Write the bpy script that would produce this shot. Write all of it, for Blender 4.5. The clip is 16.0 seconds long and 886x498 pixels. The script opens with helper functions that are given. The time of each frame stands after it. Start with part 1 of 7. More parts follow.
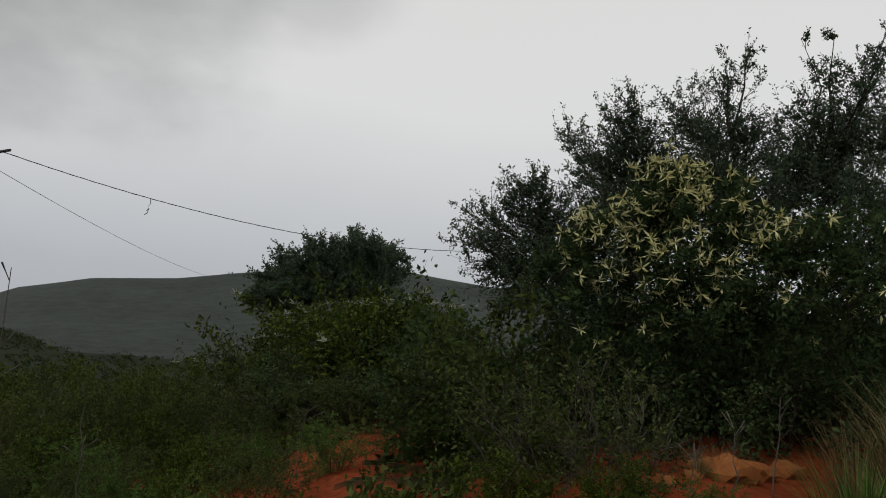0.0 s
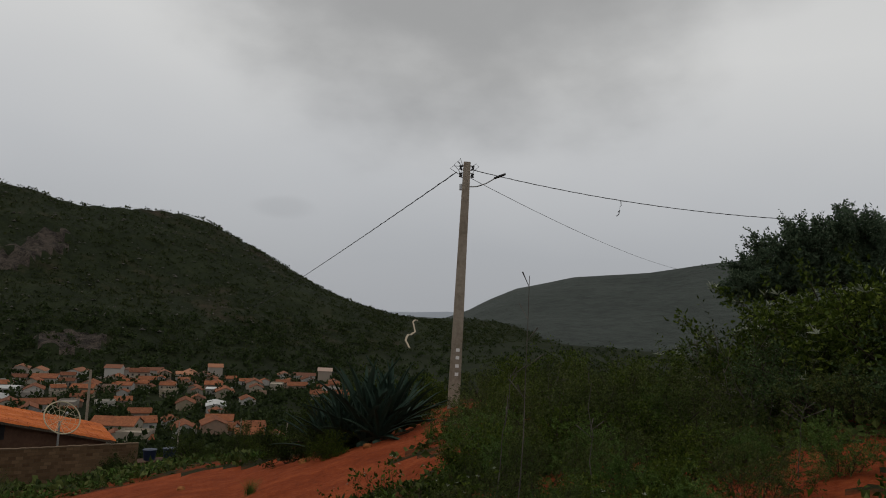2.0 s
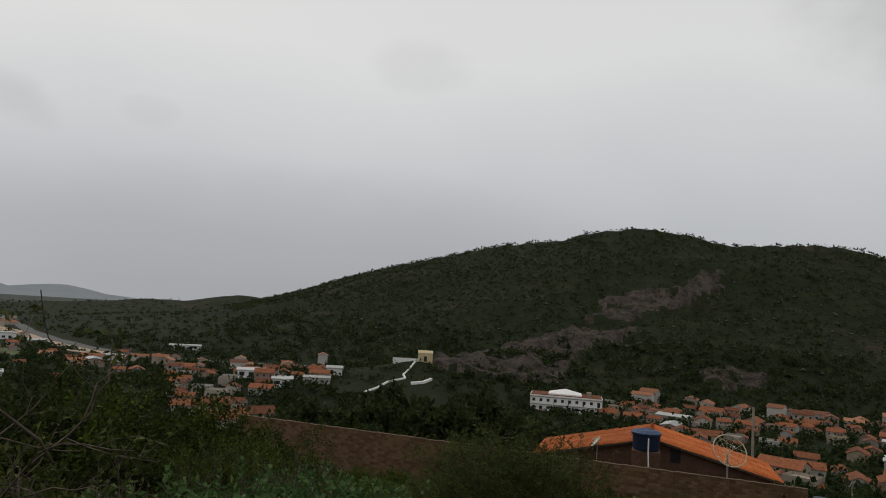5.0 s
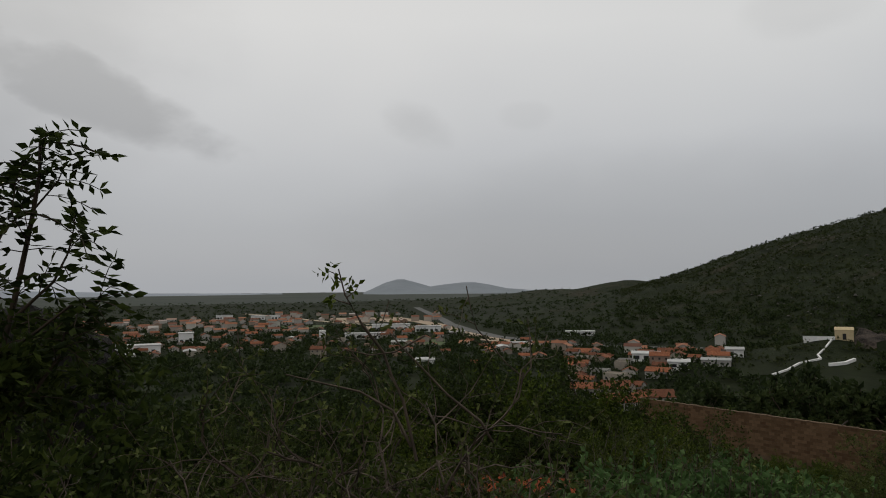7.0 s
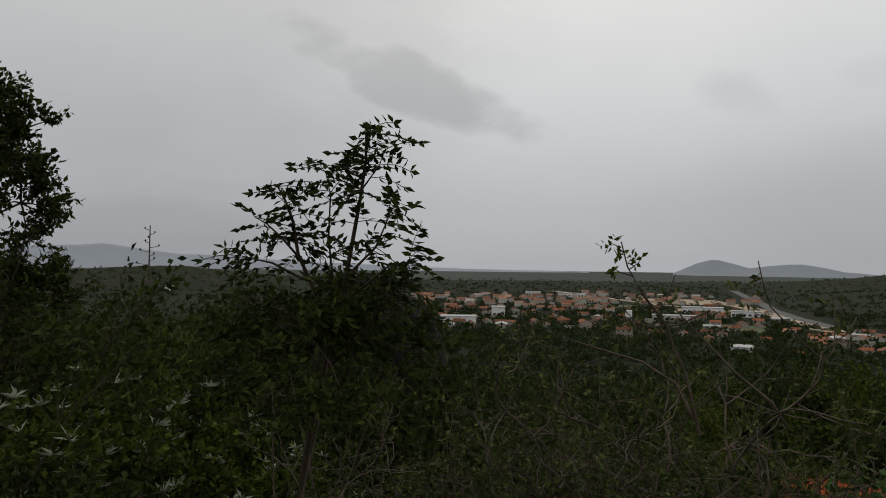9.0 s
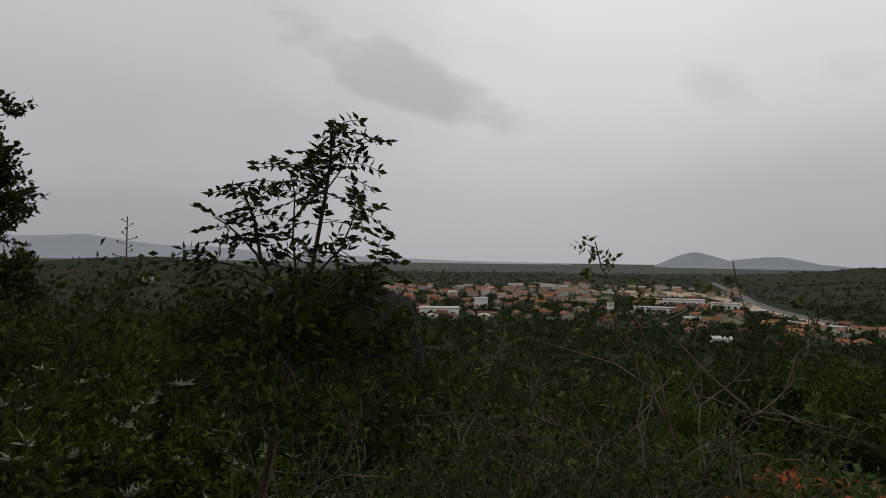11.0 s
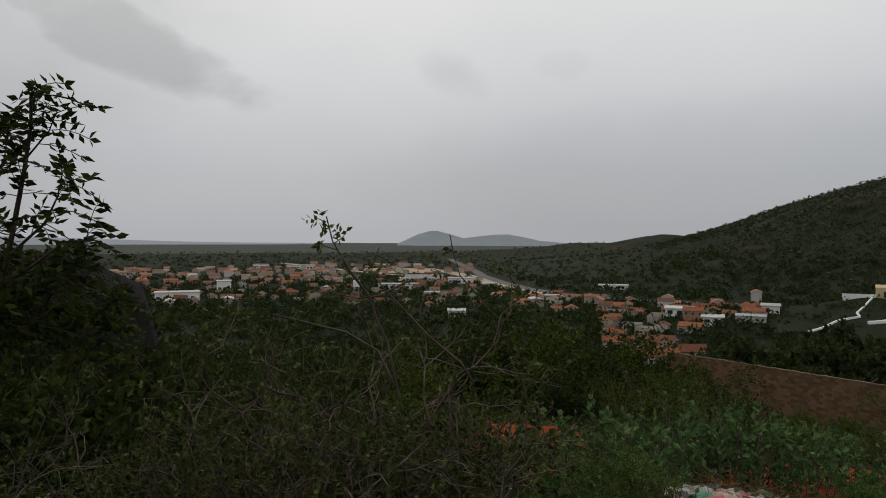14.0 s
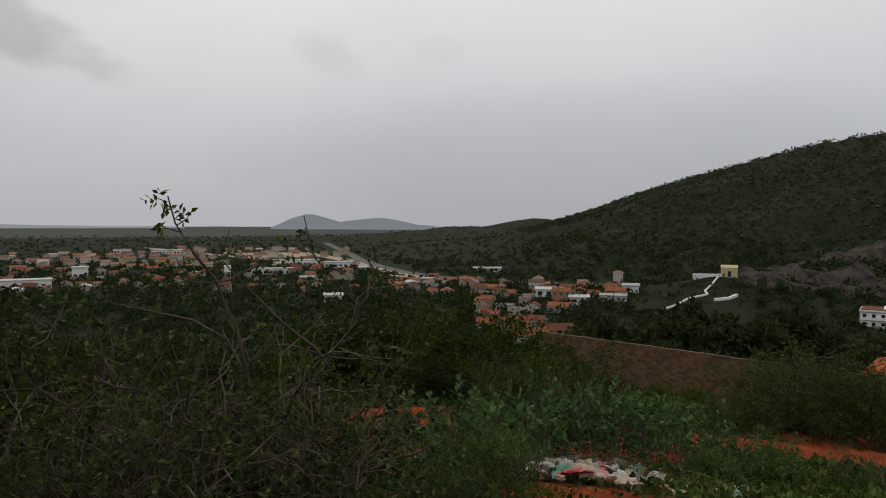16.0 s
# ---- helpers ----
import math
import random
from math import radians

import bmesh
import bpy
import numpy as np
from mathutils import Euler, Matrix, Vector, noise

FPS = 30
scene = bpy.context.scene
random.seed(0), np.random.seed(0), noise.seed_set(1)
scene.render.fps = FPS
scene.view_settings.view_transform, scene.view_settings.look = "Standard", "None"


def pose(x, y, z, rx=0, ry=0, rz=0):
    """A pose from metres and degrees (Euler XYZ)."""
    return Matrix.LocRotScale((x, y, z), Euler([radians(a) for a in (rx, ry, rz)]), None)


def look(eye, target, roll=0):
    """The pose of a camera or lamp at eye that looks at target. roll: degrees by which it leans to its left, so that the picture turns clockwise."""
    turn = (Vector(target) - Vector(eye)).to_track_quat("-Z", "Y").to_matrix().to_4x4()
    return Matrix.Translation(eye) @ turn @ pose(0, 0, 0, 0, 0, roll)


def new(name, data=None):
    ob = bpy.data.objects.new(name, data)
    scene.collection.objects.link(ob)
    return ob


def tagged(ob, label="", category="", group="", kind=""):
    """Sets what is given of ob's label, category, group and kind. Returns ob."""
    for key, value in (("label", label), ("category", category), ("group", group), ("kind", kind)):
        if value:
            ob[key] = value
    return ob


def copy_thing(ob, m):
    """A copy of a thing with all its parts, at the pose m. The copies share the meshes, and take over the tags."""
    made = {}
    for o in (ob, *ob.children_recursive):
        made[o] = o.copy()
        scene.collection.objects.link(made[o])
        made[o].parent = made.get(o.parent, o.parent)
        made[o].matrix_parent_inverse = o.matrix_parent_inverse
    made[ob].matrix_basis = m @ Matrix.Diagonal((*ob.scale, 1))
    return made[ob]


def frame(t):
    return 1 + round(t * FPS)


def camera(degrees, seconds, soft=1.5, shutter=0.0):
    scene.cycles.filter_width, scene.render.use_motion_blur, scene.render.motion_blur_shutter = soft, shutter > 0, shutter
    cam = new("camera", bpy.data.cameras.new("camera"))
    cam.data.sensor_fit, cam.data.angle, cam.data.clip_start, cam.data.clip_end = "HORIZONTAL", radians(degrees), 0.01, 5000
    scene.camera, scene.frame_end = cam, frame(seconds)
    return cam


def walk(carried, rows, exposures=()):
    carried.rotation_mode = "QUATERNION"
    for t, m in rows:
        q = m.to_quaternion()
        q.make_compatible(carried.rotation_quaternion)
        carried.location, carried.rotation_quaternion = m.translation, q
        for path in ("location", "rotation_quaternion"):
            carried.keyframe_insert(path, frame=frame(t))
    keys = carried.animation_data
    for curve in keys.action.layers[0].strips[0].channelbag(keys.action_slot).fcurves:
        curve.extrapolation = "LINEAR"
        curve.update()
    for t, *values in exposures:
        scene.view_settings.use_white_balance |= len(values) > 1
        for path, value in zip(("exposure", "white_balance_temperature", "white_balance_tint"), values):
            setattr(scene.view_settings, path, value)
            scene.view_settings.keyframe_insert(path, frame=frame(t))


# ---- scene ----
cam = camera(64.5, 16.0, soft=1.0)
PATH = [
    (0.0, 0.089, 0.097, 1.659, 97.83, -3.84, 9.07),
    (0.5, 0.099, 0.068, 1.662, 97.84, -5.27, 17.49),
    (1.0, -0.029, 0.067, 1.642, 97.69, -5.43, 23.03),
    (1.5, -0.060, 0.006, 1.634, 98.11, -3.35, 32.42),
    (2.0, 0.149, -0.187, 1.664, 94.99, -2.88, 46.34),
    (2.5, 0.058, -0.179, 1.622, 95.94, -1.97, 62.77),
    (3.0, -0.163, 0.016, 1.595, 94.64, -1.88, 65.33),
    (3.5, -0.056, 0.018, 1.641, 94.21, -1.23, 69.17),
    (4.0, 0.045, -0.077, 1.654, 94.20, -1.74, 79.94),
    (4.2, 0.065, -0.132, 1.647, 94.53, -2.27, 84.78),
    (6.3, 0.200, -0.233, 1.613, 92.71, -1.27, 109.24),
    (6.5, 0.168, -0.254, 1.612, 92.13, -0.33, 113.15),
    (7.0, 0.050, -0.339, 1.610, 92.99, 0.57, 127.13),
    (7.5, 0.077, -0.186, 1.568, 92.53, -2.06, 141.86),
    (8.0, 0.117, -0.079, 1.541, 91.54, -0.17, 150.44),
    (10.5, 0.007, -0.163, 1.623, 91.01, -0.85, 152.05),
    (11.0, -0.008, -0.153, 1.618, 90.56, -0.85, 150.34),
    (11.5, 0.007, -0.107, 1.598, 90.02, -0.95, 143.95),
    (12.0, -0.016, -0.086, 1.594, 89.78, -0.54, 139.25),
    (12.5, -0.046, -0.079, 1.583, 89.91, -0.22, 137.22),
    (13.0, -0.035, -0.030, 1.581, 89.52, -0.10, 135.04),
    (13.5, -0.042, -0.049, 1.582, 89.20, -0.13, 133.36),
    (14.0, 0.005, -0.016, 1.587, 89.07, -0.15, 129.86),
    (14.5, -0.093, -0.007, 1.579, 88.75, -0.04, 126.11),
    (15.0, -0.135, 0.001, 1.591, 87.81, -0.00, 122.51),
    (15.5, -0.259, -0.011, 1.538, 87.61, 0.05, 119.80),
    (16.0, -0.132, 0.027, 1.577, 87.77, -0.23, 119.84),
]

walk(cam, [(t, pose(*p)) for t, *p in PATH],
     exposures=[(0.0, 0.0), (1.0, -0.1), (2.0, -0.2), (3.0, -0.12), (4.2, -0.06), (6.3, -0.1), (7.5, -0.2), (8.2, -0.12), (10.3, -0.03), (12.0, -0.03), (14.0, 0.0), (16.0, 0.05)])

# ---------------------------------------------------------------- sky and sun
EYE = 1.6
PLAIN = -38.0


def polar(az, r, z=0.0):
    """A place by its bearing in degrees, counted to the left from straight ahead, and its distance."""
    a = radians(az)
    return Vector((-math.sin(a) * r, math.cos(a) * r, z))


world = bpy.data.worlds.new("overcast_sky")
scene.world = world
world.use_nodes = True
WT = world.node_tree
WT.nodes.clear()


def wn(kind, **kw):
    n = WT.nodes.new(kind)
    for k, v in kw.items():
        if k == "op":
            n.operation = v
    return n


def wmath(op, a, b=None, c=None, clamp=False):
    n = WT.nodes.new("ShaderNodeMath")
    n.operation = op
    n.use_clamp = clamp
    for i, v in enumerate((a, b, c)):
        if v is None:
            continue
        if isinstance(v, (int, float)):
            n.inputs[i].default_value = v
        else:
            WT.links.new(v, n.inputs[i])
    return n.outputs[0]


SUN_AZ, SUN_EL = 140.0, 50.0
sky = WT.nodes.new("ShaderNodeTexSky")
sky.sky_type = "NISHITA"
sky.sun_disc = False
sky.sun_elevation = radians(SUN_EL)
sky.sun_rotation = radians(-SUN_AZ)
sky.air_density, sky.dust_density = 1.0, 4.0
tc = WT.nodes.new("ShaderNodeTexCoord")
sep = WT.nodes.new("ShaderNodeSeparateXYZ")
WT.links.new(tc.outputs["Generated"], sep.inputs[0])
azn = wmath("MULTIPLY", wmath("ARCTAN2", wmath("MULTIPLY", sep.outputs[0], -1.0), sep.outputs[1]), 57.2958)
eln = wmath("MULTIPLY", wmath("ARCSINE", sep.outputs[2]), 57.2958)


def wnoise(scale, detail, stretch=(1, 1, 3), rough=0.55):
    mp = WT.nodes.new("ShaderNodeMapping")
    mp.inputs["Scale"].default_value = stretch
    WT.links.new(tc.outputs["Generated"], mp.inputs[0])
    n = WT.nodes.new("ShaderNodeTexNoise")
    n.inputs["Scale"].default_value = scale
    n.inputs["Detail"].default_value = detail
    n.inputs["Roughness"].default_value = rough
    WT.links.new(mp.outputs[0], n.inputs[0])
    return n.outputs[0]


ramp = WT.nodes.new("ShaderNodeValToRGB")
ramp.color_ramp.elements[0].position, ramp.color_ramp.elements[0].color = 0.0, (0.40, 0.415, 0.44, 1)
ramp.color_ramp.elements[1].position, ramp.color_ramp.elements[1].color = 1.0, (0.665, 0.66, 0.645, 1)
for pos_, col_ in ((0.10, (0.425, 0.44, 0.465, 1)), (0.26, (0.525, 0.535, 0.55, 1)), (0.5, (0.68, 0.68, 0.67, 1))):
    el_ = ramp.color_ramp.elements.new(pos_)
    el_.color = col_
WT.links.new(wmath("ADD", wmath("DIVIDE", eln, 40.0), wmath("MULTIPLY", wmath("SUBTRACT", wnoise(1.6, 3, (1, 1, 2)), 0.5), 0.22)), ramp.inputs[0])
warp = wmath("SUBTRACT", wnoise(4.0, 3, (1, 1, 1.6)), 0.5)
warp2 = wmath("SUBTRACT", wnoise(11.0, 4, (1, 1, 1.8)), 0.5)
# each cloud: bearing, height, half width, half height, lean, darkness, raggedness
CLOUDS = [(47, 33, 27, 21, 0.0, 0.45, 0.45), (155.0, 14.6, 12.5, 2.9, 0.33, 0.31, 1.7), (129, 13, 3.4, 2.0, 0.2, 0.12, 1.2), (120.5, 13.5, 2.4, 1.3, 0.0, 0.05, 1.0),
          (59.5, 7.5, 3.0, 1.0, 0.0, 0.08, 0.9), (99, 19.5, 5.0, 2.2, 0.0, 0.07, 1.0), (182, 22, 38, 24, 0.0, 0.22, 0.4), (108, 4, 30, 7, 0.0, 0.11, 0.4), (24, 34, 13, 12, 0.0, 0.24, 0.5), (176, 2.5, 16, 3.5, 0.0, 0.22, 0.4)]
shade = None
for az_, el_, ra, rb, lean, dark, rag in CLOUDS:
    da = wmath("WRAP", wmath("SUBTRACT", azn, az_), 180.0, -180.0)
    de = wmath("SUBTRACT", eln, el_)
    de = wmath("SUBTRACT", de, wmath("MULTIPLY", da, lean))
    q = wmath("ADD", wmath("POWER", wmath("ABSOLUTE", wmath("DIVIDE", da, ra)), 2.0), wmath("POWER", wmath("ABSOLUTE", wmath("DIVIDE", de, rb)), 2.0))
    q = wmath("ADD", wmath("ADD", q, wmath("MULTIPLY", warp, rag * 1.6)), wmath("MULTIPLY", warp2, rag))
    mr = WT.nodes.new("ShaderNodeMapRange")
    mr.interpolation_type = "SMOOTHSTEP"
    mr.inputs[1].default_value, mr.inputs[2].default_value = 1.25, 0.15
    mr.inputs[3].default_value, mr.inputs[4].default_value = 0.0, dark
    WT.links.new(q, mr.inputs[0])
    shade = mr.outputs[0] if shade is None else wmath("MAXIMUM", shade, mr.outputs[0])
keepf = wmath("SUBTRACT", 1.0, shade)
vm = WT.nodes.new("ShaderNodeVectorMath")
vm.operation = "SCALE"
WT.links.new(ramp.outputs[0], vm.inputs[0])
WT.links.new(wmath("MULTIPLY", keepf, 11.0), vm.inputs["Scale"])
mix = WT.nodes.new("ShaderNodeMix")
mix.data_type = "RGBA"
mix.inputs[0].default_value = 0.93
WT.links.new(sky.outputs[0], mix.inputs[6])
WT.links.new(vm.outputs[0], mix.inputs[7])
bg = WT.nodes.new("ShaderNodeBackground")
bg.inputs[1].default_value = 0.1
WT.links.new(mix.outputs[2], bg.inputs[0])
wo = WT.nodes.new("ShaderNodeOutputWorld")
WT.links.new(bg.outputs[0], wo.inputs[0])

sun = new("sun", bpy.data.lights.new("sun", "SUN"))
sun.data.energy, sun.data.angle, sun.data.color = 0.6, radians(25), (1.0, 0.96, 0.9)
sun.matrix_world = look(polar(SUN_AZ, 100, 119), (0, 0, 0))


# ---------------------------------------------------------------- materials
class Nodes:
    """A small builder of node materials."""

    def __init__(self, name):
        self.m = bpy.data.materials.new(name)
        self.m.use_nodes = True
        self.t = self.m.node_tree
        self.t.nodes.clear()
        self.out = self.t.nodes.new("ShaderNodeOutputMaterial")
        self.tc = self.t.nodes.new("ShaderNodeTexCoord")
        self.geo = self.t.nodes.new("ShaderNodeNewGeometry")
        self.info = self.t.nodes.new("ShaderNodeObjectInfo")

    def link(self, a, b):
        self.t.links.new(a, b)

    def noise(self, scale, detail=4, rough=0.6, local=False, stretch=None):
        n = self.t.nodes.new("ShaderNodeTexNoise")
        n.inputs["Scale"].default_value, n.inputs["Detail"].default_value, n.inputs["Roughness"].default_value = scale, detail, rough
        src = self.tc.outputs["Object"] if local else self.geo.outputs["Position"]
        if stretch:
            mp = self.t.nodes.new("ShaderNodeMapping")
            mp.inputs["Scale"].default_value = stretch
            self.link(src, mp.inputs[0])
            src = mp.outputs[0]
        self.link(src, n.inputs["Vector"])
        return n.outputs[0]

    def ramp(self, fac, *stops):
        r = self.t.nodes.new("ShaderNodeValToRGB")
        e = r.color_ramp.elements
        e[0].position, e[0].color = stops[0][0], (*stops[0][1], 1)
        e[1].position, e[1].color = stops[-1][0], (*stops[-1][1], 1)
        for p, c in stops[1:-1]:
            e.new(p).color = (*c, 1)
        self.link(fac, r.inputs[0])
        return r.outputs[0]

    def mix(self, fac, a, b, mode="MIX"):
        n = self.t.nodes.new("ShaderNodeMix")
        n.data_type, n.blend_type = "RGBA", mode
        for s, v in ((0, fac), (6, a), (7, b)):
            if isinstance(v, (int, float)):
                n.inputs[s].default_value = v
            elif isinstance(v, tuple):
                n.inputs[s].default_value = (*v, 1)
            else:
                self.link(v, n.inputs[s])
        return n.outputs[2]

    def math(self, op, a, b=0.0, clamp=False):
        n = self.t.nodes.new("ShaderNodeMath")
        n.operation, n.use_clamp = op, clamp
        for i, v in enumerate((a, b)):
            if isinstance(v, (int, float)):
                n.inputs[i].default_value = v
            else:
                self.link(v, n.inputs[i])
        return n.outputs[0]

    def bump(self, height, strength=0.5, dist=0.02):
        b = self.t.nodes.new("ShaderNodeBump")
        b.inputs["Strength"].default_value, b.inputs["Distance"].default_value = strength, dist
        self.link(height, b.inputs["Height"])
        return b.outputs[0]

    def done(self, color, rough=0.8, metal=0.0, normal=None, translucent=0.0, spec=0.3):
        p = self.t.nodes.new("ShaderNodeBsdfPrincipled")
        for key, v in (("Base Color", color), ("Roughness", rough), ("Metallic", metal), ("Specular IOR Level", spec)):
            if isinstance(v, tuple):
                p.inputs[key].default_value = (*v, 1)
            elif isinstance(v, (int, float)):
                p.inputs[key].default_value = v
            else:
                self.link(v, p.inputs[key])
        if normal:
            self.link(normal, p.inputs["Normal"])
        res = p.outputs[0]
        if translucent:
            tr = self.t.nodes.new("ShaderNodeBsdfTranslucent")
            if isinstance(color, tuple):
                tr.inputs[0].default_value = (*color, 1)
            else:
                self.link(color, tr.inputs[0])
            mx = self.t.nodes.new("ShaderNodeMixShader")
            mx.inputs[0].default_value = translucent
            self.link(res, mx.inputs[1])
            self.link(tr.outputs[0], mx.inputs[2])
            res = mx.outputs[0]
        self.link(res, self.out.inputs[0])
        return self.m


def foliage_material(name, dark, mid, light, patch=0.5, rough=0.7, translucent=0.2):
    n = Nodes(name)
    isl = n.geo.outputs["Random Per Island"]
    fac = n.math("ADD", n.math("MULTIPLY", isl, 0.6), n.math("MULTIPLY", n.noise(patch, 3), 0.5))
    fac = n.math("ADD", fac, n.math("MULTIPLY", n.math("SUBTRACT", n.info.outputs["Random"], 0.5), 0.25))
    c = n.ramp(fac, (0.2, dark), (0.6, mid), (0.95, light))
    return n.done(c, rough, translucent=translucent, spec=0.07)


def bark_material(name, a, b):
    n = Nodes(name)
    f = n.noise(14, 5, 0.7, stretch=(1, 1, 0.35))
    c = n.ramp(f, (0.3, a), (0.7, b))
    return n.done(c, 0.9, normal=n.bump(f, 0.6, 0.01))


def plain_material(name, a, b, scale=6.0, rough=0.8, bump=0.3, dist=0.01, local=False, metal=0.0, vary=0.0, spec=0.3):
    n = Nodes(name)
    f = n.noise(scale, 6, 0.65, local)
    g = n.noise(scale * 0.13, 3, 0.6, local)
    c = n.ramp(n.math("ADD", n.math("MULTIPLY", f, 0.55), n.math("MULTIPLY", g, 0.45)), (0.34, a), (0.66, b))
    if vary:
        k = n.math("ADD", n.math("MULTIPLY", n.info.outputs["Random"], vary), 1 - vary / 2)
        v = n.t.nodes.new("ShaderNodeVectorMath")
        v.operation = "SCALE"
        n.link(c, v.inputs[0])
        n.link(k, v.inputs["Scale"])
        c = v.outputs[0]
    return n.done(c, rough, metal, n.bump(f, bump, dist) if bump else None, spec=spec)


def ground_material(name, bare):
    """Red earth; bare tells how much of it shows between the litter and weeds."""
    n = Nodes(name)
    big, mid, fine = n.noise(0.33, 4), n.noise(1.3, 5, 0.65), n.noise(11, 6, 0.7)
    soil = n.ramp(n.math("ADD", n.math("MULTIPLY", mid, 0.5), n.math("MULTIPLY", fine, 0.5)), (0.3, (0.10, 0.021, 0.008)), (0.5, (0.22, 0.045, 0.014)), (0.72, (0.36, 0.095, 0.033)))
    litter = n.ramp(fine, (0.3, (0.010, 0.012, 0.005)), (0.7, (0.040, 0.036, 0.014)))
    f = n.math("MULTIPLY", n.math("SUBTRACT", n.math("ADD", n.math("MULTIPLY", big, 0.6), n.math("MULTIPLY", mid, 0.5)), bare), 9.0, clamp=True)
    return n.done(n.mix(f, soil, litter), 0.97, normal=n.bump(n.math("ADD", fine, n.math("MULTIPLY", mid, 1.5)), 0.9, 0.08), spec=0.08)


def hillside_material():
    n = Nodes("scrub_hillside")
    big, mid, fine = n.noise(0.006, 5), n.noise(0.045, 6, 0.7), n.noise(0.4, 6, 0.75)
    scrub = n.ramp(n.math("ADD", n.math("MULTIPLY", mid, 0.5), n.math("MULTIPLY", fine, 0.5)), (0.36, (0.007, 0.010, 0.004)), (0.5, (0.014, 0.020, 0.007)), (0.66, (0.028, 0.036, 0.012)))
    earth = n.ramp(fine, (0.35, (0.020, 0.014, 0.009)), (0.65, (0.064, 0.045, 0.031)))
    f = n.math("MULTIPLY", n.math("SUBTRACT", n.math("ADD", n.math("MULTIPLY", big, 0.6), n.math("MULTIPLY", mid, 0.5)), 0.585), 7.0, clamp=True)
    return n.done(n.mix(f, scrub, earth), 0.95, normal=n.bump(fine, 1.0, 1.5), spec=0.1)


def rock_material(name="bare_rock", a=(0.012, 0.010, 0.009), b=(0.15, 0.1, 0.076), scale=0.12):
    n = Nodes(name)
    streak = n.noise(scale, 6, 0.75, stretch=(1, 1, 0.22))
    fine = n.noise(scale * 8, 6, 0.7)
    c = n.ramp(n.math("ADD", n.math("MULTIPLY", streak, 0.6), n.math("MULTIPLY", fine, 0.4)), (0.42, a), (0.6, b))
    return n.done(c, 0.9, normal=n.bump(n.math("ADD", streak, fine), 1.0, 2.5), spec=0.15)


def wall_paint():
    """Painted render whose colour differs from house to house."""
    n = Nodes("painted_house_wall")
    c = n.ramp(n.info.outputs["Random"], (0.0, (0.46, 0.45, 0.43)), (0.25, (0.60, 0.58, 0.54)), (0.4, (0.40, 0.31, 0.20)), (0.55, (0.42, 0.41, 0.39)), (0.7, (0.34, 0.18, 0.11)), (0.85, (0.55, 0.5, 0.4)), (1.0, (0.26, 0.23, 0.2)))
    f = n.noise(0.8, 5, 0.7)
    c = n.mix(n.math("MULTIPLY", f, 0.95), c, (0.14, 0.12, 0.10))
    return n.done(c, 0.9)


def roof_tiles(name, a, b, c2, local=True):
    n = Nodes(name)
    w = n.t.nodes.new("ShaderNodeTexWave")
    w.wave_type, w.bands_direction = "BANDS", "Y"
    w.inputs["Scale"].default_value = 1.6
    w.inputs["Distortion"].default_value = 0.4
    n.link(n.tc.outputs["Object"], w.inputs[0])
    f = n.noise(0.9, 5, 0.7)
    g = n.noise(7, 4, 0.7)
    c = n.ramp(n.math("ADD", n.math("MULTIPLY", f, 0.6), n.math("MULTIPLY", g, 0.4)), (0.3, a), (0.52, b), (0.72, c2))
    k = n.math("ADD", n.math("MULTIPLY", n.info.outputs["Random"], 0.7), 0.6)
    v = n.t.nodes.new("ShaderNodeVectorMath")
    v.operation = "SCALE"
    n.link(c, v.inputs[0])
    n.link(k, v.inputs["Scale"])
    return n.done(v.outputs[0], 0.9, normal=n.bump(w.outputs[0], 0.6, 0.06))


M_GROUND, M_PATH, M_HILL = ground_material("weedy_red_earth", 0.46), ground_material("bare_red_earth", 0.68), hillside_material()
# woodland of the far plain, with distance haze mixed into its green
M_HAZEPLAIN = plain_material("haze_tinted_woodland", (0.013, 0.019, 0.012), (0.028, 0.037, 0.023), 0.02, 0.95, 0.0)
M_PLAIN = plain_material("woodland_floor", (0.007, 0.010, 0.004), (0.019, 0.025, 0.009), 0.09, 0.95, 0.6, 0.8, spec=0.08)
# the long hill's green is greyed here to stand for the air before it
M_HAZE1 = plain_material("haze_tinted_hillside", (0.016, 0.022, 0.018), (0.040, 0.049, 0.042), 0.045, 0.95, 0.7, 9.0)
# the far mountains' blue-grey base colours have the distance haze painted in
M_HAZE2 = plain_material("haze_tinted_mountain", (0.16, 0.182, 0.20), (0.205, 0.228, 0.25), 0.008, 1.0, 0.0)
M_HAZE3 = plain_material("pale_haze_tinted_mountain", (0.235, 0.26, 0.29), (0.265, 0.29, 0.325), 0.004, 1.0, 0.0)
M_ROCK = rock_material(a=(0.011, 0.009, 0.007), b=(0.125, 0.097, 0.077), scale=0.14)
M_CONCRETE = plain_material("weathered_concrete", (0.19, 0.152, 0.112), (0.35, 0.30, 0.24), 9, 0.9, 0.4, 0.01)
M_STEEL = plain_material("galvanised_steel", (0.3, 0.3, 0.3), (0.45, 0.45, 0.45), 20, 0.5, 0.0, metal=0.8)
M_DARKSTEEL = plain_material("dark_insulator", (0.02, 0.02, 0.022), (0.05, 0.05, 0.05), 20, 0.5, 0.0)
M_CABLE = plain_material("black_cable", (0.012, 0.012, 0.013), (0.03, 0.03, 0.03), 20, 0.6, 0.0)
M_WHITE = plain_material("white_paint", (0.66, 0.65, 0.63), (0.8, 0.79, 0.77), 1.2, 0.8, 0.1)
M_WALL = wall_paint()
M_TILE = roof_tiles("clay_tiles", (0.085, 0.028, 0.013), (0.20, 0.066, 0.026), (0.30, 0.12, 0.055))
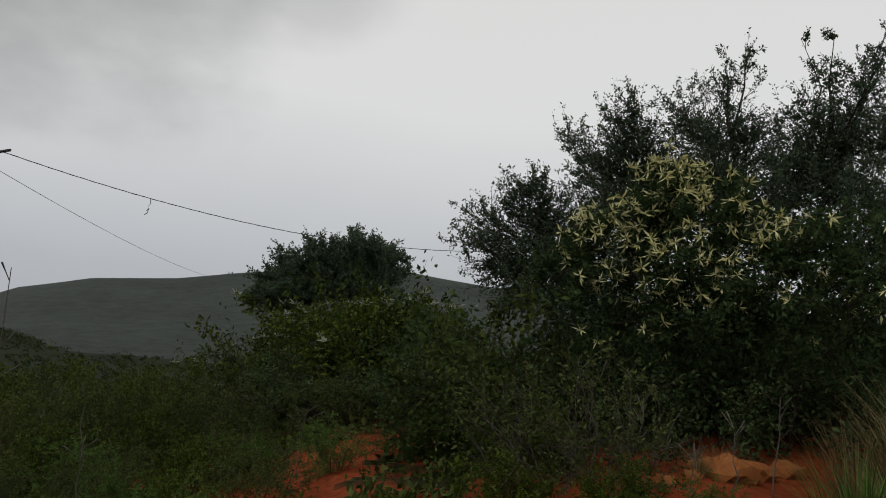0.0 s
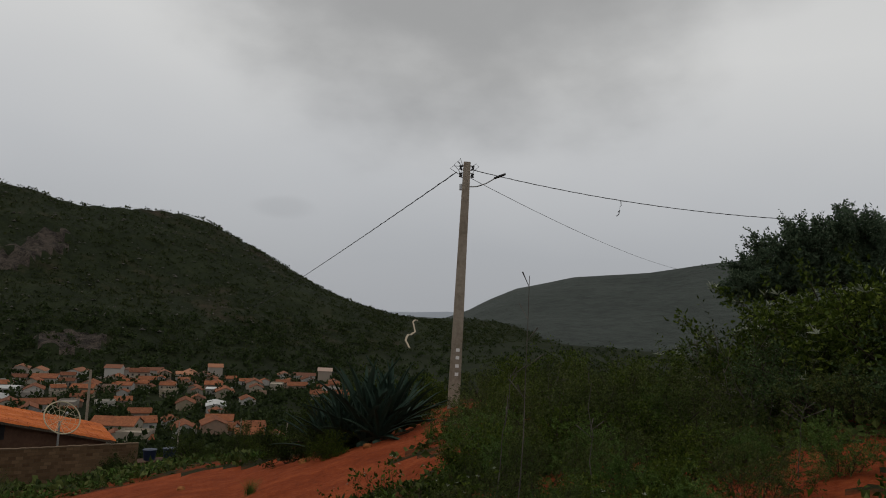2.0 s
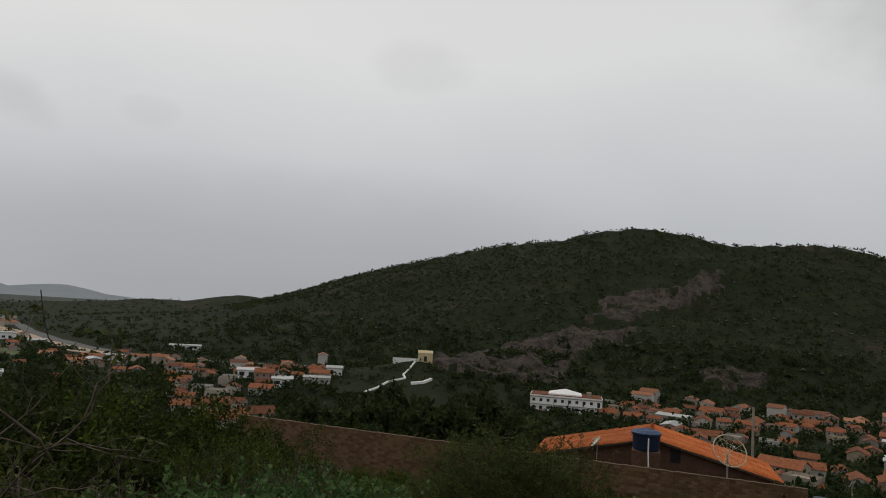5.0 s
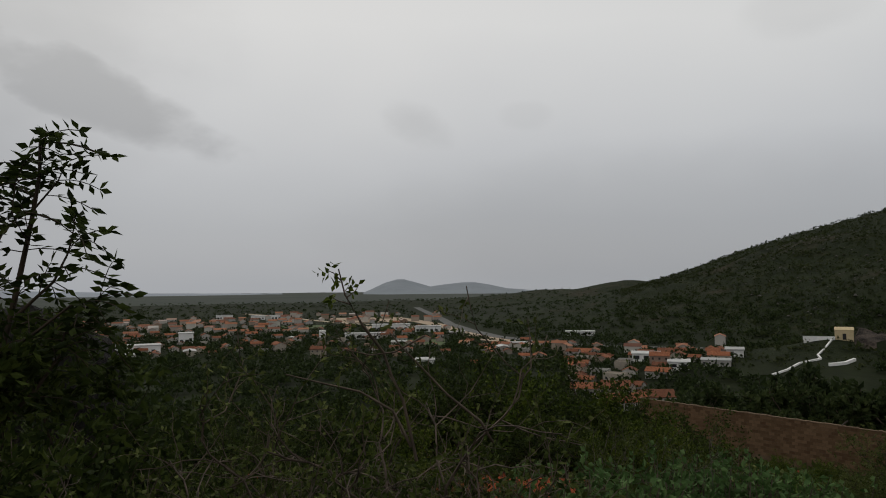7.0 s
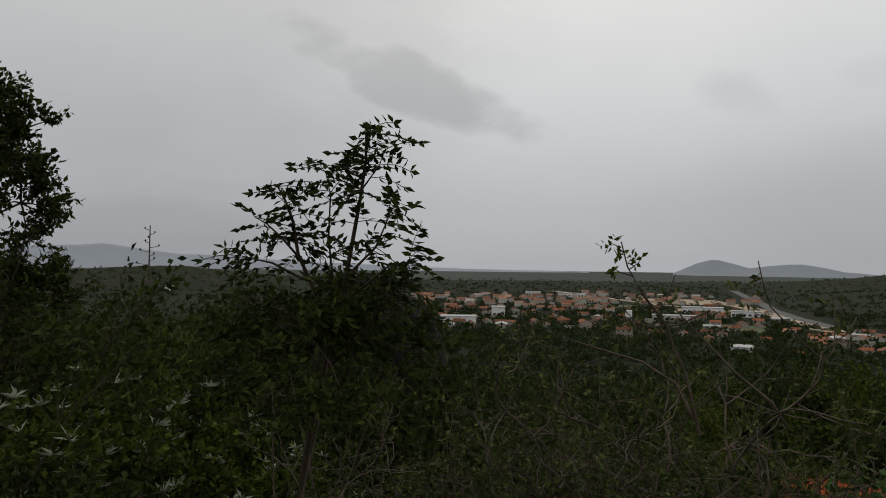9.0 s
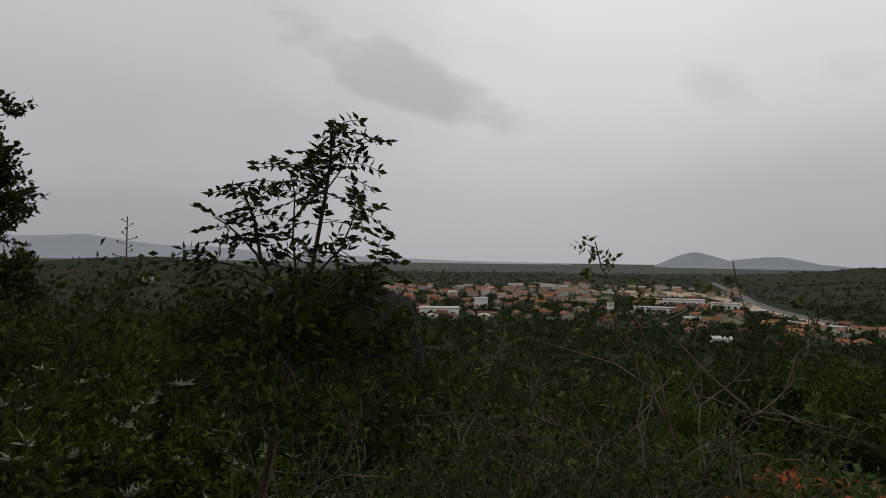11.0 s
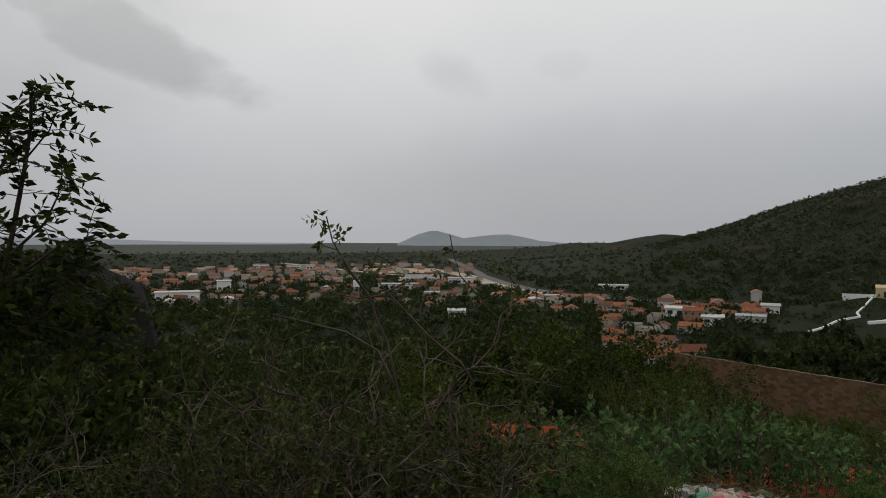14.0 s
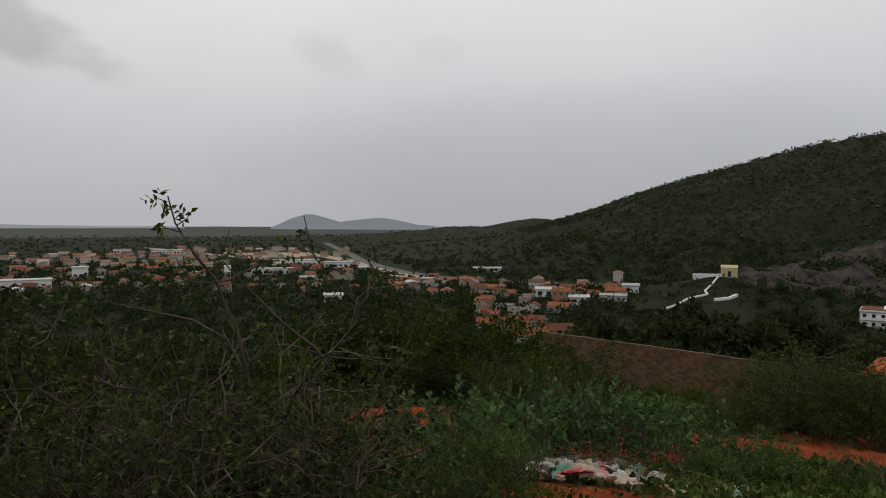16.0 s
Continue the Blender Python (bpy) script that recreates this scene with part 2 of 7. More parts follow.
M_DARKPANE = plain_material("dark_opening", (0.012, 0.012, 0.014), (0.03, 0.03, 0.032), 3, 0.3, 0.0)
M_ROAD = plain_material("dirt_road", (0.3, 0.24, 0.17), (0.46, 0.38, 0.28), 0.5, 0.95, 0.3, 0.05)
M_ASPHALT = plain_material("worn_asphalt", (0.07, 0.07, 0.067), (0.12, 0.118, 0.112), 0.3, 0.95, 0.2, 0.03)
M_BARE = plain_material("bare_pale_earth", (0.26, 0.19, 0.12), (0.42, 0.33, 0.24), 0.06, 0.95, 0.3, 0.3)
M_MEADOW = plain_material("green_meadow", (0.05, 0.075, 0.025), (0.085, 0.11, 0.04), 0.3, 0.95, 0.3, 0.1)

LEAF_DARK = foliage_material("dark_leaves", (0.00954, 0.01584, 0.00372), (0.02756, 0.04158, 0.00868), (0.07208, 0.09405, 0.02108), translucent=0.3)
LEAF_MID = foliage_material("green_leaves", (0.01484, 0.02475, 0.0031), (0.0424, 0.06435, 0.00744), (0.106, 0.1337, 0.01984))
LEAF_FRESH = foliage_material("fresh_green_leaves", (0.024, 0.048, 0.008), (0.060, 0.108, 0.022), (0.135, 0.195, 0.05))
LEAF_OLIVE = foliage_material("olive_leaves", (0.016, 0.026, 0.006), (0.052, 0.069, 0.017), (0.125, 0.142, 0.042))
LEAF_ACACIA = foliage_material("thorn_tree_leaflets", (0.035, 0.056, 0.034), (0.075, 0.108, 0.065), (0.14, 0.18, 0.11), 0.8, translucent=0.55)
LEAF_BANK = foliage_material("bank_bush_leaves", (0.020, 0.036, 0.013), (0.05, 0.082, 0.03), (0.11, 0.15, 0.06), translucent=0.4)
LEAF_BROAD = foliage_material("broad_weed_leaves", (0.025, 0.052, 0.014), (0.06, 0.112, 0.034), (0.125, 0.195, 0.07))
LEAF_TOWN = foliage_material("town_tree_leaves", (0.014, 0.022, 0.008), (0.029, 0.043, 0.014), (0.054, 0.071, 0.024), 0.05, translucent=0.3)
LEAF_SCRUB = foliage_material("dry_hill_scrub", (0.017, 0.023, 0.009), (0.031, 0.041, 0.015), (0.055, 0.064, 0.025), 0.02, translucent=0.35)
FLOWER = foliage_material("cream_flowers", (0.40, 0.38, 0.14), (0.6, 0.58, 0.28), (0.72, 0.7, 0.45), translucent=0.1)
FLOWER_PALE = foliage_material("pale_flowers", (0.15, 0.17, 0.11), (0.25, 0.27, 0.2), (0.38, 0.4, 0.32), translucent=0.1)
STRAW = foliage_material("dry_grass", (0.07, 0.055, 0.022), (0.15, 0.115, 0.05), (0.30, 0.235, 0.12))
BARK = bark_material("brown_bark", (0.035, 0.026, 0.02), (0.12, 0.09, 0.065))
BARK_GREY = bark_material("grey_bark", (0.035, 0.029, 0.024), (0.13, 0.11, 0.092))
BARK_PALE = bark_material("pale_dry_bark", (0.075, 0.062, 0.052), (0.27, 0.235, 0.2))
TWIG = bark_material("dark_twig", (0.013, 0.010, 0.006), (0.05, 0.035, 0.02))


# ---------------------------------------------------------------- mesh helpers
def mesh_object(name, verts, faces, material, parent=None, label="", smooth=False):
    me = bpy.data.meshes.new(name)
    me.from_pydata(verts, [], faces)
    for m in material if isinstance(material, (list, tuple)) else [material]:
        me.materials.append(m)
    if smooth:
        me.polygons.foreach_set("use_smooth", [True] * len(me.polygons))
    ob = new(name, me)
    if parent:
        ob.parent = parent
    if label:
        tagged(ob, label)
    return ob


def quick_mesh(name, verts, faces, materials, slots=None, smooth=False):
    """A mesh from numpy arrays: verts (n, 3), faces (m, 3) or (m, 4)."""
    me = bpy.data.meshes.new(name)
    k = faces.shape[1]
    me.vertices.add(len(verts))
    me.vertices.foreach_set("co", np.ascontiguousarray(verts, dtype=np.float32).ravel())
    me.loops.add(faces.size)
    me.loops.foreach_set("vertex_index", np.ascontiguousarray(faces, dtype=np.int32).ravel())
    me.polygons.add(len(faces))
    me.polygons.foreach_set("loop_start", np.arange(0, faces.size, k, dtype=np.int32))
    me.polygons.foreach_set("loop_total", np.full(len(faces), k, dtype=np.int32))
    for m in materials:
        me.materials.append(m)
    if slots is not None:
        me.polygons.foreach_set("material_index", np.ascontiguousarray(slots, dtype=np.int32))
    me.polygons.foreach_set("use_smooth", np.full(len(faces), smooth, dtype=bool))
    me.update(calc_edges=True)
    me.validate()
    return me


def leaf_mesh(name, P, D, L, W, materials, slots=None, seed=0, curl=0.15):
    """Many small pointed leaves, each a folded rhombus, as one mesh."""
    rng = np.random.default_rng(seed)
    n = len(P)
    D = D / np.maximum(np.linalg.norm(D, axis=1, keepdims=True), 1e-6)
    R = rng.normal(size=(n, 3))
    S = np.cross(D, R)
    S /= np.maximum(np.linalg.norm(S, axis=1, keepdims=True), 1e-6)
    N = np.cross(S, D)
    L, W = L[:, None], W[:, None]
    mid = P + D * L * 0.45 + N * L * curl * 0.5
    V = np.stack([P, mid + S * W * 0.5, P + D * L - N * L * curl * 0.4, mid - S * W * 0.5], 1).reshape(-1, 3)
    F = np.arange(4 * n).reshape(-1, 4)
    return quick_mesh(name, V, F, materials, slots)


def part(name, bm, material, parent=None, label="", smooth=False):
    me = bpy.data.meshes.new(name)
    bm.to_mesh(me)
    bm.free()
    for m in material if isinstance(material, (list, tuple)) else [material]:
        me.materials.append(m)
    if smooth:
        me.polygons.foreach_set("use_smooth", [True] * len(me.polygons))
    ob = new(name, me)
    if parent:
        ob.parent = parent
    if label:
        tagged(ob, label)
    return ob


def box(bm, x0, x1, y0, y1, z0, z1, m=None, bevel=0.0):
    r = bmesh.ops.create_cube(bm, size=1.0)
    bmesh.ops.scale(bm, vec=(x1 - x0, y1 - y0, z1 - z0), verts=r["verts"])
    bmesh.ops.translate(bm, vec=((x0 + x1) / 2, (y0 + y1) / 2, (z0 + z1) / 2), verts=r["verts"])
    vs = r["verts"]
    if bevel:
        es = list({e for v in vs for e in v.link_edges})
        b = bmesh.ops.bevel(bm, geom=es, offset=bevel, segments=1, affect="EDGES", profile=0.5)
        vs = list({v for f in b["faces"] for v in f.verts} | {v for v in vs if v.is_valid})
    if m:
        bmesh.ops.transform(bm, matrix=m, verts=vs)
    return vs


def tube(bm, pts, radii, sides=6):
    """A bent tapered tube along points."""
    pts = [Vector(p) for p in pts]
    rings = []
    for i, p in enumerate(pts):
        d = (pts[min(i + 1, len(pts) - 1)] - pts[max(i - 1, 0)]).normalized()
        u = d.cross(Vector((0, 0, 1)) if abs(d.z) < 0.9 else Vector((1, 0, 0))).normalized()
        v = d.cross(u)
        r = radii[i] if isinstance(radii, (list, tuple)) else radii
        rings.append([bm.verts.new(p + (u * math.cos(2 * math.pi * k / sides) + v * math.sin(2 * math.pi * k / sides)) * r) for k in range(sides)])
    for a, b in zip(rings, rings[1:]):
        for k in range(sides):
            bm.faces.new((a[k], a[(k + 1) % sides], b[(k + 1) % sides], b[k]))
    bm.faces.new(rings[0][::-1])
    bm.faces.new(rings[-1])


def thing(name, at, label, category, group="", kind="", rz=0.0):
    e = new(name)
    e.matrix_world = Matrix.Translation(at) @ pose(0, 0, 0, 0, 0, rz)
    return tagged(e, label, category, group, kind)


# ---------------------------------------------------------------- the lie of the land
def fbm(x, y, scale, octaves=4, seed=0):
    """Smooth value noise for arrays, about -0.5 to 0.5."""
    total, amp, norm = np.zeros_like(x), 1.0, 0.0
    for o in range(octaves):
        u, v = x / scale * 2 ** o + 17.3 * o + seed, y / scale * 2 ** o - 9.1 * o + seed * 1.7
        i, j = np.floor(u), np.floor(v)
        fu, fv = u - i, v - j
        fu, fv = fu * fu * (3 - 2 * fu), fv * fv * (3 - 2 * fv)

        def h(a, b):
            s = np.sin(a * 127.1 + b * 311.7) * 43758.5453
            return s - np.floor(s)
        total += amp * ((h(i, j) * (1 - fu) + h(i + 1, j) * fu) * (1 - fv) + (h(i, j + 1) * (1 - fu) + h(i + 1, j + 1) * fu) * fv - 0.5)
        norm += amp
        amp *= 0.5
    return total / norm


# slope of the near ground by bearing (fall per metre)
SLOPE_AZ = [-180, -120, -60, -25, -12, 5, 15, 25, 45, 62, 75, 130, 150, 180]
SLOPE = [0.10, -0.02, -0.10, -0.10, -0.10, -0.032, -0.018, 0.035, 0.058, 0.16, 0.195, 0.195, 0.19, 0.10]
# ridge lines: bearing, angle above the eye's level, distance; then the half width of the hill
BIG_HILL = [(110.3, -1.3, 1150), (108.6, 0.25, 1120), (107.3, 1.1, 1090), (105.4, 1.95, 1050), (98.8, 4.0, 930), (91.7, 5.8, 830), (86.7, 6.4, 780), (85.3, 7.0, 765), (81.5, 7.55, 750), (77.9, 7.2, 745), (74.5, 6.35, 760),
            (68.5, 6.5, 800), (65.8, 6.2, 820), (62.7, 4.6, 850), (58.2, 2.2, 890), (53.7, 0.25, 920), (50.5, -0.6, 960), (47.5, -0.8, 1000), (44.4, -0.6, 1050), (40.5, -0.9, 1060), (35, -1.6, 1060), (28, -2.6, 1040), (20, -3.2, 1000)]
KNOLL = [(124.0, -1.4, 1750), (121.8, -0.7, 1700), (119.1, -0.35, 1650), (116.3, -0.35, 1600), (113.6, 0.18, 1550), (111.9, 0.4, 1500), (110.0, -0.3, 1450)]
RIGHT_HILL = [(47, -0.9, 1500), (44.4, 0.05, 1500), (42.7, 1.0, 1480), (40.5, 2.05, 1460), (35.9, 3.2, 1440), (30.0, 3.75, 1430), (25.4, 4.6, 1420), (18, 5.6, 1400), (12, 5.7, 1390), (6, 5.0, 1400), (-10, 4.0, 1400), (-40, 3.0, 1400)]
SPUR = [(105.5, -5.6, 325), (101.5, -4.9, 340), (98.5, -3.95, 352), (96.5, -3.85, 362), (93, -3.6, 395), (90, -2.6, 440)]
LEFT_RISE = [(177, -0.5, 1300), (172.3, -0.3, 1350), (169.5, -0.6, 1400), (166, -1.0, 1450)]


def ridge_height(x, y, ridge, half, power=1.3):
    """The height of a hill whose crest follows a ridge line and whose sides fall off within the half width."""
    p = [polar(a, d, EYE + d * math.tan(radians(e))) for a, e, d in ridge]
    near, total, weight = np.full(x.shape, 1e9), np.zeros(x.shape), np.zeros(x.shape)
    for a, b in zip(p, p[1:]):
        dx, dy = b.x - a.x, b.y - a.y
        s = np.clip(((x - a.x) * dx + (y - a.y) * dy) / (dx * dx + dy * dy), 0, 1)
        dist = np.hypot(x - a.x - s * dx, y - a.y - s * dy)
        w = 1.0 / (dist + 4.0) ** 3
        total, weight, near = total + w * (a.z + (b.z - a.z) * s), weight + w, np.minimum(near, dist)
    h = total / weight
    u = np.clip(near / (half[0] + (half[1] - half[0]) * np.clip(h / 60.0, 0, 1)), 0, 1)
    return PLAIN + (h - PLAIN) * (1 - u) ** power


def ridge_gap(x, y, ridge):
    """The distance of each place from a ridge line."""
    best = np.full(x.shape, 1e9)
    p = [polar(a, d) for a, _, d in ridge]
    for a, b in zip(p, p[1:]):
        dx, dy = b.x - a.x, b.y - a.y
        s = np.clip(((x - a.x) * dx + (y - a.y) * dy) / (dx * dx + dy * dy), 0, 1)
        best = np.minimum(best, np.hypot(x - a.x - s * dx, y - a.y - s * dy))
    return best


def ground_z(x, y):
    x, y = np.asarray(x, float), np.asarray(y, float)
    r = np.hypot(x, y)
    az = np.degrees(np.arctan2(-x, y))
    s = np.interp(az, SLOPE_AZ, SLOPE)
    near = -s * r
    crest = np.interp(az, [-180, -60, 0, 30, 45, 53, 61, 69, 80, 180], [60, 60, 30, 26, 26, 28, 34, 44, 58, 50])
    near = near - np.maximum(r - crest, 0) * 0.24
    fade = np.clip(r / 2.5, 0, 1)
    near = near + fade * (fbm(x, y, 6.0, 4) * 0.5 + fbm(x, y, 1.2, 3, 5) * 0.14)
    k = 5.0
    far = PLAIN + fbm(x, y, 260.0, 3, 3) * 5.0 * np.clip((r - 150) / 200, 0, 1)
    z = k * np.logaddexp(near / k, far / k)
    big = ridge_height(x, y, BIG_HILL, (260.0, 385.0))
    rough = np.clip((big - PLAIN) / 30, 0, 1) * np.clip(ridge_gap(x, y, BIG_HILL) / 120.0, 0.06, 1)
    big = big + rough * (fbm(x, y, 110.0, 5, 2) * 26.0) * np.clip((r - 250) / 200, 0, 1)
    kn = ridge_height(x, y, KNOLL, (420.0, 420.0))
    lr = ridge_height(x, y, LEFT_RISE, (350.0, 350.0))
    sp = ridge_height(x, y, SPUR, (75.0, 75.0), 0.9) + fbm(x, y, 22.0, 3, 4) * 1.5 * np.clip(rough + 0.4, 0, 1)
    for h in (big, kn, lr, sp):
        z = np.where(r > 200, np.maximum(z, h), z)
    return z


def gz(x, y):
    return float(ground_z(np.array([x]), np.array([y]))[0])


def on_ground(az, r, lift=0.0):
    p = polar(az, r)
    p.z = gz(p.x, p.y) + lift
    return p


# the trodden red path: bearing, distance, half width
TRAIL = [(44.8, 21.2, 0.8), (46.5, 18.4, 0.7), (48.5, 15.6, 0.8), (52, 13.3, 1.4), (57, 12.8, 2.4), (65, 16.5, 4.2), (73, 20.0, 6.0), (79, 21.5, 5.2), (84, 20.0, 2.4), (90, 18.2, 1.2), (96, 17.0, 1.5), (102, 16.0, 1.9), (108, 16.8, 1.9), (114, 19.5, 1.8), (119, 20.5, 0.9), (123, 22.0, 0.9)]
EARTH = [(125.5, 15.6, 1.6), (122.3, 19.0, 1.8), (114.9, 17.5, 1.4), (111.3, 16.0, 1.4), (-13.5, 7.6, 1.0), (-18, 7.8, 0.9), (128, 9.0, 1.4), (122.5, 9.5, 1.4), (125.5, 11.0, 1.7), (120.5, 11.8, 1.6), (116.5, 12.8, 1.4), (107, 12.6, 1.0), (-11, 7.0, 2.0), (-17, 6.8, 2.2), (-22, 6.4, 2.0), (127.4, 16.6, 1.1), (126.0, 19.5, 1.2), (109, 7.8, 0.7), (9, 10.8, 1.0), (5.5, 12.8, 1.5), (13.0, 9.8, 0.7), (20, 9.5, 0.9), (2.5, 10, 1.2), (21.5, 8.4, 1.4), (24.5, 7.0, 1.3), (38, 8.8, 0.9), (31, 10.5, 0.9), (48, 11.5, 0.9), (16, 7.0, 0.8)]


def path_gap(x, y):
    """How far each place lies outside the bare red earth; negative on it."""
    best = np.full(x.shape, 1e9)
    p = [(polar(a, r), w) for a, r, w in TRAIL]
    for (a, wa), (b, wb) in zip(p, p[1:]):
        dx, dy = b.x - a.x, b.y - a.y
        s = np.clip(((x - a.x) * dx + (y - a.y) * dy) / (dx * dx + dy * dy), 0, 1)
        best = np.minimum(best, np.hypot(x - a.x - s * dx, y - a.y - s * dy) - (wa + (wb - wa) * s))
    for a, r, w in EARTH:
        q = polar(a, r)
        best = np.minimum(best, np.hypot(x - q.x, y - q.y) - w)
    return best + fbm(x, y, 1.6, 4, 11) * 2.6


def cliff_mask(x, y):
    """The bare rock face that slants across the big hill, and a smaller one at its foot."""
    r = np.hypot(x, y)
    az = np.degrees(np.arctan2(-x, y))
    el = np.degrees(np.arctan2(ground_z(x, y) - EYE, r))
    wob = fbm(x, y, 45.0, 4, 6)
    lo = np.interp(az, [74.5, 75.8, 79.4, 82.8, 86.0, 90, 95], [3.2, 2.5, 0.6, -1.6, -3.6, -4.4, -5.0])
    hi = np.interp(az, [74.5, 76.8, 79.5, 83.0, 86.3, 90, 95], [3.2, 3.6, 2.7, 1.1, -0.9, -3.4, -4.8])
    face = (el > lo + wob * 2.2) & (el < hi + wob * 4.5) & (az > 74.5) & (az < 95) & (r > 300) & (r < 745) & (fbm(x, y, 20.0, 3, 16) > -0.13)
    foot = (np.hypot((az - 73.8) / 3.0, (el + 3.6) / 0.95) + wob * 1.3 < 0.9) & (r > 330) & (r < 700)
    low = (np.abs(el + 4.3 + wob * 1.2) < 0.7 + wob) & (az > 86) & (az < 97) & (r > 300)
    return face | foot | low


def make_ground():
    radii = [0.0]
    r = 0.35
    while r < 4900 and len(radii) < 400:
        radii.append(r)
        r *= 1.035 if r < 60 else (1.045 if r < 300 else (1.013 if r < 800 else 1.022))
    radii = np.array(radii + [4900.0])
    nseg = 1080
    a = np.linspace(0, 2 * np.pi, nseg, endpoint=False)
    R, A = np.meshgrid(radii, a, indexing="ij")
    X, Y = -np.sin(A) * R, np.cos(A) * R
    Z = ground_z(X, Y)
    # ribs and ledges of the rock face
    Z = Z + cliff_mask(X, Y) * (np.abs(fbm(X, Y, 16.0, 3, 21)) * 13.0 + np.abs(fbm(X, Y, 45.0, 2, 27)) * 8.0)
    verts = np.stack([X, Y, Z], -1).reshape(-1, 3)
    i, j = np.meshgrid(np.arange(len(radii) - 1), np.arange(nseg), indexing="ij")
    jn = (j + 1) % nseg
    faces = np.stack([i * nseg + j, i * nseg + jn, (i + 1) * nseg + jn, (i + 1) * nseg + j], -1).reshape(-1, 4)
    rf = radii[i.ravel()]
    # faces beyond 1750 m take the haze-tinted woodland colour
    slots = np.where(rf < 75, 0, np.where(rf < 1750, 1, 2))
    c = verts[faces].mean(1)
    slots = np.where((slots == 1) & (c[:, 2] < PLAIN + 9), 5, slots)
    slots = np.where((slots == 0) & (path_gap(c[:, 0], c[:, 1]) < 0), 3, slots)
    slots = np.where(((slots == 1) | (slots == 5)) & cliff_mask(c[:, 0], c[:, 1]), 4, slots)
    me = quick_mesh("ground", verts, faces, [M_GROUND, M_HILL, M_HAZEPLAIN, M_PATH, M_ROCK, M_PLAIN], slots, True)
    return tagged(new("ground", me), "red earth hillside falling to a wooded plain with a scrub-covered hill", "ground", kind="structure")


make_ground()


def far_range(name, ridge, depth, material, label):
    """A distant range: a ridge with long slopes before and behind it."""
    n = 160
    azs = np.linspace(ridge[0][0], ridge[-1][0], n)
    els = np.interp(-azs, [-a for a, *_ in ridge], [e for _, e, _ in ridge])
    ds = np.interp(-azs, [-a for a, *_ in ridge], [d for *_, d in ridge])
    rows = np.linspace(-1, 1, 25)
    A, U = np.meshgrid(azs, rows, indexing="ij")
    D, Eh = ds[:, None] + U * depth, (EYE + ds * np.tan(np.radians(els)))[:, None]
    X, Y = -np.sin(np.radians(A)) * D, np.cos(np.radians(A)) * D
    g = (1 - np.abs(U)) ** 1.2
    Z = PLAIN - 4 + (Eh - PLAIN + 4) * g + fbm(X, Y, depth * 0.35, 5, 8) * depth * 0.05 * np.clip(np.abs(U) * 4, 0.12, 1) * (1 - np.abs(U))
    i, j = np.meshgrid(np.arange(n - 1), np.arange(24), indexing="ij")
    faces = np.stack([i * 25 + j, (i + 1) * 25 + j, (i + 1) * 25 + j + 1, i * 25 + j + 1], -1).reshape(-1, 4)
    me = quick_mesh(name, np.stack([X, Y, Z], -1).reshape(-1, 3), faces, [material], None, True)
    return tagged(new(name, me), label, "hills", kind="structure")


far_range("backdrop_hill", RIGHT_HILL, 620, M_HAZE1, "long scrub-covered hill, greyed by haze in its colour")
far_range("backdrop_mountain", [(133.6, -0.5, 3900), (133.0, -0.25, 3900), (131.9, 0.27, 3900), (130.9, 0.55, 3900), (130.3, 0.55, 3900), (129.3, 0.29, 3900), (128.2, -0.05, 3900), (127.0, 0.1, 3900), (125.6, 0.24, 3900), (124.6, 0.26, 3900), (123.3, 0.05, 3900), (122.0, -0.25, 3900), (119, -0.5, 3900)], 600, M_HAZE2, "two rounded far hills, coloured pale with distance haze")
far_range("backdrop_mountain", [(205, 0.6, 4300), (190, 0.9, 4300), (182, 1.0, 4300), (179, 1.1, 4300), (177.5, 1.25, 4300), (175.6, 0.95, 4300), (172.5, 0.55, 4300), (169.3, 0.5, 4300), (164, 0.1, 4300), (158, -0.1, 4300), (150, -0.35, 4300), (140, -0.5, 4300)], 500, M_HAZE3, "mountain range coloured almost into the haze")
far_range("backdrop_mountain", [(52, -0.35, 4000), (49, -0.3, 4000), (46, -0.1, 4000), (43, -0.2, 4000)], 500, M_HAZE3, "far ridge behind the pass, coloured pale with haze")


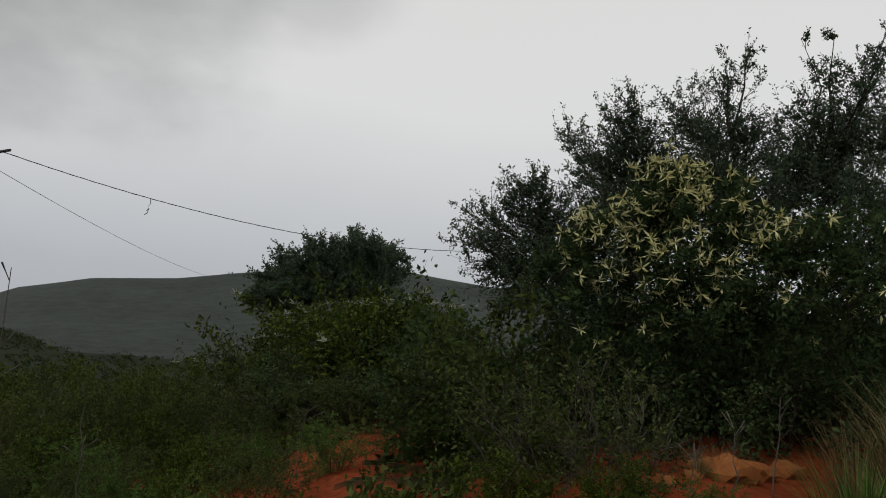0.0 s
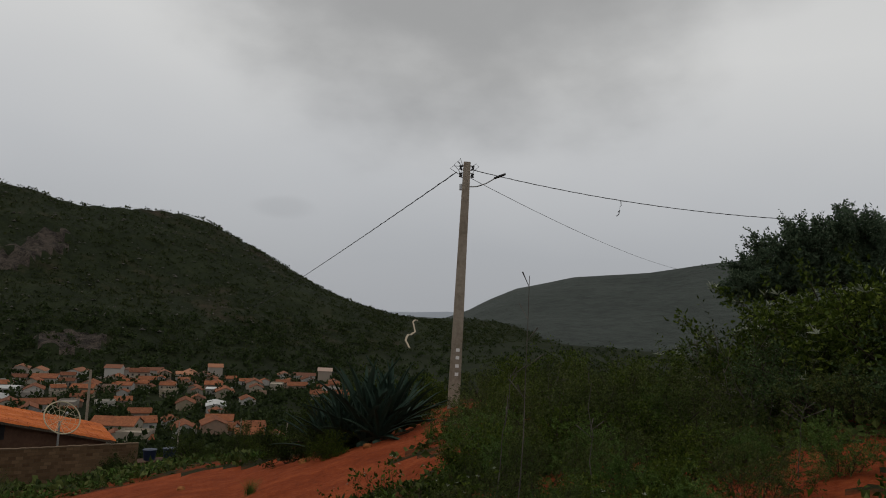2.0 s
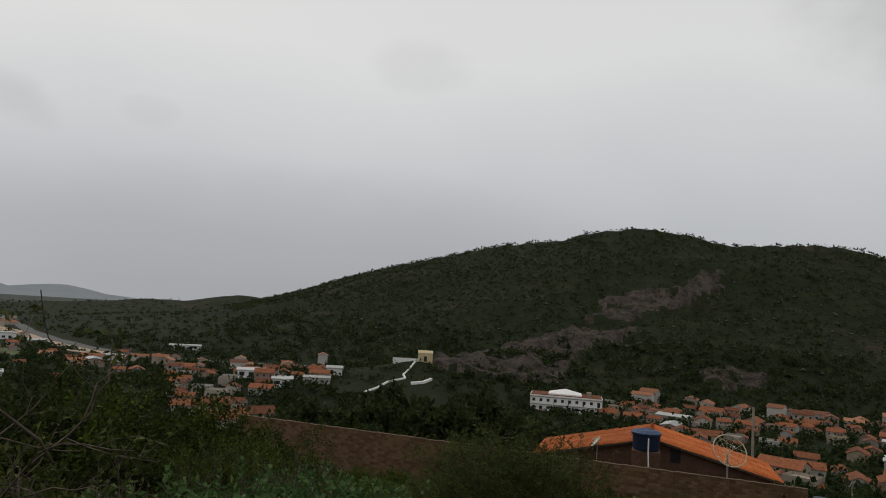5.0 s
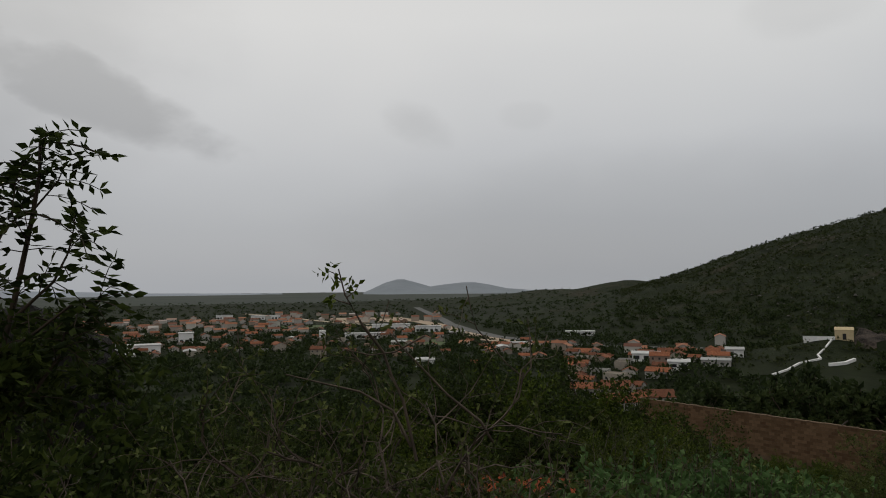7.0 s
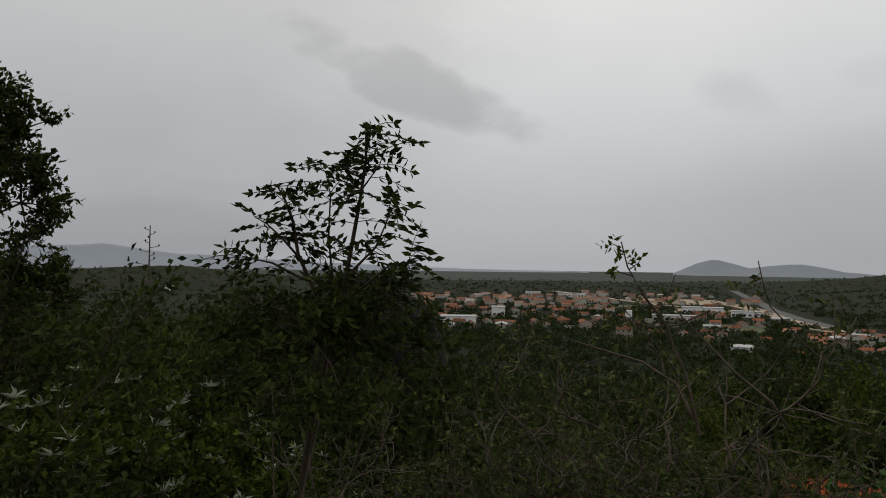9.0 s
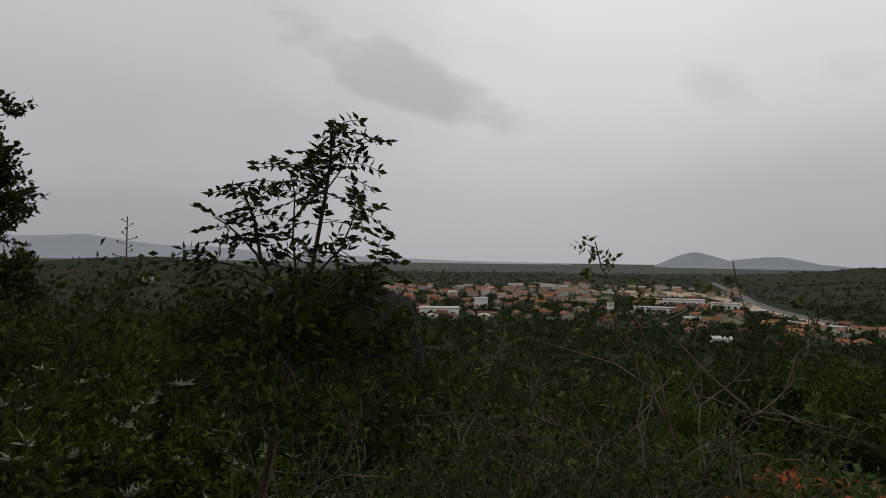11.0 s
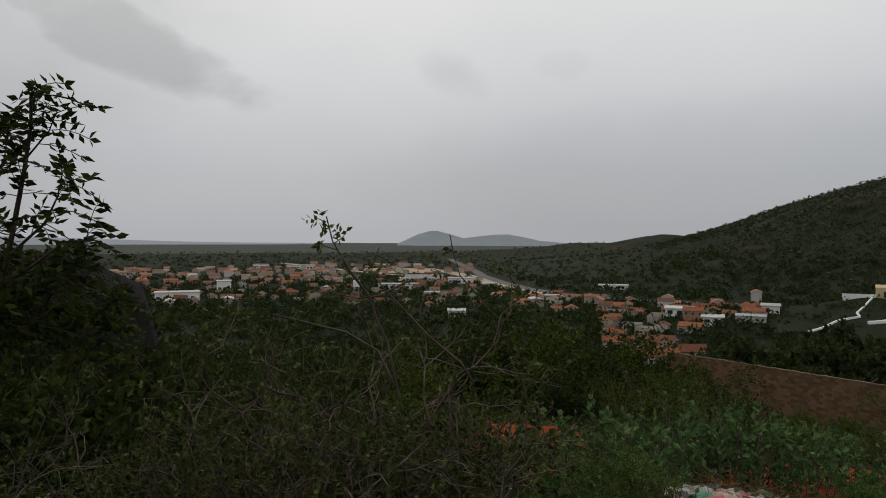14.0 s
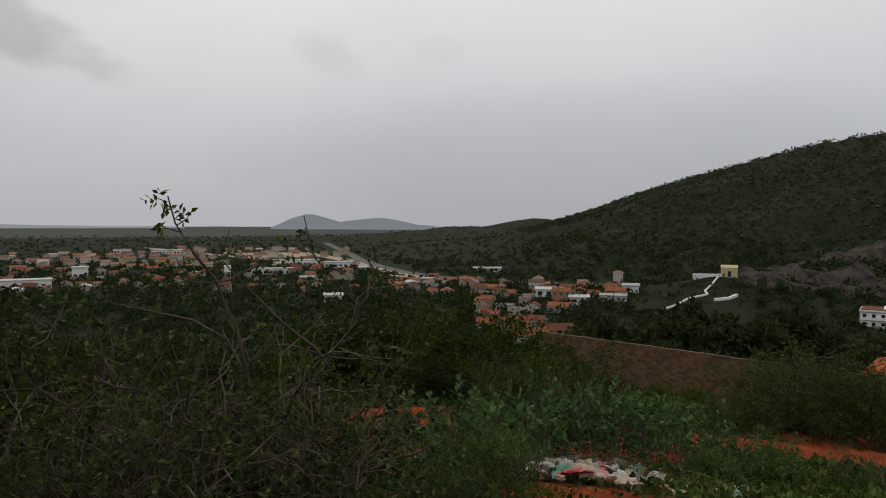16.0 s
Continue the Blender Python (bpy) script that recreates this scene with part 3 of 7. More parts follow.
# ---------------------------------------------------------------- the utility pole and its lines
def utility_pole(at, rz, height=7.5):
    p = thing("utility_pole", at, "weathered grey concrete utility pole standing on red earth", "utility pole", rz=rz)
    bm = bmesh.new()
    n = 8
    rows = []
    for k in range(n + 1):
        z = -0.4 + (height + 0.4) * k / n
        f = 1 - 0.42 * k / n
        w, d, web = 0.185 * f, 0.145 * f, 0.06 * f
        rows.append([bm.verts.new(v) for v in ((-w, -d, z), (w, -d, z), (w, -d + 0.05, z), (web, -d + 0.07, z), (web, d - 0.07, z), (w, d - 0.05, z), (w, d, z), (-w, d, z), (-w, d - 0.05, z), (-web, d - 0.07, z), (-web, -d + 0.07, z), (-w, -d + 0.05, z))])
    for a, b in zip(rows, rows[1:]):
        for i in range(12):
            bm.faces.new((a[i], a[(i + 1) % 12], b[(i + 1) % 12], b[i]))
    bm.faces.new(rows[-1])
    for z in (0.9, 1.9, 3.0, 4.2, 7.25):
        f = 1 - 0.42 * z / height
        box(bm, -0.175 * f, 0.175 * f, -0.14 * f, 0.14 * f, z - 0.09, z + 0.09)
    bmesh.ops.recalc_face_normals(bm, faces=bm.faces)
    part("shaft", bm, M_CONCRETE, p)
    for z in (height - 0.18, height - 0.42):
        for sx in (-1, 1):
            bm = bmesh.new()
            tube(bm, [(sx * 0.10, 0, z - 0.07), (sx * 0.17, 0, z - 0.07), (sx * 0.17, 0, z + 0.07), (sx * 0.10, 0, z + 0.07)], 0.018)
            part("bracket", bm, M_STEEL, p)
            bm = bmesh.new()
            for dz, rr in ((-0.045, 0.05), (0, 0.035), (0.045, 0.05)):
                c = bmesh.ops.create_cone(bm, cap_ends=True, segments=10, radius1=rr, radius2=rr, depth=0.035)
                bmesh.ops.translate(bm, vec=(sx * 0.19, 0, z + dz), verts=c["verts"])
            part("insulator", bm, M_DARKSTEEL, p)
    # drooping connection loops
    for k, (dx, dz, s) in enumerate(((-0.32, -0.1, 0.16), (-0.42, -0.22, 0.12), (0.3, -0.12, 0.13), (-0.22, 0.02, 0.14))):
        bm = bmesh.new()
        sx = -1 if dx < 0 else 1
        tube(bm, [(sx * 0.12, 0, height - 0.15), (dx, 0.02, height + dz + s * 0.7), (dx * 1.25, 0.03, height + dz), (dx * 0.8, 0.02, height + dz - s), (sx * 0.13, 0, height - 0.45)], 0.009, 5)
        part("jumper_wire", bm, M_CABLE, p)
    # street lamp on a bent arm
    bm = bmesh.new()
    tube(bm, [(0.06, 0, height - 0.78), (0.35, 0, height - 0.75), (0.62, 0, height - 0.64), (0.95, 0, height - 0.42)], 0.02, 7)
    arm = part("lamp_arm", bm, M_STEEL, p)
    bm = bmesh.new()
    box(bm, -0.2, 0.2, -0.06, 0.06, -0.03, 0.035, Matrix.Translation((1.05, 0, height - 0.38)) @ pose(0, 0, 0, 0, -24, 0), 0.02)
    part("lamp_head", bm, M_DARKSTEEL, arm, "grey lamp head")
    bm = bmesh.new()
    box(bm, -0.2, -0.1, -0.05, 0.05, height - 0.9, height - 0.7, None, 0.015)
    part("control_box", bm, M_STEEL, p)
    # painted marks, not to be read
    for k, z in enumerate((0.95, 1.2, 1.45, 1.68)):
        bm = bmesh.new()
        f = 1 - 0.42 * z / height
        box(bm, -0.05, 0.06, -0.005, 0.001, z - 0.05, z + 0.05, Matrix.Translation((0.03, -0.145 * f, 0)))
        part("painted_mark", bm, M_WHITE, p)
    return p


POLE_R = 21.5
POLE = on_ground(45.2, POLE_R)
pole = utility_pole((POLE.x, POLE.y, -1.2), 48, 7.53)
pole.matrix_world = Matrix.Translation((POLE.x, POLE.y, -1.2)) @ Matrix.Rotation(radians(0.5), 4, polar(45, 1.0)) @ pose(0, 0, 0, 0, 0, 48)
POLE_TOP = Vector((POLE.x, POLE.y, 6.1))
right_dir = polar(45 - 90, 1.0)


def wire(name, a, b, sag, radius, label, knots=40, twist=0.0):
    bm = bmesh.new()
    pts = []
    for k in range(knots + 1):
        u = k / knots
        p = a.lerp(b, u)
        p.z -= sag * 4 * u * (1 - u)
        pts.append(p)
    tube(bm, pts, radius, 6)
    if twist:
        side = (b - a).cross(Vector((0, 0, 1))).normalized()
        m = knots * 8
        pts = []
        for k in range(m + 1):
            u = k / m
            p = a.lerp(b, u)
            p.z -= sag * 4 * u * (1 - u)
            w = k * 0.9
            pts.append(p + side * math.cos(w) * twist + Vector((0, 0, math.sin(w) * twist)))
        tube(bm, pts, radius * 0.8, 5)
    ob = part(name, bm, M_CABLE)
    return tagged(ob, label, "power line")


far_pole_r = polar(-6, 36, EYE + 36 * math.tan(radians(10.0)))
wire("power_line", POLE_TOP + right_dir * 0.2, far_pole_r, 1.85, 0.011, "black twisted power line sagging from the pole", 44, 0.008)
wire("power_line", POLE_TOP - right_dir * 0.25 + Vector((0, 0, -0.1)), polar(61.5, 70, EYE + 70 * math.tan(radians(-0.5))), 0.15, 0.014, "black twisted power line running down to the town", 40, 0.015)
wire("telephone_wire", POLE_TOP + right_dir * 0.15 + Vector((0, 0, -0.25)), polar(26.5, 62, EYE + 62 * math.tan(radians(3.9))), 0.5, 0.008, "thin dark wire leaving the pole", 30)
bm = bmesh.new()
hang = min((( (POLE_TOP + right_dir * 0.2).lerp(far_pole_r, k / 400) - Vector((0, 0, 1.85 * 4 * (k / 400) * (1 - k / 400)))) for k in range(401)), key=lambda q: abs(math.degrees(math.atan2(-q.x, q.y)) - 32.4))
tube(bm, [hang, hang + Vector((0.02, 0, -0.16)), hang + Vector((-0.05, 0.03, -0.2))], 0.012, 5)
tube(bm, [hang + Vector((-0.1, 0.02, -0.36)), hang + Vector((-0.02, 0, -0.3)), hang + Vector((-0.06, 0, -0.44)), hang + Vector((-0.16, 0.03, -0.48))], 0.014, 5)
tube(bm, [hang + Vector((-0.05, 0.03, -0.2)), hang + Vector((-0.03, 0.0, -0.3))], 0.004, 4)
tagged(part("hanging_string", bm, M_CABLE), "dark scrap of string caught on the power line", "string")


# ---------------------------------------------------------------- brick wall and the house behind it
def brick_material():
    n = Nodes("mud_brick")
    f = n.noise(6, 5, 0.7)
    isl = n.info.outputs["Random"]
    c = n.ramp(n.math("ADD", n.math("MULTIPLY", isl, 0.5), n.math("MULTIPLY", f, 0.5)), (0.25, (0.088, 0.05, 0.025)), (0.5, (0.125, 0.075, 0.039)), (0.75, (0.175, 0.11, 0.06)))
    return n.done(c, 0.95, normal=n.bump(f, 0.5, 0.01))


M_BRICK = brick_material()
M_MORTAR = plain_material("old_mortar", (0.085, 0.054, 0.03), (0.165, 0.112, 0.068), 4, 0.95, 0.4, 0.01)
M_RAWBRICK = plain_material("raw_brick_gable", (0.06, 0.032, 0.02), (0.12, 0.066, 0.042), 5, 0.95, 0.5, 0.02)
M_ORANGE = roof_tiles("orange_clay_tiles", (0.22, 0.05, 0.013), (0.42, 0.11, 0.026), (0.5, 0.165, 0.05))
M_BLUE = plain_material("blue_plastic", (0.006, 0.012, 0.032), (0.010, 0.020, 0.046), 3, 0.45, 0.0)
M_BLUELID = plain_material("faded_blue_plastic", (0.02, 0.045, 0.10), (0.035, 0.07, 0.14), 3, 0.5, 0.0)
M_DISH = plain_material("pale_yellow_mesh", (0.36, 0.31, 0.2), (0.5, 0.44, 0.3), 8, 0.6, 0.0)

WALL_AZ, WALL_P = 80.0, 39.0
WALL_TOP = -5.8
wall_u = polar(WALL_AZ + 90, 1.0)      # along the wall, to the left
wall_n = polar(WALL_AZ, 1.0)           # away from the viewer
WALL_O = wall_n * WALL_P
U0, U1 = -7.55, 24.5


def wall_place(u, n, z):
    return WALL_O + wall_u * u + wall_n * n + Vector((0, 0, z))


WALL_M = Matrix(((wall_u.x, wall_n.x, 0, WALL_O.x), (wall_u.y, wall_n.y, 0, WALL_O.y), (0, 0, 1, 0), (0, 0, 0, 1)))
bm = bmesh.new()
box(bm, U0, U1, 0.01, 0.13, WALL_TOP - 3.6, WALL_TOP - 0.02)
brick_wall = part("brick_wall", bm, M_MORTAR)
brick_wall.matrix_world = WALL_M @ Matrix.Translation((0, 0, -0.05)) @ Matrix.Translation((0, 0, WALL_TOP)) @ pose(0, 0, 0, 0, -0.75, 0) @ Matrix.Translation((0, 0, -WALL_TOP))
tagged(brick_wall, "long unplastered brown brick garden wall above the weeds", "wall", kind="structure")


def wall_bricks():
    """The nearest 300 bricks as pieces of their own, the rest joined."""
    rng = random.Random(4)
    rows, bl, bh = 13, 0.30, 0.165
    bm = bmesh.new()
    box(bm, -0.143, 0.143, -0.012, 0.05, -0.074, 0.074, None, 0.006)
    me = bpy.data.meshes.new("brick")
    bm.to_mesh(me)
    bm.free()
    me.materials.append(M_BRICK)
    verts, faces = [], []
    count = 0
    for row in range(rows):
        z = WALL_TOP - 0.02 - bh * (row + 0.5)
        u = U0 + (0.15 if row % 2 else 0.0)
        while u < U1 - 0.3:
            c = u + bl / 2
            off = rng.uniform(-0.008, 0.008)
            if row < 6 and -7.6 < c < 7.3:
                ob = new("brick", me)
                ob.parent = brick_wall
                ob.matrix_basis = pose(c, off, z, rng.uniform(-1.5, 1.5), rng.uniform(-1, 1), 0)
                count += 1
            else:
                k = len(verts)
                x0, x1, z0, z1 = c - 0.143, c + 0.143, z - 0.074, z + 0.074
                verts += [(x0, -0.012 + off, z0), (x1, -0.012 + off, z0), (x1, -0.012 + off, z1), (x0, -0.012 + off, z1), (x0, 0.03, z0), (x1, 0.03, z0), (x1, 0.03, z1), (x0, 0.03, z1)]
                faces += [(k, k + 1, k + 2, k + 3), (k, k + 4, k + 5, k + 1), (k + 1, k + 5, k + 6, k + 2), (k + 2, k + 6, k + 7, k + 3), (k + 3, k + 7, k + 4, k)]
            u += bl
    n = Nodes("mud_brick_courses")
    f = n.noise(6, 5, 0.7)
    c = n.ramp(n.math("ADD", n.math("MULTIPLY", n.geo.outputs["Random Per Island"], 0.5), n.math("MULTIPLY", f, 0.5)), (0.25, (0.088, 0.05, 0.025)), (0.5, (0.125, 0.075, 0.039)), (0.75, (0.175, 0.11, 0.06)))
    ob = mesh_object("brick_courses", verts, faces, n.done(c, 0.95), brick_wall)
    tagged(ob, kind="stuff")
    # uneven coping of mortar and broken tiles
    bm = bmesh.new()
    u = U0
    while u < U1:
        w = rng.uniform(0.15, 0.4)
        box(bm, u, u + w, -0.035, 0.16, WALL_TOP - 0.025, WALL_TOP + rng.uniform(0.01, 0.05), None, 0.0)
        u += w + 0.006
    part("coping", bm, M_MORTAR, brick_wall, "crumbling mortar coping")


def gable_house():
    h = thing("house", wall_place(-0.2, 0, 0), "low raw brick house with orange clay tile roof", "house", rz=0)
    h.matrix_world = WALL_M @ Matrix.Translation((-0.2, 0, 0))
    apex, eave, w, n0, n1, base = -4.83, -6.45, 6.8, 3.5, 9.2, -13.0
    bm = bmesh.new()
    v = [bm.verts.new(p) for p in ((-w + 0.4, n0 + 0.35, base), (w - 0.4, n0 + 0.35, base), (w - 0.4, n0 + 0.35, eave), (0, n0 + 0.35, apex - 0.12), (-w + 0.4, n0 + 0.35, eave))]
    q = [bm.verts.new(Vector(a.co) + Vector((0, n1 - n0 - 0.7, 0))) for a in v]
    bm.faces.new(v)
    bm.faces.new(q[::-1])
    for i in range(5):
        bm.faces.new((v[i], v[(i + 1) % 5], q[(i + 1) % 5], q[i]))
    bmesh.ops.recalc_face_normals(bm, faces=bm.faces)
    part("wall", bm, M_RAWBRICK, h, "raw brick gable wall")
    for side in (-1, 1):
        # half-round tiles in runs down the slope
        verts, faces = [], []
        run = math.hypot(w, apex - eave)
        cols, step = 26, 0.42
        rng = random.Random(side + 5)
        rows = int(run / step)
        for c in range(cols):
            y0 = n0 + (n1 - n0) * c / cols
            dy = (n1 - n0) / cols
            for r in range(rows):
                a, b = r / rows, (r + 1.12) / rows
                lift = rng.uniform(0.0, 0.03)
                k = len(verts)
                for t, up in ((a, 0.03 + lift), (b, 0.0 + lift)):
                    x, z = side * w * t, apex + (eave - apex) * t
                    for m in range(4):
                        ang = math.pi * m / 3
                        verts.append((x, y0 + dy * 0.5 - math.cos(ang) * dy * 0.56, z + up + math.sin(ang) * 0.085))
                for m in range(3):
                    faces.append((k + m, k + m + 1, k + 5 + m, k + 4 + m))
        roof = mesh_object("roof", verts, faces, M_ORANGE, h, "orange clay roof tiles")
        bm = bmesh.new()
        p0, p1 = Vector((0, 0, apex)), Vector((side * w, 0, eave))
        vs = [bm.verts.new(x) for x in ((0, n0, apex), (side * w, n0, eave), (side * w, n1, eave), (0, n1, apex), (0, n0, apex - 0.1), (side * w, n0, eave - 0.1), (side * w, n1, eave - 0.1), (0, n1, apex - 0.1))]
        for f in ((0, 1, 2, 3), (4, 5, 6, 7), (0, 1, 5, 4), (1, 2, 6, 5), (2, 3, 7, 6), (3, 0, 4, 7)):
            bm.faces.new([vs[i] for i in f])
        bmesh.ops.recalc_face_normals(bm, faces=bm.faces)
        part("roof_deck", bm, BARK, roof)
    bm = bmesh.new()
    for k in range(14):
        y = n0 + (n1 - n0) * k / 14
        tube(bm, [(0, y, apex + 0.1), (0, y + 0.48, apex + 0.07)], [0.12, 0.1], 7)
    part("ridge_tiles", bm, M_ORANGE, h)
    bm = bmesh.new()
    box(bm, -1.55, -0.98, n0 + 0.33, n0 + 0.36, -6.1, -5.35)
    part("window", bm, M_DARKPANE, h, "dark window opening")
    return h


def water_tank():
    t = thing("water_tank", (0, 0, 0), "blue plastic water tank with domed lid", "water tank")
    t.matrix_world = WALL_M @ Matrix.Translation((0.15, 2.1, 0))
    bm = bmesh.new()
    prof = [(0.0, -5.24), (0.66, -5.24), (0.70, -5.15), (0.75, -4.45), (0.80, -4.40), (0.80, -4.34), (0.0, -4.34)]
    spin_profile(bm, prof, 28)
    part("body", bm, M_BLUE, t, smooth=False)
    bm = bmesh.new()
    spin_profile(bm, [(0.82, -4.345), (0.82, -4.30), (0.55, -4.17), (0.16, -4.10), (0.0, -4.09)], 28, 0.02)
    part("lid", bm, M_BLUELID, t, "faded blue ribbed lid")
    bm = bmesh.new()
    box(bm, -0.75, 0.75, -0.6, 0.6, -13, -5.245, None, 0.02)
    part("pedestal", bm, M_RAWBRICK, t, "raw brick pedestal")
    bm = bmesh.new()
    tube(bm, [(-0.12, -0.84, -4.5), (-0.12, -0.84, -5.2), (-0.16, -0.84, -6.0), (-0.2, -0.82, -7.5)], 0.035, 8)
    part("pipe", bm, M_WHITE, t, "white drain pipe")


def spin_profile(bm, prof, n, ripple=0.0):
    rings = []
    for r, z in prof:
        if r == 0:
            rings.append([bm.verts.new((0, 0, z))])
        else:
            rings.append([bm.verts.new((math.cos(2 * math.pi * k / n) * r, math.sin(2 * math.pi * k / n) * r, z + (ripple if k % 2 else 0))) for k in range(n)])
    for a, b in zip(rings, rings[1:]):
        for k in range(n):
            j = (k + 1) % n
            if len(a) == 1 and len(b) > 1:
                bm.faces.new((a[0], b[j], b[k]))
            elif len(b) == 1 and len(a) > 1:
                bm.faces.new((a[k], a[j], b[0]))
            elif len(a) > 1:
                bm.faces.new((a[k], a[j], b[j], b[k]))
    bmesh.ops.recalc_face_normals(bm, faces=bm.faces)


def dish_antenna(at, m, radius, label, lattice=True):
    d = thing("satellite_dish", at, label, "satellite dish")
    d.matrix_world = m
    depth = radius * 0.32
    ribs = 12
    curve = lambda r: depth * (r / radius) ** 2
    bm = bmesh.new()
    tube(bm, [(math.cos(2 * math.pi * k / 32) * radius, math.sin(2 * math.pi * k / 32) * radius, depth) for k in range(33)], 0.034, 5)
    part("rim", bm, M_DISH, d)
    if lattice:
        for f in (0.3, 0.55, 0.8):
            bm = bmesh.new()
            tube(bm, [(math.cos(2 * math.pi * k / 24) * radius * f, math.sin(2 * math.pi * k / 24) * radius * f, curve(radius * f)) for k in range(25)], 0.007, 4)
            part("ring", bm, M_DISH, d)
        for k in range(ribs):
            a = 2 * math.pi * k / ribs
            bm = bmesh.new()
            tube(bm, [(math.cos(a) * radius * f, math.sin(a) * radius * f, curve(radius * f)) for f in (0.05, 0.3, 0.55, 0.8, 1.0)], 0.011, 4)
            part("rib", bm, M_DISH, d)
    else:
        bm = bmesh.new()
        spin_profile(bm, [(0.0, 0.0), (radius * 0.4, curve(radius * 0.4)), (radius * 0.75, curve(radius * 0.75)), (radius, depth), (radius * 0.98, depth - 0.03), (radius * 0.4, curve(radius * 0.4) - 0.03), (0.0, -0.03)], 24)
        part("reflector", bm, M_WHITE, d)
    for k in range(3):
        a = 2 * math.pi * k / 3 + 0.5
        bm = bmesh.new()
        tube(bm, [(math.cos(a) * radius * 0.95, math.sin(a) * radius * 0.95, depth), (0, 0, radius * 0.85)], 0.012, 4)
        part("strut", bm, M_DISH, d)
    bm = bmesh.new()
    tube(bm, [(0, 0, radius * 0.78), (0, 0, radius * 0.95)], 0.06, 8)
    part("feed_horn", bm, M_STEEL, d)
    return d


wall_bricks()
gable_house()
water_tank()
dm = WALL_M @ Matrix.Translation((-4.0, 1.6, -4.85)) @ pose(0, 0, 0, 52, -28, 0)
dish = dish_antenna((0, 0, 0), dm, 0.88, "pale yellow mesh satellite dish on a pole")
bm = bmesh.new()
inv_ = dm.inverted()
tube(bm, [inv_ @ (WALL_M @ Vector((-4.0, 1.6, -4.9))), inv_ @ (WALL_M @ Vector((-4.0, 1.6, -13.0)))], 0.05, 7)
part("mast", bm, M_STEEL, dish)
dm = WALL_M @ Matrix.Translation((2.85, 3.2, -5.35)) @ pose(0, 0, 0, 8, 52, 0)
dish2 = dish_antenna((0, 0, 0), dm, 0.36, "small white satellite dish standing at the roof edge", False)
bm = bmesh.new()
inv_ = dm.inverted()
tube(bm, [inv_ @ (WALL_M @ Vector((2.85, 3.2, -5.35))), inv_ @ (WALL_M @ Vector((2.85, 3.25, -6.6)))], 0.025, 6)
part("mast", bm, M_STEEL, dish2)

# a bare post beyond the house and others in the town
for az_, r_, top_ in ((72.6, 73, -5.45), (61.7, 205, -31.0), (66.2, 190, -29.5), (58.2, 200, -31)):
    b_ = on_ground(az_, r_)
    bm = bmesh.new()
    tube(bm, [(b_.x, b_.y, b_.z - 0.3), (b_.x, b_.y, top_)], [0.17, 0.11] if r_ < 100 else [0.22, 0.15], 8)
    ob = tagged(part("street_post", bm, M_CONCRETE), "plain grey concrete post among the houses", "post", "posts in the town")
# a stick leaning on the coping
bm = bmesh.new()
p_ = wall_place(13.2, 0.05, WALL_TOP)
tube(bm, [p_, p_ + wall_u * -0.25 + Vector((0, 0, 0.18)), p_ + wall_u * -0.5 + Vector((0, 0, 0.42))], 0.035, 6)
tagged(part("stick", bm, BARK_GREY), "pale broken stick lying on the wall", "stick")


def gate_pillar():
    """The stub of brick wall with two dark water butts on it, past the end of the long wall."""
    t = thing("brick_pillar", (0, 0, 0), "stub of raw brick wall beyond the garden wall", "wall")
    t.matrix_world = WALL_M @ Matrix.Translation((-9.0, 2.0, 0))
    bm = bmesh.new()
    box(bm, -1.2, 1.0, 0, 1.0, -12, -7.35, None, 0.02)
    part("brickwork", bm, M_RAWBRICK, t)
    for x in (-0.7, 0.35):
        b = thing("water_butt", (0, 0, 0), "small dark blue water butt on a brick stub", "water butt", "water butts")
        b.matrix_world = WALL_M @ Matrix.Translation((-9.0 + x, 2.5, 0))
        bm = bmesh.new()
        spin_profile(bm, [(0.0, -7.345), (0.3, -7.345), (0.36, -6.85), (0.38, -6.82), (0.38, -6.78), (0.0, -6.74)], 18)
        part("barrel", bm, M_BLUE, b)


gate_pillar()


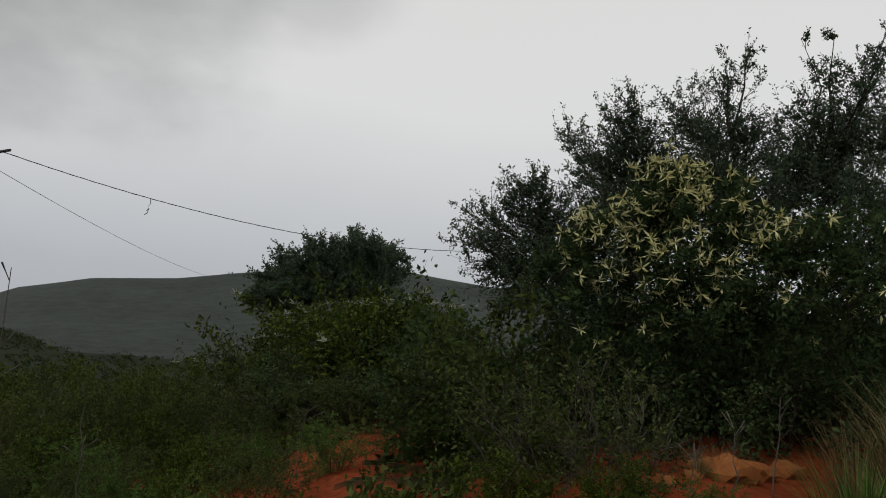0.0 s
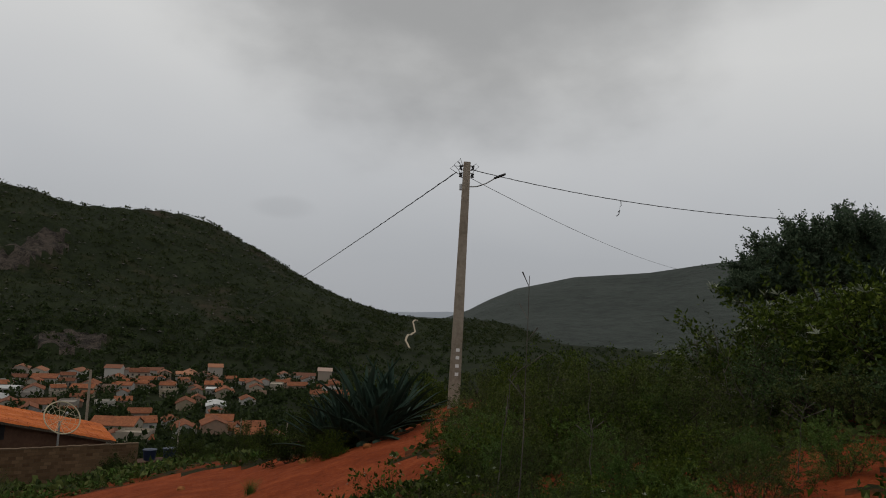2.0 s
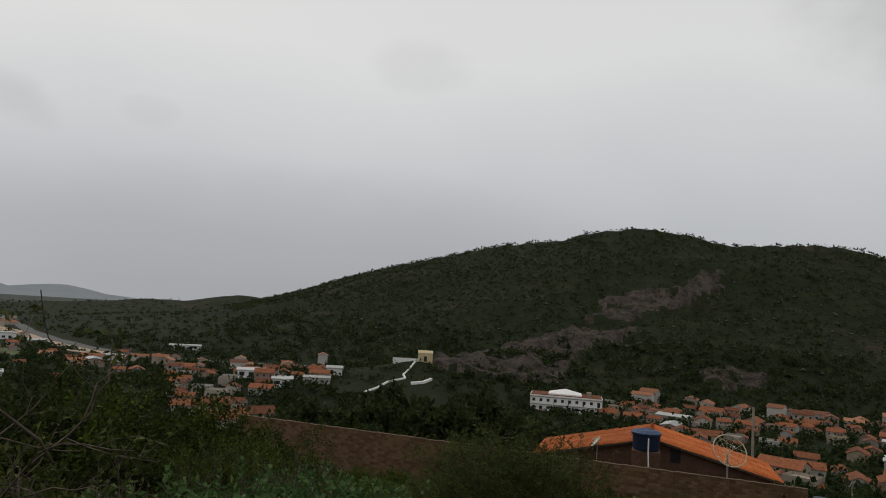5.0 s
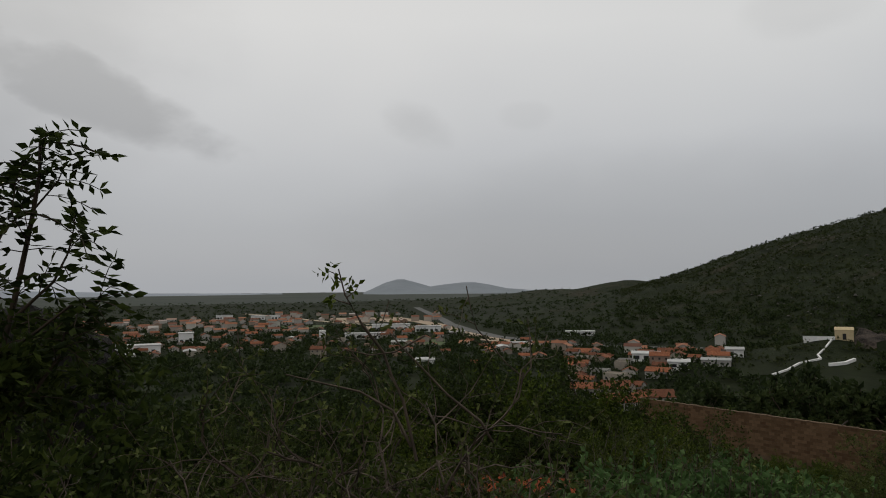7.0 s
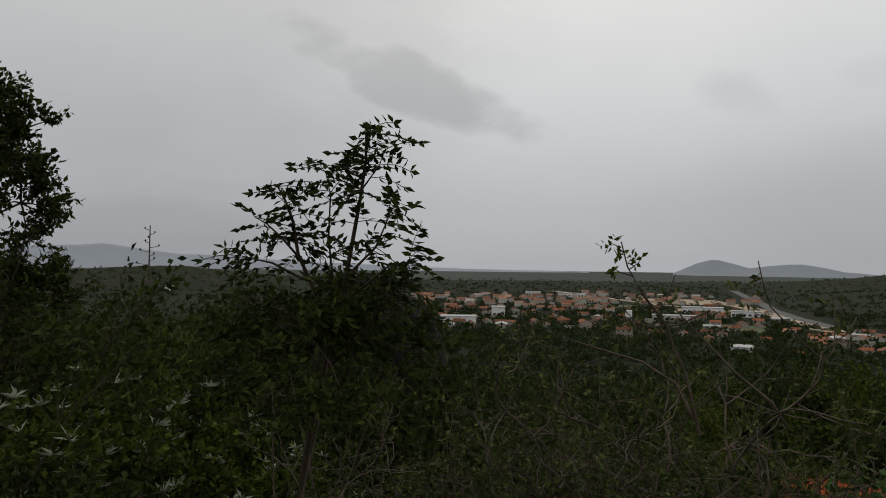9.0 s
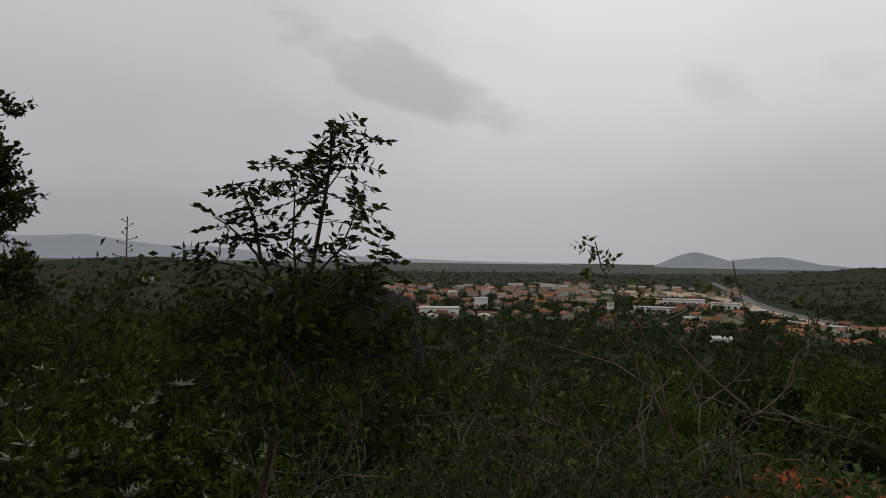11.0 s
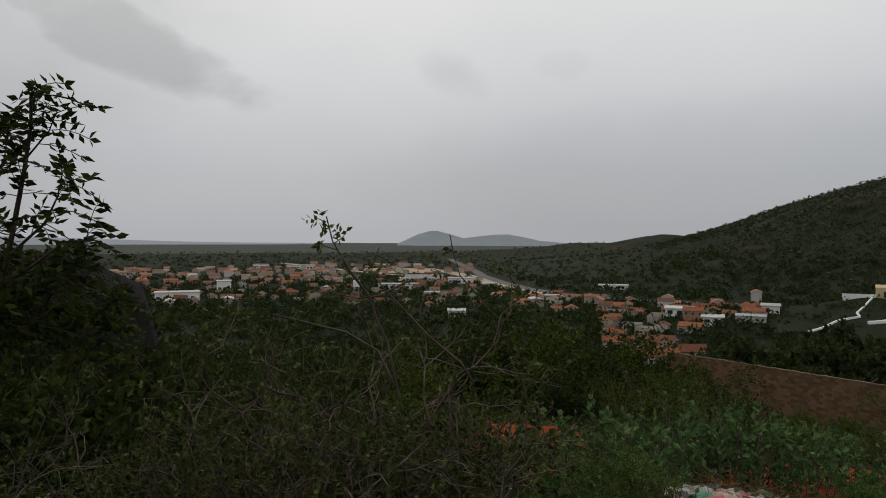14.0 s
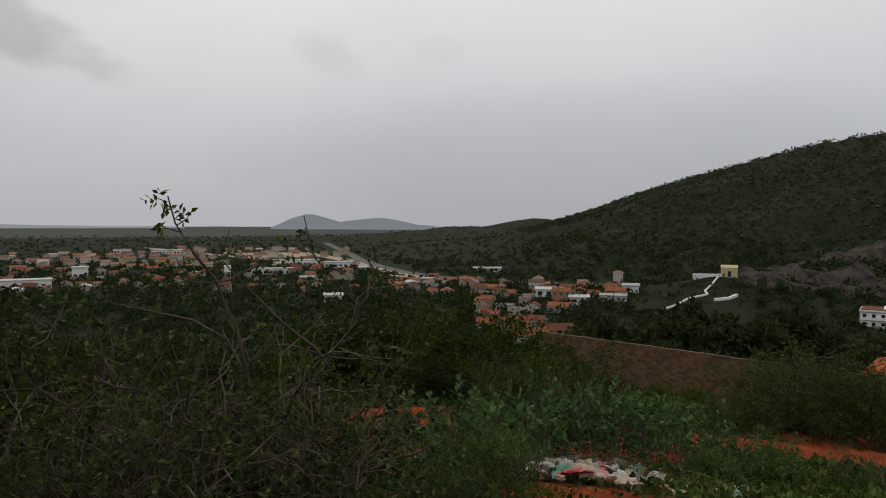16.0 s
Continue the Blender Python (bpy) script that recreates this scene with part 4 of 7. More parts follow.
# ---------------------------------------------------------------- the town on the plain
def house_template(seed, w, d, h, kind):
    """A small house: walls, tiled or flat roof, door and windows, standing at the origin."""
    rng = random.Random(seed)
    t = thing("town_house", (0, 0, 0), {"gable": "small rendered house with red clay tile roof", "flat": "flat-roofed pale rendered house with parapet", "two": "two-storey rendered house with tiled roof", "shed": "long low building with grey sheet roof"}[kind], "house", "houses of the town")
    bm = bmesh.new()
    rise = min(w, d) * 0.22 if kind != "shed" else 0.9
    if kind in ("gable", "two", "shed"):
        ends = []
        for x in (-w / 2, w / 2):
            ends.append([bm.verts.new(q) for q in ((x, -d / 2, -2.5), (x, d / 2, -2.5), (x, d / 2, h), (x, 0, h + rise), (x, -d / 2, h))])
        bm.faces.new(ends[0])
        bm.faces.new(ends[1][::-1])
        for i in range(5):
            bm.faces.new((ends[0][i], ends[0][(i + 1) % 5], ends[1][(i + 1) % 5], ends[1][i]))
        bmesh.ops.recalc_face_normals(bm, faces=bm.faces)
    else:
        box(bm, -w / 2, w / 2, -d / 2, d / 2, -2.5, h + 0.7)
        top = max(bm.faces, key=lambda f: f.calc_center_median().z)
        bmesh.ops.inset_region(bm, faces=[top], thickness=0.2)
        bmesh.ops.translate(bm, vec=(0, 0, -0.7), verts=list(top.verts))
    part("wall", bm, M_WALL, t)
    if kind in ("gable", "two", "shed"):
        for s in (-1, 1):
            bm = bmesh.new()
            o = 0.45
            y1, z1 = s * (d / 2 + o), h - rise * o / (d / 2)
            pts = [(-w / 2 - 0.3, 0, h + rise), (w / 2 + 0.3, 0, h + rise), (w / 2 + 0.3, y1, z1), (-w / 2 - 0.3, y1, z1)]
            a = [bm.verts.new((x, y, z + 0.16)) for x, y, z in pts]
            b = [bm.verts.new((x, y, z + 0.02)) for x, y, z in pts]
            bm.faces.new(a)
            bm.faces.new(b[::-1])
            for i in range(4):
                bm.faces.new((a[i], a[(i + 1) % 4], b[(i + 1) % 4], b[i]))
            bmesh.ops.recalc_face_normals(bm, faces=bm.faces)
            part("roof", bm, M_TILE if kind != "shed" else M_SHEET, t)
    for level in range(2 if kind == "two" else 1):
        z0 = level * 2.8
        n = max(2, int(w / 3.2))
        for s in (-1, 1):
            for k in range(n):
                x = -w / 2 + w * (k + 0.5) / n
                bm = bmesh.new()
                door = k == 0 and level == 0
                box(bm, x - 0.5, x + 0.5, s * d / 2 - 0.03, s * d / 2 + 0.03, z0 + (0.0 if door else 0.95), z0 + 2.1)
                part("door" if door else "window", bm, M_DARKPANE, t)
    return t


M_SHEET = plain_material("grey_sheet_roof", (0.3, 0.3, 0.29), (0.5, 0.5, 0.48), 0.6, 0.7, 0.2, 0.02, vary=0.5)
TEMPLATES = [house_template(1, 9, 7, 3.0, "gable"), house_template(2, 12, 8, 3.2, "gable"), house_template(3, 8, 6.5, 3.1, "flat"), house_template(4, 10, 8, 5.8, "two"),
             house_template(5, 7, 6, 2.9, "gable"), house_template(6, 16, 8, 3.4, "shed"), house_template(7, 11, 7, 3.2, "flat")]
WEIGHTS = [5, 4, 1.3, 1.2, 5, 0.9, 1.1]
town_rng = random.Random(21)
placed = []


def free_spot(p, gap):
    for q, g in placed:
        if (p.x - q.x) ** 2 + (p.y - q.y) ** 2 < (gap + g) ** 2:
            return False
    placed.append((p, gap))
    return True


def put_house(k, az, r, turn):
    p = on_ground(az, r)
    if not free_spot(p, 3.9 if k != 5 else 6):
        return False
    copy_thing(TEMPLATES[k], Matrix.Translation(p) @ pose(0, 0, 0, 0, 0, turn) @ Matrix.Scale(town_rng.uniform(0.58, 0.86), 4))
    return True


# quarters of the town: bearings, distances, number of houses, direction of the streets
QUARTERS = [(54, 83, 300, 356, 74, 62), (60, 79, 245, 296, 16, 70), (66.5, 73, 200, 235, 5, 75), (57, 62.5, 205, 225, 3, 70), (60.5, 66, 203, 222, 4, 66), (105.5, 117, 280, 400, 40, 100),
            (116, 126, 330, 520, 16, 120), (127, 140, 400, 560, 34, 130), (139, 155, 430, 640, 66, 150), (126, 142, 560, 800, 18, 140), (74, 83, 300, 330, 10, 80)]
for a0, a1, r0, r1, n, street in QUARTERS:
    made = tries = 0
    while made < n and tries < n * 12:
        tries += 1
        az_, r_ = town_rng.uniform(a0, a1), town_rng.uniform(r0, r1)
        k_ = town_rng.choices(range(7), WEIGHTS)[0]
        if put_house(k_, az_, r_, street + town_rng.choice((0, 90, 90, 180)) + town_rng.uniform(-8, 8)):
            made += 1
# the templates themselves stand in the town too
for t_, (az_, r_) in zip(TEMPLATES, ((63.2, 214), (70.5, 222), (69.2, 206), (113.5, 240), (112.2, 262), (140.5, 905), (147.3, 548))):
    t_.matrix_world = Matrix.Translation(on_ground(az_, r_)) @ pose(0, 0, 0, 0, 0, az_ - 20)
    placed.append((on_ground(az_, r_), 8))


def far_houses():
    """The houses at the far side of the town, joined: walls with gables and tiled roofs."""
    n = Nodes("far_house_wall")
    wall = n.done(n.ramp(n.geo.outputs["Random Per Island"], (0.0, (0.36, 0.35, 0.33)), (0.4, (0.5, 0.47, 0.42)), (0.6, (0.27, 0.2, 0.14)), (0.8, (0.4, 0.38, 0.35)), (1.0, (0.24, 0.14, 0.09))), 0.9)
    n = Nodes("far_roof_tiles")
    roof = n.done(n.ramp(n.geo.outputs["Random Per Island"], (0.0, (0.12, 0.05, 0.03)), (0.5, (0.25, 0.1, 0.05)), (0.85, (0.34, 0.16, 0.09)), (1.0, (0.36, 0.34, 0.31))), 0.9)
    verts, faces, slots = [], [], []
    for a0, a1, r0, r1, count, street in ((138, 156, 620, 900, 110, 150), (127, 141, 760, 1000, 45, 140), (105, 126, 400, 470, 24, 110), (54, 82, 352, 375, 40, 62)):
        for _ in range(count):
            p = on_ground(town_rng.uniform(a0, a1), town_rng.uniform(r0, r1))
            if not free_spot(p, 4.2):
                continue
            m = Matrix.Translation(p) @ pose(0, 0, 0, 0, 0, street + town_rng.choice((0, 90)) + town_rng.uniform(-9, 9))
            w, d, h = town_rng.uniform(3.0, 5.5), town_rng.uniform(2.6, 3.6), town_rng.choice((2.7, 2.9, 3.1, 5.4))
            k = len(verts)
            verts += [m @ Vector(q) for q in ((-w, -d, -2), (w, -d, -2), (w, d, -2), (-w, d, -2), (-w, -d, h), (w, -d, h), (w, d, h), (-w, d, h), (-w, 0, h + d * 0.4), (w, 0, h + d * 0.4))]
            faces += [(k, k + 1, k + 5, k + 4), (k + 1, k + 2, k + 6, k + 9, k + 5), (k + 2, k + 3, k + 7, k + 6), (k + 3, k, k + 4, k + 8, k + 7)]
            slots += [0] * 4
            k = len(verts)
            o = 0.4
            verts += [m @ Vector(q) for q in ((-w - o, -d - o, h - 0.1), (w + o, -d - o, h - 0.1), (w + o, 0, h + d * 0.4 + 0.12), (-w - o, 0, h + d * 0.4 + 0.12), (w + o, d + o, h - 0.1), (-w - o, d + o, h - 0.1))]
            faces += [(k, k + 1, k + 2, k + 3), (k + 3, k + 2, k + 4, k + 5)]
            slots += [1] * 2
    ob = mesh_object("far_houses", verts, faces, [wall, roof])
    ob.data.polygons.foreach_set("material_index", slots)
    tagged(ob, "small pale houses with clay roofs at the far edge of town", "houses", kind="stuff")


far_houses()


def hotel():
    """The long white two-storey building with the pyramid roof."""
    p = on_ground(86.2, 306)
    p.z = -37.6
    t = thing("hotel", p, "long white two-storey building with balconies and a white pyramid roof", "building", rz=86.2)
    # local x to the right of the viewer is -u; the front looks to -y
    bm = bmesh.new()
    box(bm, -15, 15, 0, 14, -3, 6.3)
    box(bm, -15.15, 15.15, -0.15, 14.15, 6.3, 6.75)
    part("wall", bm, M_WHITE, t)
    bm = bmesh.new()
    box(bm, -14.8, 14.8, 0.2, 13.8, 6.76, 7.0)
    part("parapet", bm, M_TILE, t, "reddish parapet band")
    bm = bmesh.new()
    a = [bm.verts.new(v) for v in ((-7.5, 2, 7.5), (6.5, 2, 7.5), (6.5, 12, 7.5), (-7.5, 12, 7.5))]
    top = bm.verts.new((-0.5, 7, 9.4))
    b = [bm.verts.new(Vector(v.co) - Vector((0, 0, 0.9))) for v in a]
    for i in range(4):
        bm.faces.new((a[i], a[(i + 1) % 4], top))
        bm.faces.new((b[i], b[(i + 1) % 4], a[(i + 1) % 4], a[i]))
    part("pyramid_roof", bm, M_WHITE, t)
    bm = bmesh.new()
    box(bm, 8.6, 10.6, 5, 8, 6.76, 8.6)
    part("stair_head", bm, M_CONCRETE, t)
    for level in range(2):
        z = level * 3.1
        bm = bmesh.new()
        box(bm, -15.3, 15.3, -0.3, -0.002, z + 2.75, z + 3.0)
        part("ledge", bm, M_CONCRETE, t)
        for k in range(10):
            x = -13.5 + 3 * k
            bm = bmesh.new()
            box(bm, x - 0.6, x + 0.6, -0.05, 0.03, z + (0.2 if k % 2 else 1.0), z + 2.2)
            part("window", bm, M_DARKPANE, t)
        for k in range(4):
            x = -9.5 + 6.2 * k
            bm = bmesh.new()
            box(bm, x - 1.5, x + 1.5, -1.1, -0.31, z - 0.05, z + 0.1)
            box(bm, x - 1.5, x + 1.5, -1.12, -1.06, z + 0.1, z + 1.0)
            part("balcony", bm, M_CONCRETE if level == 0 else M_WHITE, t)


hotel()


def chapel():
    p = on_ground(97.6, 352)
    t = thing("chapel", p, "small cream chapel on the hillside with white terrace", "chapel", rz=100)
    bm = bmesh.new()
    box(bm, -3.5, 3.5, -2.5, 2.5, -3, 4.2, None, 0.05)
    part("wall", bm, M_CREAM, t)
    bm = bmesh.new()
    v = [bm.verts.new(q) for q in ((-3.7, -2.7, 4.2), (3.7, -2.7, 4.2), (3.7, 2.7, 4.2), (-3.7, 2.7, 4.2), (-3.7, 0, 5.4), (3.7, 0, 5.4))]
    for f in ((0, 1, 5, 4), (2, 3, 4, 5), (0, 4, 3), (1, 2, 5), (0, 3, 2, 1)):
        bm.faces.new([v[i] for i in f])
    part("roof", bm, M_CREAM, t)
    bm = bmesh.new()
    box(bm, -0.7, 0.7, -2.54, -2.47, 0, 2.6)
    part("door", bm, M_DARKPANE, t)
    bm = bmesh.new()
    box(bm, -16, -3.6, -3, 1.5, -5, 0.4)
    box(bm, -16, -3.6, -3.0, -2.8, 0.4, 1.3)
    part("terrace", bm, M_WHITE, t, "white walled terrace")


M_CREAM = plain_material("cream_render", (0.48, 0.38, 0.22), (0.58, 0.47, 0.29), 1.0, 0.9, 0.1)
chapel()


def ribbon(name, pts, width, material, label, category="road", lift=0.25, kind="structure", wall=0.0, steps=10):
    """A strip laid along the ground, or a low wall when it has height."""
    line = []
    for (a0, r0), (a1, r1) in zip(pts, pts[1:]):
        for k in range(steps):
            u = k / steps
            line.append(polar(a0 + (a1 - a0) * u, r0 + (r1 - r0) * u))
    line.append(polar(*pts[-1]))
    cross = 4
    verts, faces = [], []
    for i, p in enumerate(line):
        d = (line[min(i + 1, len(line) - 1)] - line[max(i - 1, 0)]).normalized()
        side = Vector((-d.y, d.x, 0))
        for c in range(cross + 1):
            q = p + side * width * (c / cross - 0.5)
            verts.append((q.x, q.y, gz(q.x, q.y) + lift + wall))
    for i in range(len(line) - 1):
        for c in range(cross):
            k = i * (cross + 1) + c
            faces.append((k, k + 1, k + cross + 2, k + cross + 1))
    n = len(verts)
    low = [(x, y, z - lift - wall - 0.6) for x, y, z in verts]
    verts += low
    for i in range(len(line) - 1):
        for c in (0, cross):
            k = i * (cross + 1) + c
            faces.append((k, k + cross + 1, n + k + cross + 1, n + k))
    for i in (0, len(line) - 1):
        for c in range(cross):
            k = i * (cross + 1) + c
            faces.append((k, k + 1, n + k + 1, n + k))
    return tagged(mesh_object(name, verts, faces, material), label, category, kind=kind)


ribbon("stair_wall", [(98.3, 350), (98.7, 340), (99.3, 328), (99.1, 322), (100.5, 312), (101.3, 300), (102.3, 290)], 0.6, M_WHITE, "white stone stairway climbing to the chapel", "stairs", 0.2, wall=0.45, steps=6)
ribbon("stair_wall", [(97.0, 322), (97.6, 316), (98.6, 312)], 0.9, M_WHITE, "white retaining wall below the chapel", "wall", 0.2, wall=0.9, steps=5)
# the highway and its verge, the track over the pass, earth roads
ribbon("road", [(129.3, 1250), (128.2, 980), (126.6, 720), (125.0, 610), (123.0, 545), (120.2, 495), (116.6, 465), (112, 455), (107, 450)], 11, M_ASPHALT, "grey highway across the plain", "road", 0.5)
ribbon("road", [(131.5, 900), (128.6, 760), (126.2, 640), (124.9, 570), (122.5, 528), (120.5, 480), (118, 468)], 18, M_BARE, "pale bare earth shoulder beside the highway", "road", 0.35)
ribbon("road", [(124.3, 520), (121.0, 470), (118.0, 450)], 6, M_ROAD, "pale earth side road", "road", 0.4)
ribbon("track", [(48.6, 890), (48.35, 830), (48.75, 770), (48.5, 700), (48.95, 640), (49.25, 585), (48.9, 560)], 1.4, M_ROAD, "winding pale dirt track climbing to the pass", "track", 0.7)
ribbon("track", [(106.0, 455), (103.2, 425), (100.6, 405), (98.6, 395)], 6, M_BARE, "ochre earth track cut into the hillside", "track", 0.5)
ribbon("road", [(143, 1100), (138, 860), (135, 760), (131, 705), (127.5, 690)], 9, M_ROAD, "pale earth road at the edge of town", "road", 0.4)
for az0, az1, r0, r1, m_, lab_ in ((127.0, 131.5, 470, 520, M_MEADOW, "green sports meadow"), (141.5, 136.5, 690, 740, M_MEADOW, "light green meadow"), (130.5, 136.0, 780, 900, M_BARE, "bare building land"), (128.5, 133.5, 640, 700, M_BARE, "bare levelled ground"), (118.5, 121.5, 452, 470, M_MEADOW, "green field beside the road")):
    ribbon("field", [(az0, (r0 + r1) / 2), (az1, (r0 + r1) / 2)], r1 - r0, m_, lab_, "field", 0.2)


def depot(az, r, w, h, label, turn=0.0):
    p = on_ground(az, r)
    t = thing("warehouse", p, label, "building", "large buildings on the plain", rz=az + turn)
    bm = bmesh.new()
    box(bm, -w / 2, w / 2, -6, 6, -3, h)
    part("wall", bm, M_WHITE, t)
    bm = bmesh.new()
    box(bm, -w / 2 - 0.5, w / 2 + 0.5, -6.5, 6.5, h + 0.005, h + 0.45)
    part("roof", bm, M_SHEET, t)
    for k in range(int(w / 4)):
        bm = bmesh.new()
        x = -w / 2 + 2 + 4 * k
        box(bm, x - 1.1, x + 1.1, -6.05, -5.96, 1.0, min(h - 0.6, 2.6))
        part("window", bm, M_DARKPANE, t)
    placed.append((p, w / 2))


depot(141.2, 900, 38, 4.5, "long white painted warehouse with grey roof")
depot(144.4, 930, 20, 4.5, "white warehouse at the edge of the plain")
depot(131.4, 640, 34, 5, "long pale school building with grey roof")
depot(128.4, 610, 22, 4.5, "low white building beside bare ground")
depot(147.2, 545, 10, 7, "tall white apartment block with grey roof")
depot(150.6, 470, 26, 5, "long grey school building with window bands")
depot(128.7, 352, 9, 3.2, "low house with bright white roof")
depot(173.2, 980, 16, 6, "small white farmhouse standing on the rise")
depot(133.5, 540, 30, 4, "long yellowish low building with grey roof")
depot(108.8, 300, 8, 2.8, "white shed with curved sheet roof")
depot(111.2, 330, 12, 3.2, "grey-roofed hall among houses")
depot(104.8, 330, 7, 2.8, "low white workshop with sheet roof")
depot(116.2, 560, 22, 3.0, "row of low white sheds along the road")


def water_tower(az, r, h, w):
    p = on_ground(az, r)
    t = thing("water_tower", p, "white concrete water tower above the roofs", "water tower", rz=az)
    bm = bmesh.new()
    for sx in (-1, 1):
        for sy in (-1, 1):
            box(bm, sx * w * 0.4 - 0.25, sx * w * 0.4 + 0.25, sy * w * 0.4 - 0.25, sy * w * 0.4 + 0.25, -1, h * 0.6)
    part("legs", bm, M_CONCRETE, t)
    bm = bmesh.new()
    box(bm, -w / 2, w / 2, -w / 2, w / 2, h * 0.6, h, None, 0.1)
    part("tank", bm, M_WHITE, t)


water_tower(136.9, 470, 11, 4.2)

# tiled villa roofs nearer to the viewer
for az_, r_, w_, d_, tn in ((113.2, 228, 15, 9, 20), (110.6, 240, 11, 8, 15), (91.3, 62, 3.4, 3.2, 30), (116.0, 255, 9, 7, 0)):
    v_ = house_template(int(r_), w_, d_, 3.2, "gable")
    tagged(v_, "low villa with broad orange tile roof behind trees")
    v_.matrix_world = Matrix.Translation(on_ground(az_, r_, 0.2 if r_ > 100 else 0.6)) @ pose(0, 0, 0, 0, 0, az_ + tn)
    placed.append((on_ground(az_, r_), 9))


# ---------------------------------------------------------------- plants
def tube_mesh(name, segs, material, sides=4):
    """Tapered tubes along the points of every segment, as one mesh."""
    VV, FF, base = [], [], 0
    ring = np.arange(sides)
    ca, sa = np.cos(2 * np.pi * ring / sides), np.sin(2 * np.pi * ring / sides)
    for pts, radii in segs:
        pts = np.asarray(pts)
        n = len(pts)
        d = np.gradient(pts, axis=0)
        d /= np.maximum(np.linalg.norm(d, axis=1, keepdims=True), 1e-9)
        ref = np.where(np.abs(d[:, 2:3]) < 0.9, np.array([[0, 0, 1.0]]), np.array([[1.0, 0, 0]]))
        u = np.cross(d, ref)
        u /= np.maximum(np.linalg.norm(u, axis=1, keepdims=True), 1e-9)
        v = np.cross(d, u)
        VV.append((pts[:, None] + (u[:, None] * ca[None, :, None] + v[:, None] * sa[None, :, None]) * np.asarray(radii)[:, None, None]).reshape(-1, 3))
        i, j = np.meshgrid(np.arange(n - 1), ring, indexing="ij")
        jn = (j + 1) % sides
        FF.append((base + np.stack([i * sides + j, i * sides + jn, (i + 1) * sides + jn, (i + 1) * sides + j], -1)).reshape(-1, 4))
        base += n * sides
    return quick_mesh(name, np.concatenate(VV), np.concatenate(FF), [material], None, True)


def grow(rng, pos, d, length, radius, level, cfg, segs, twigs):
    steps = cfg.get("steps", (5, 4, 4, 2) if len(cfg["kids"]) == 3 else (5, 4, 2))[level]
    pts, p, q = [pos], np.array(pos, float), np.array(d, float)
    for _ in range(steps):
        q = q + rng.normal(size=3) * cfg["wander"] + np.array((0, 0, cfg["lift"][level]))
        q /= np.linalg.norm(q)
        p = p + q * length / steps
        pts.append(p)
    pts = np.array(pts)
    last = level == len(cfg["kids"])
    segs.append((pts, np.linspace(radius, radius * (0.35 if last else 0.6), steps + 1)))
    if last:
        twigs.append(pts)
        return
    for _ in range(cfg["kids"][level]):
        u = rng.uniform(0.3, 1.0) * steps
        i = min(int(u), steps - 1)
        b = pts[i] + (pts[i + 1] - pts[i]) * (u - i)
        base = pts[i + 1] - pts[i]
        base = base / np.linalg.norm(base)
        nd = base + rng.normal(size=3) * cfg["spread"]
        nd /= np.linalg.norm(nd)
        grow(rng, b, nd, length * cfg["shrink"] * rng.uniform(0.7, 1.25), radius * cfg.get("taper", 0.5), level + 1, cfg, segs, twigs)


def leaves_on(rng, twigs, per, size, width, kind, droop=0.0, pairs=6, fluff=0.0):
    """Leaf places along the twigs: single leaves, or feathered ones with paired leaflets."""
    P, D, L, W = [], [], [], []
    for t in twigs:
        n = max(1, int(per * rng.uniform(0.6, 1.4)))
        u = rng.uniform(0.1, 1.0, n) * (len(t) - 1)
        i = np.minimum(u.astype(int), len(t) - 2)
        b = t[i] + (t[i + 1] - t[i]) * (u - i)[:, None] + rng.normal(size=(n, 3)) * fluff
        d = (t[i + 1] - t[i])
        d = d / np.linalg.norm(d, axis=1, keepdims=True)
        d = d * 0.5 + rng.normal(size=(n, 3)) * 0.75
        d[:, 2] -= droop
        d /= np.linalg.norm(d, axis=1, keepdims=True)
        if kind == "simple":
            P.append(b), D.append(d)
            L.append(size * rng.uniform(0.6, 1.3, n))
            W.append(width * rng.uniform(0.7, 1.2, n))
        else:
            side = np.cross(d, rng.normal(size=(n, 3)))
            side /= np.linalg.norm(side, axis=1, keepdims=True)
            k = (np.arange(pairs) + 1.0) / pairs
            long = size * pairs * 0.62 * rng.uniform(0.7, 1.2, n)
            c = b[:, None] + d[:, None] * (k[None, :] * long[:, None])[..., None]
            c[..., 2] -= (k[None] ** 2) * long[:, None] * 0.25
            for s in (-1, 1):
                P.append(c.reshape(-1, 3))
                dd = side[:, None] * s + d[:, None] * 0.45 + rng.normal(size=c.shape) * 0.12
                D.append(dd.reshape(-1, 3))
                m = c.shape[0] * pairs
                L.append(size * rng.uniform(0.8, 1.15, m))
                W.append(width * rng.uniform(0.8, 1.15, m))
    return [np.concatenate(x) for x in (P, D, L, W)]


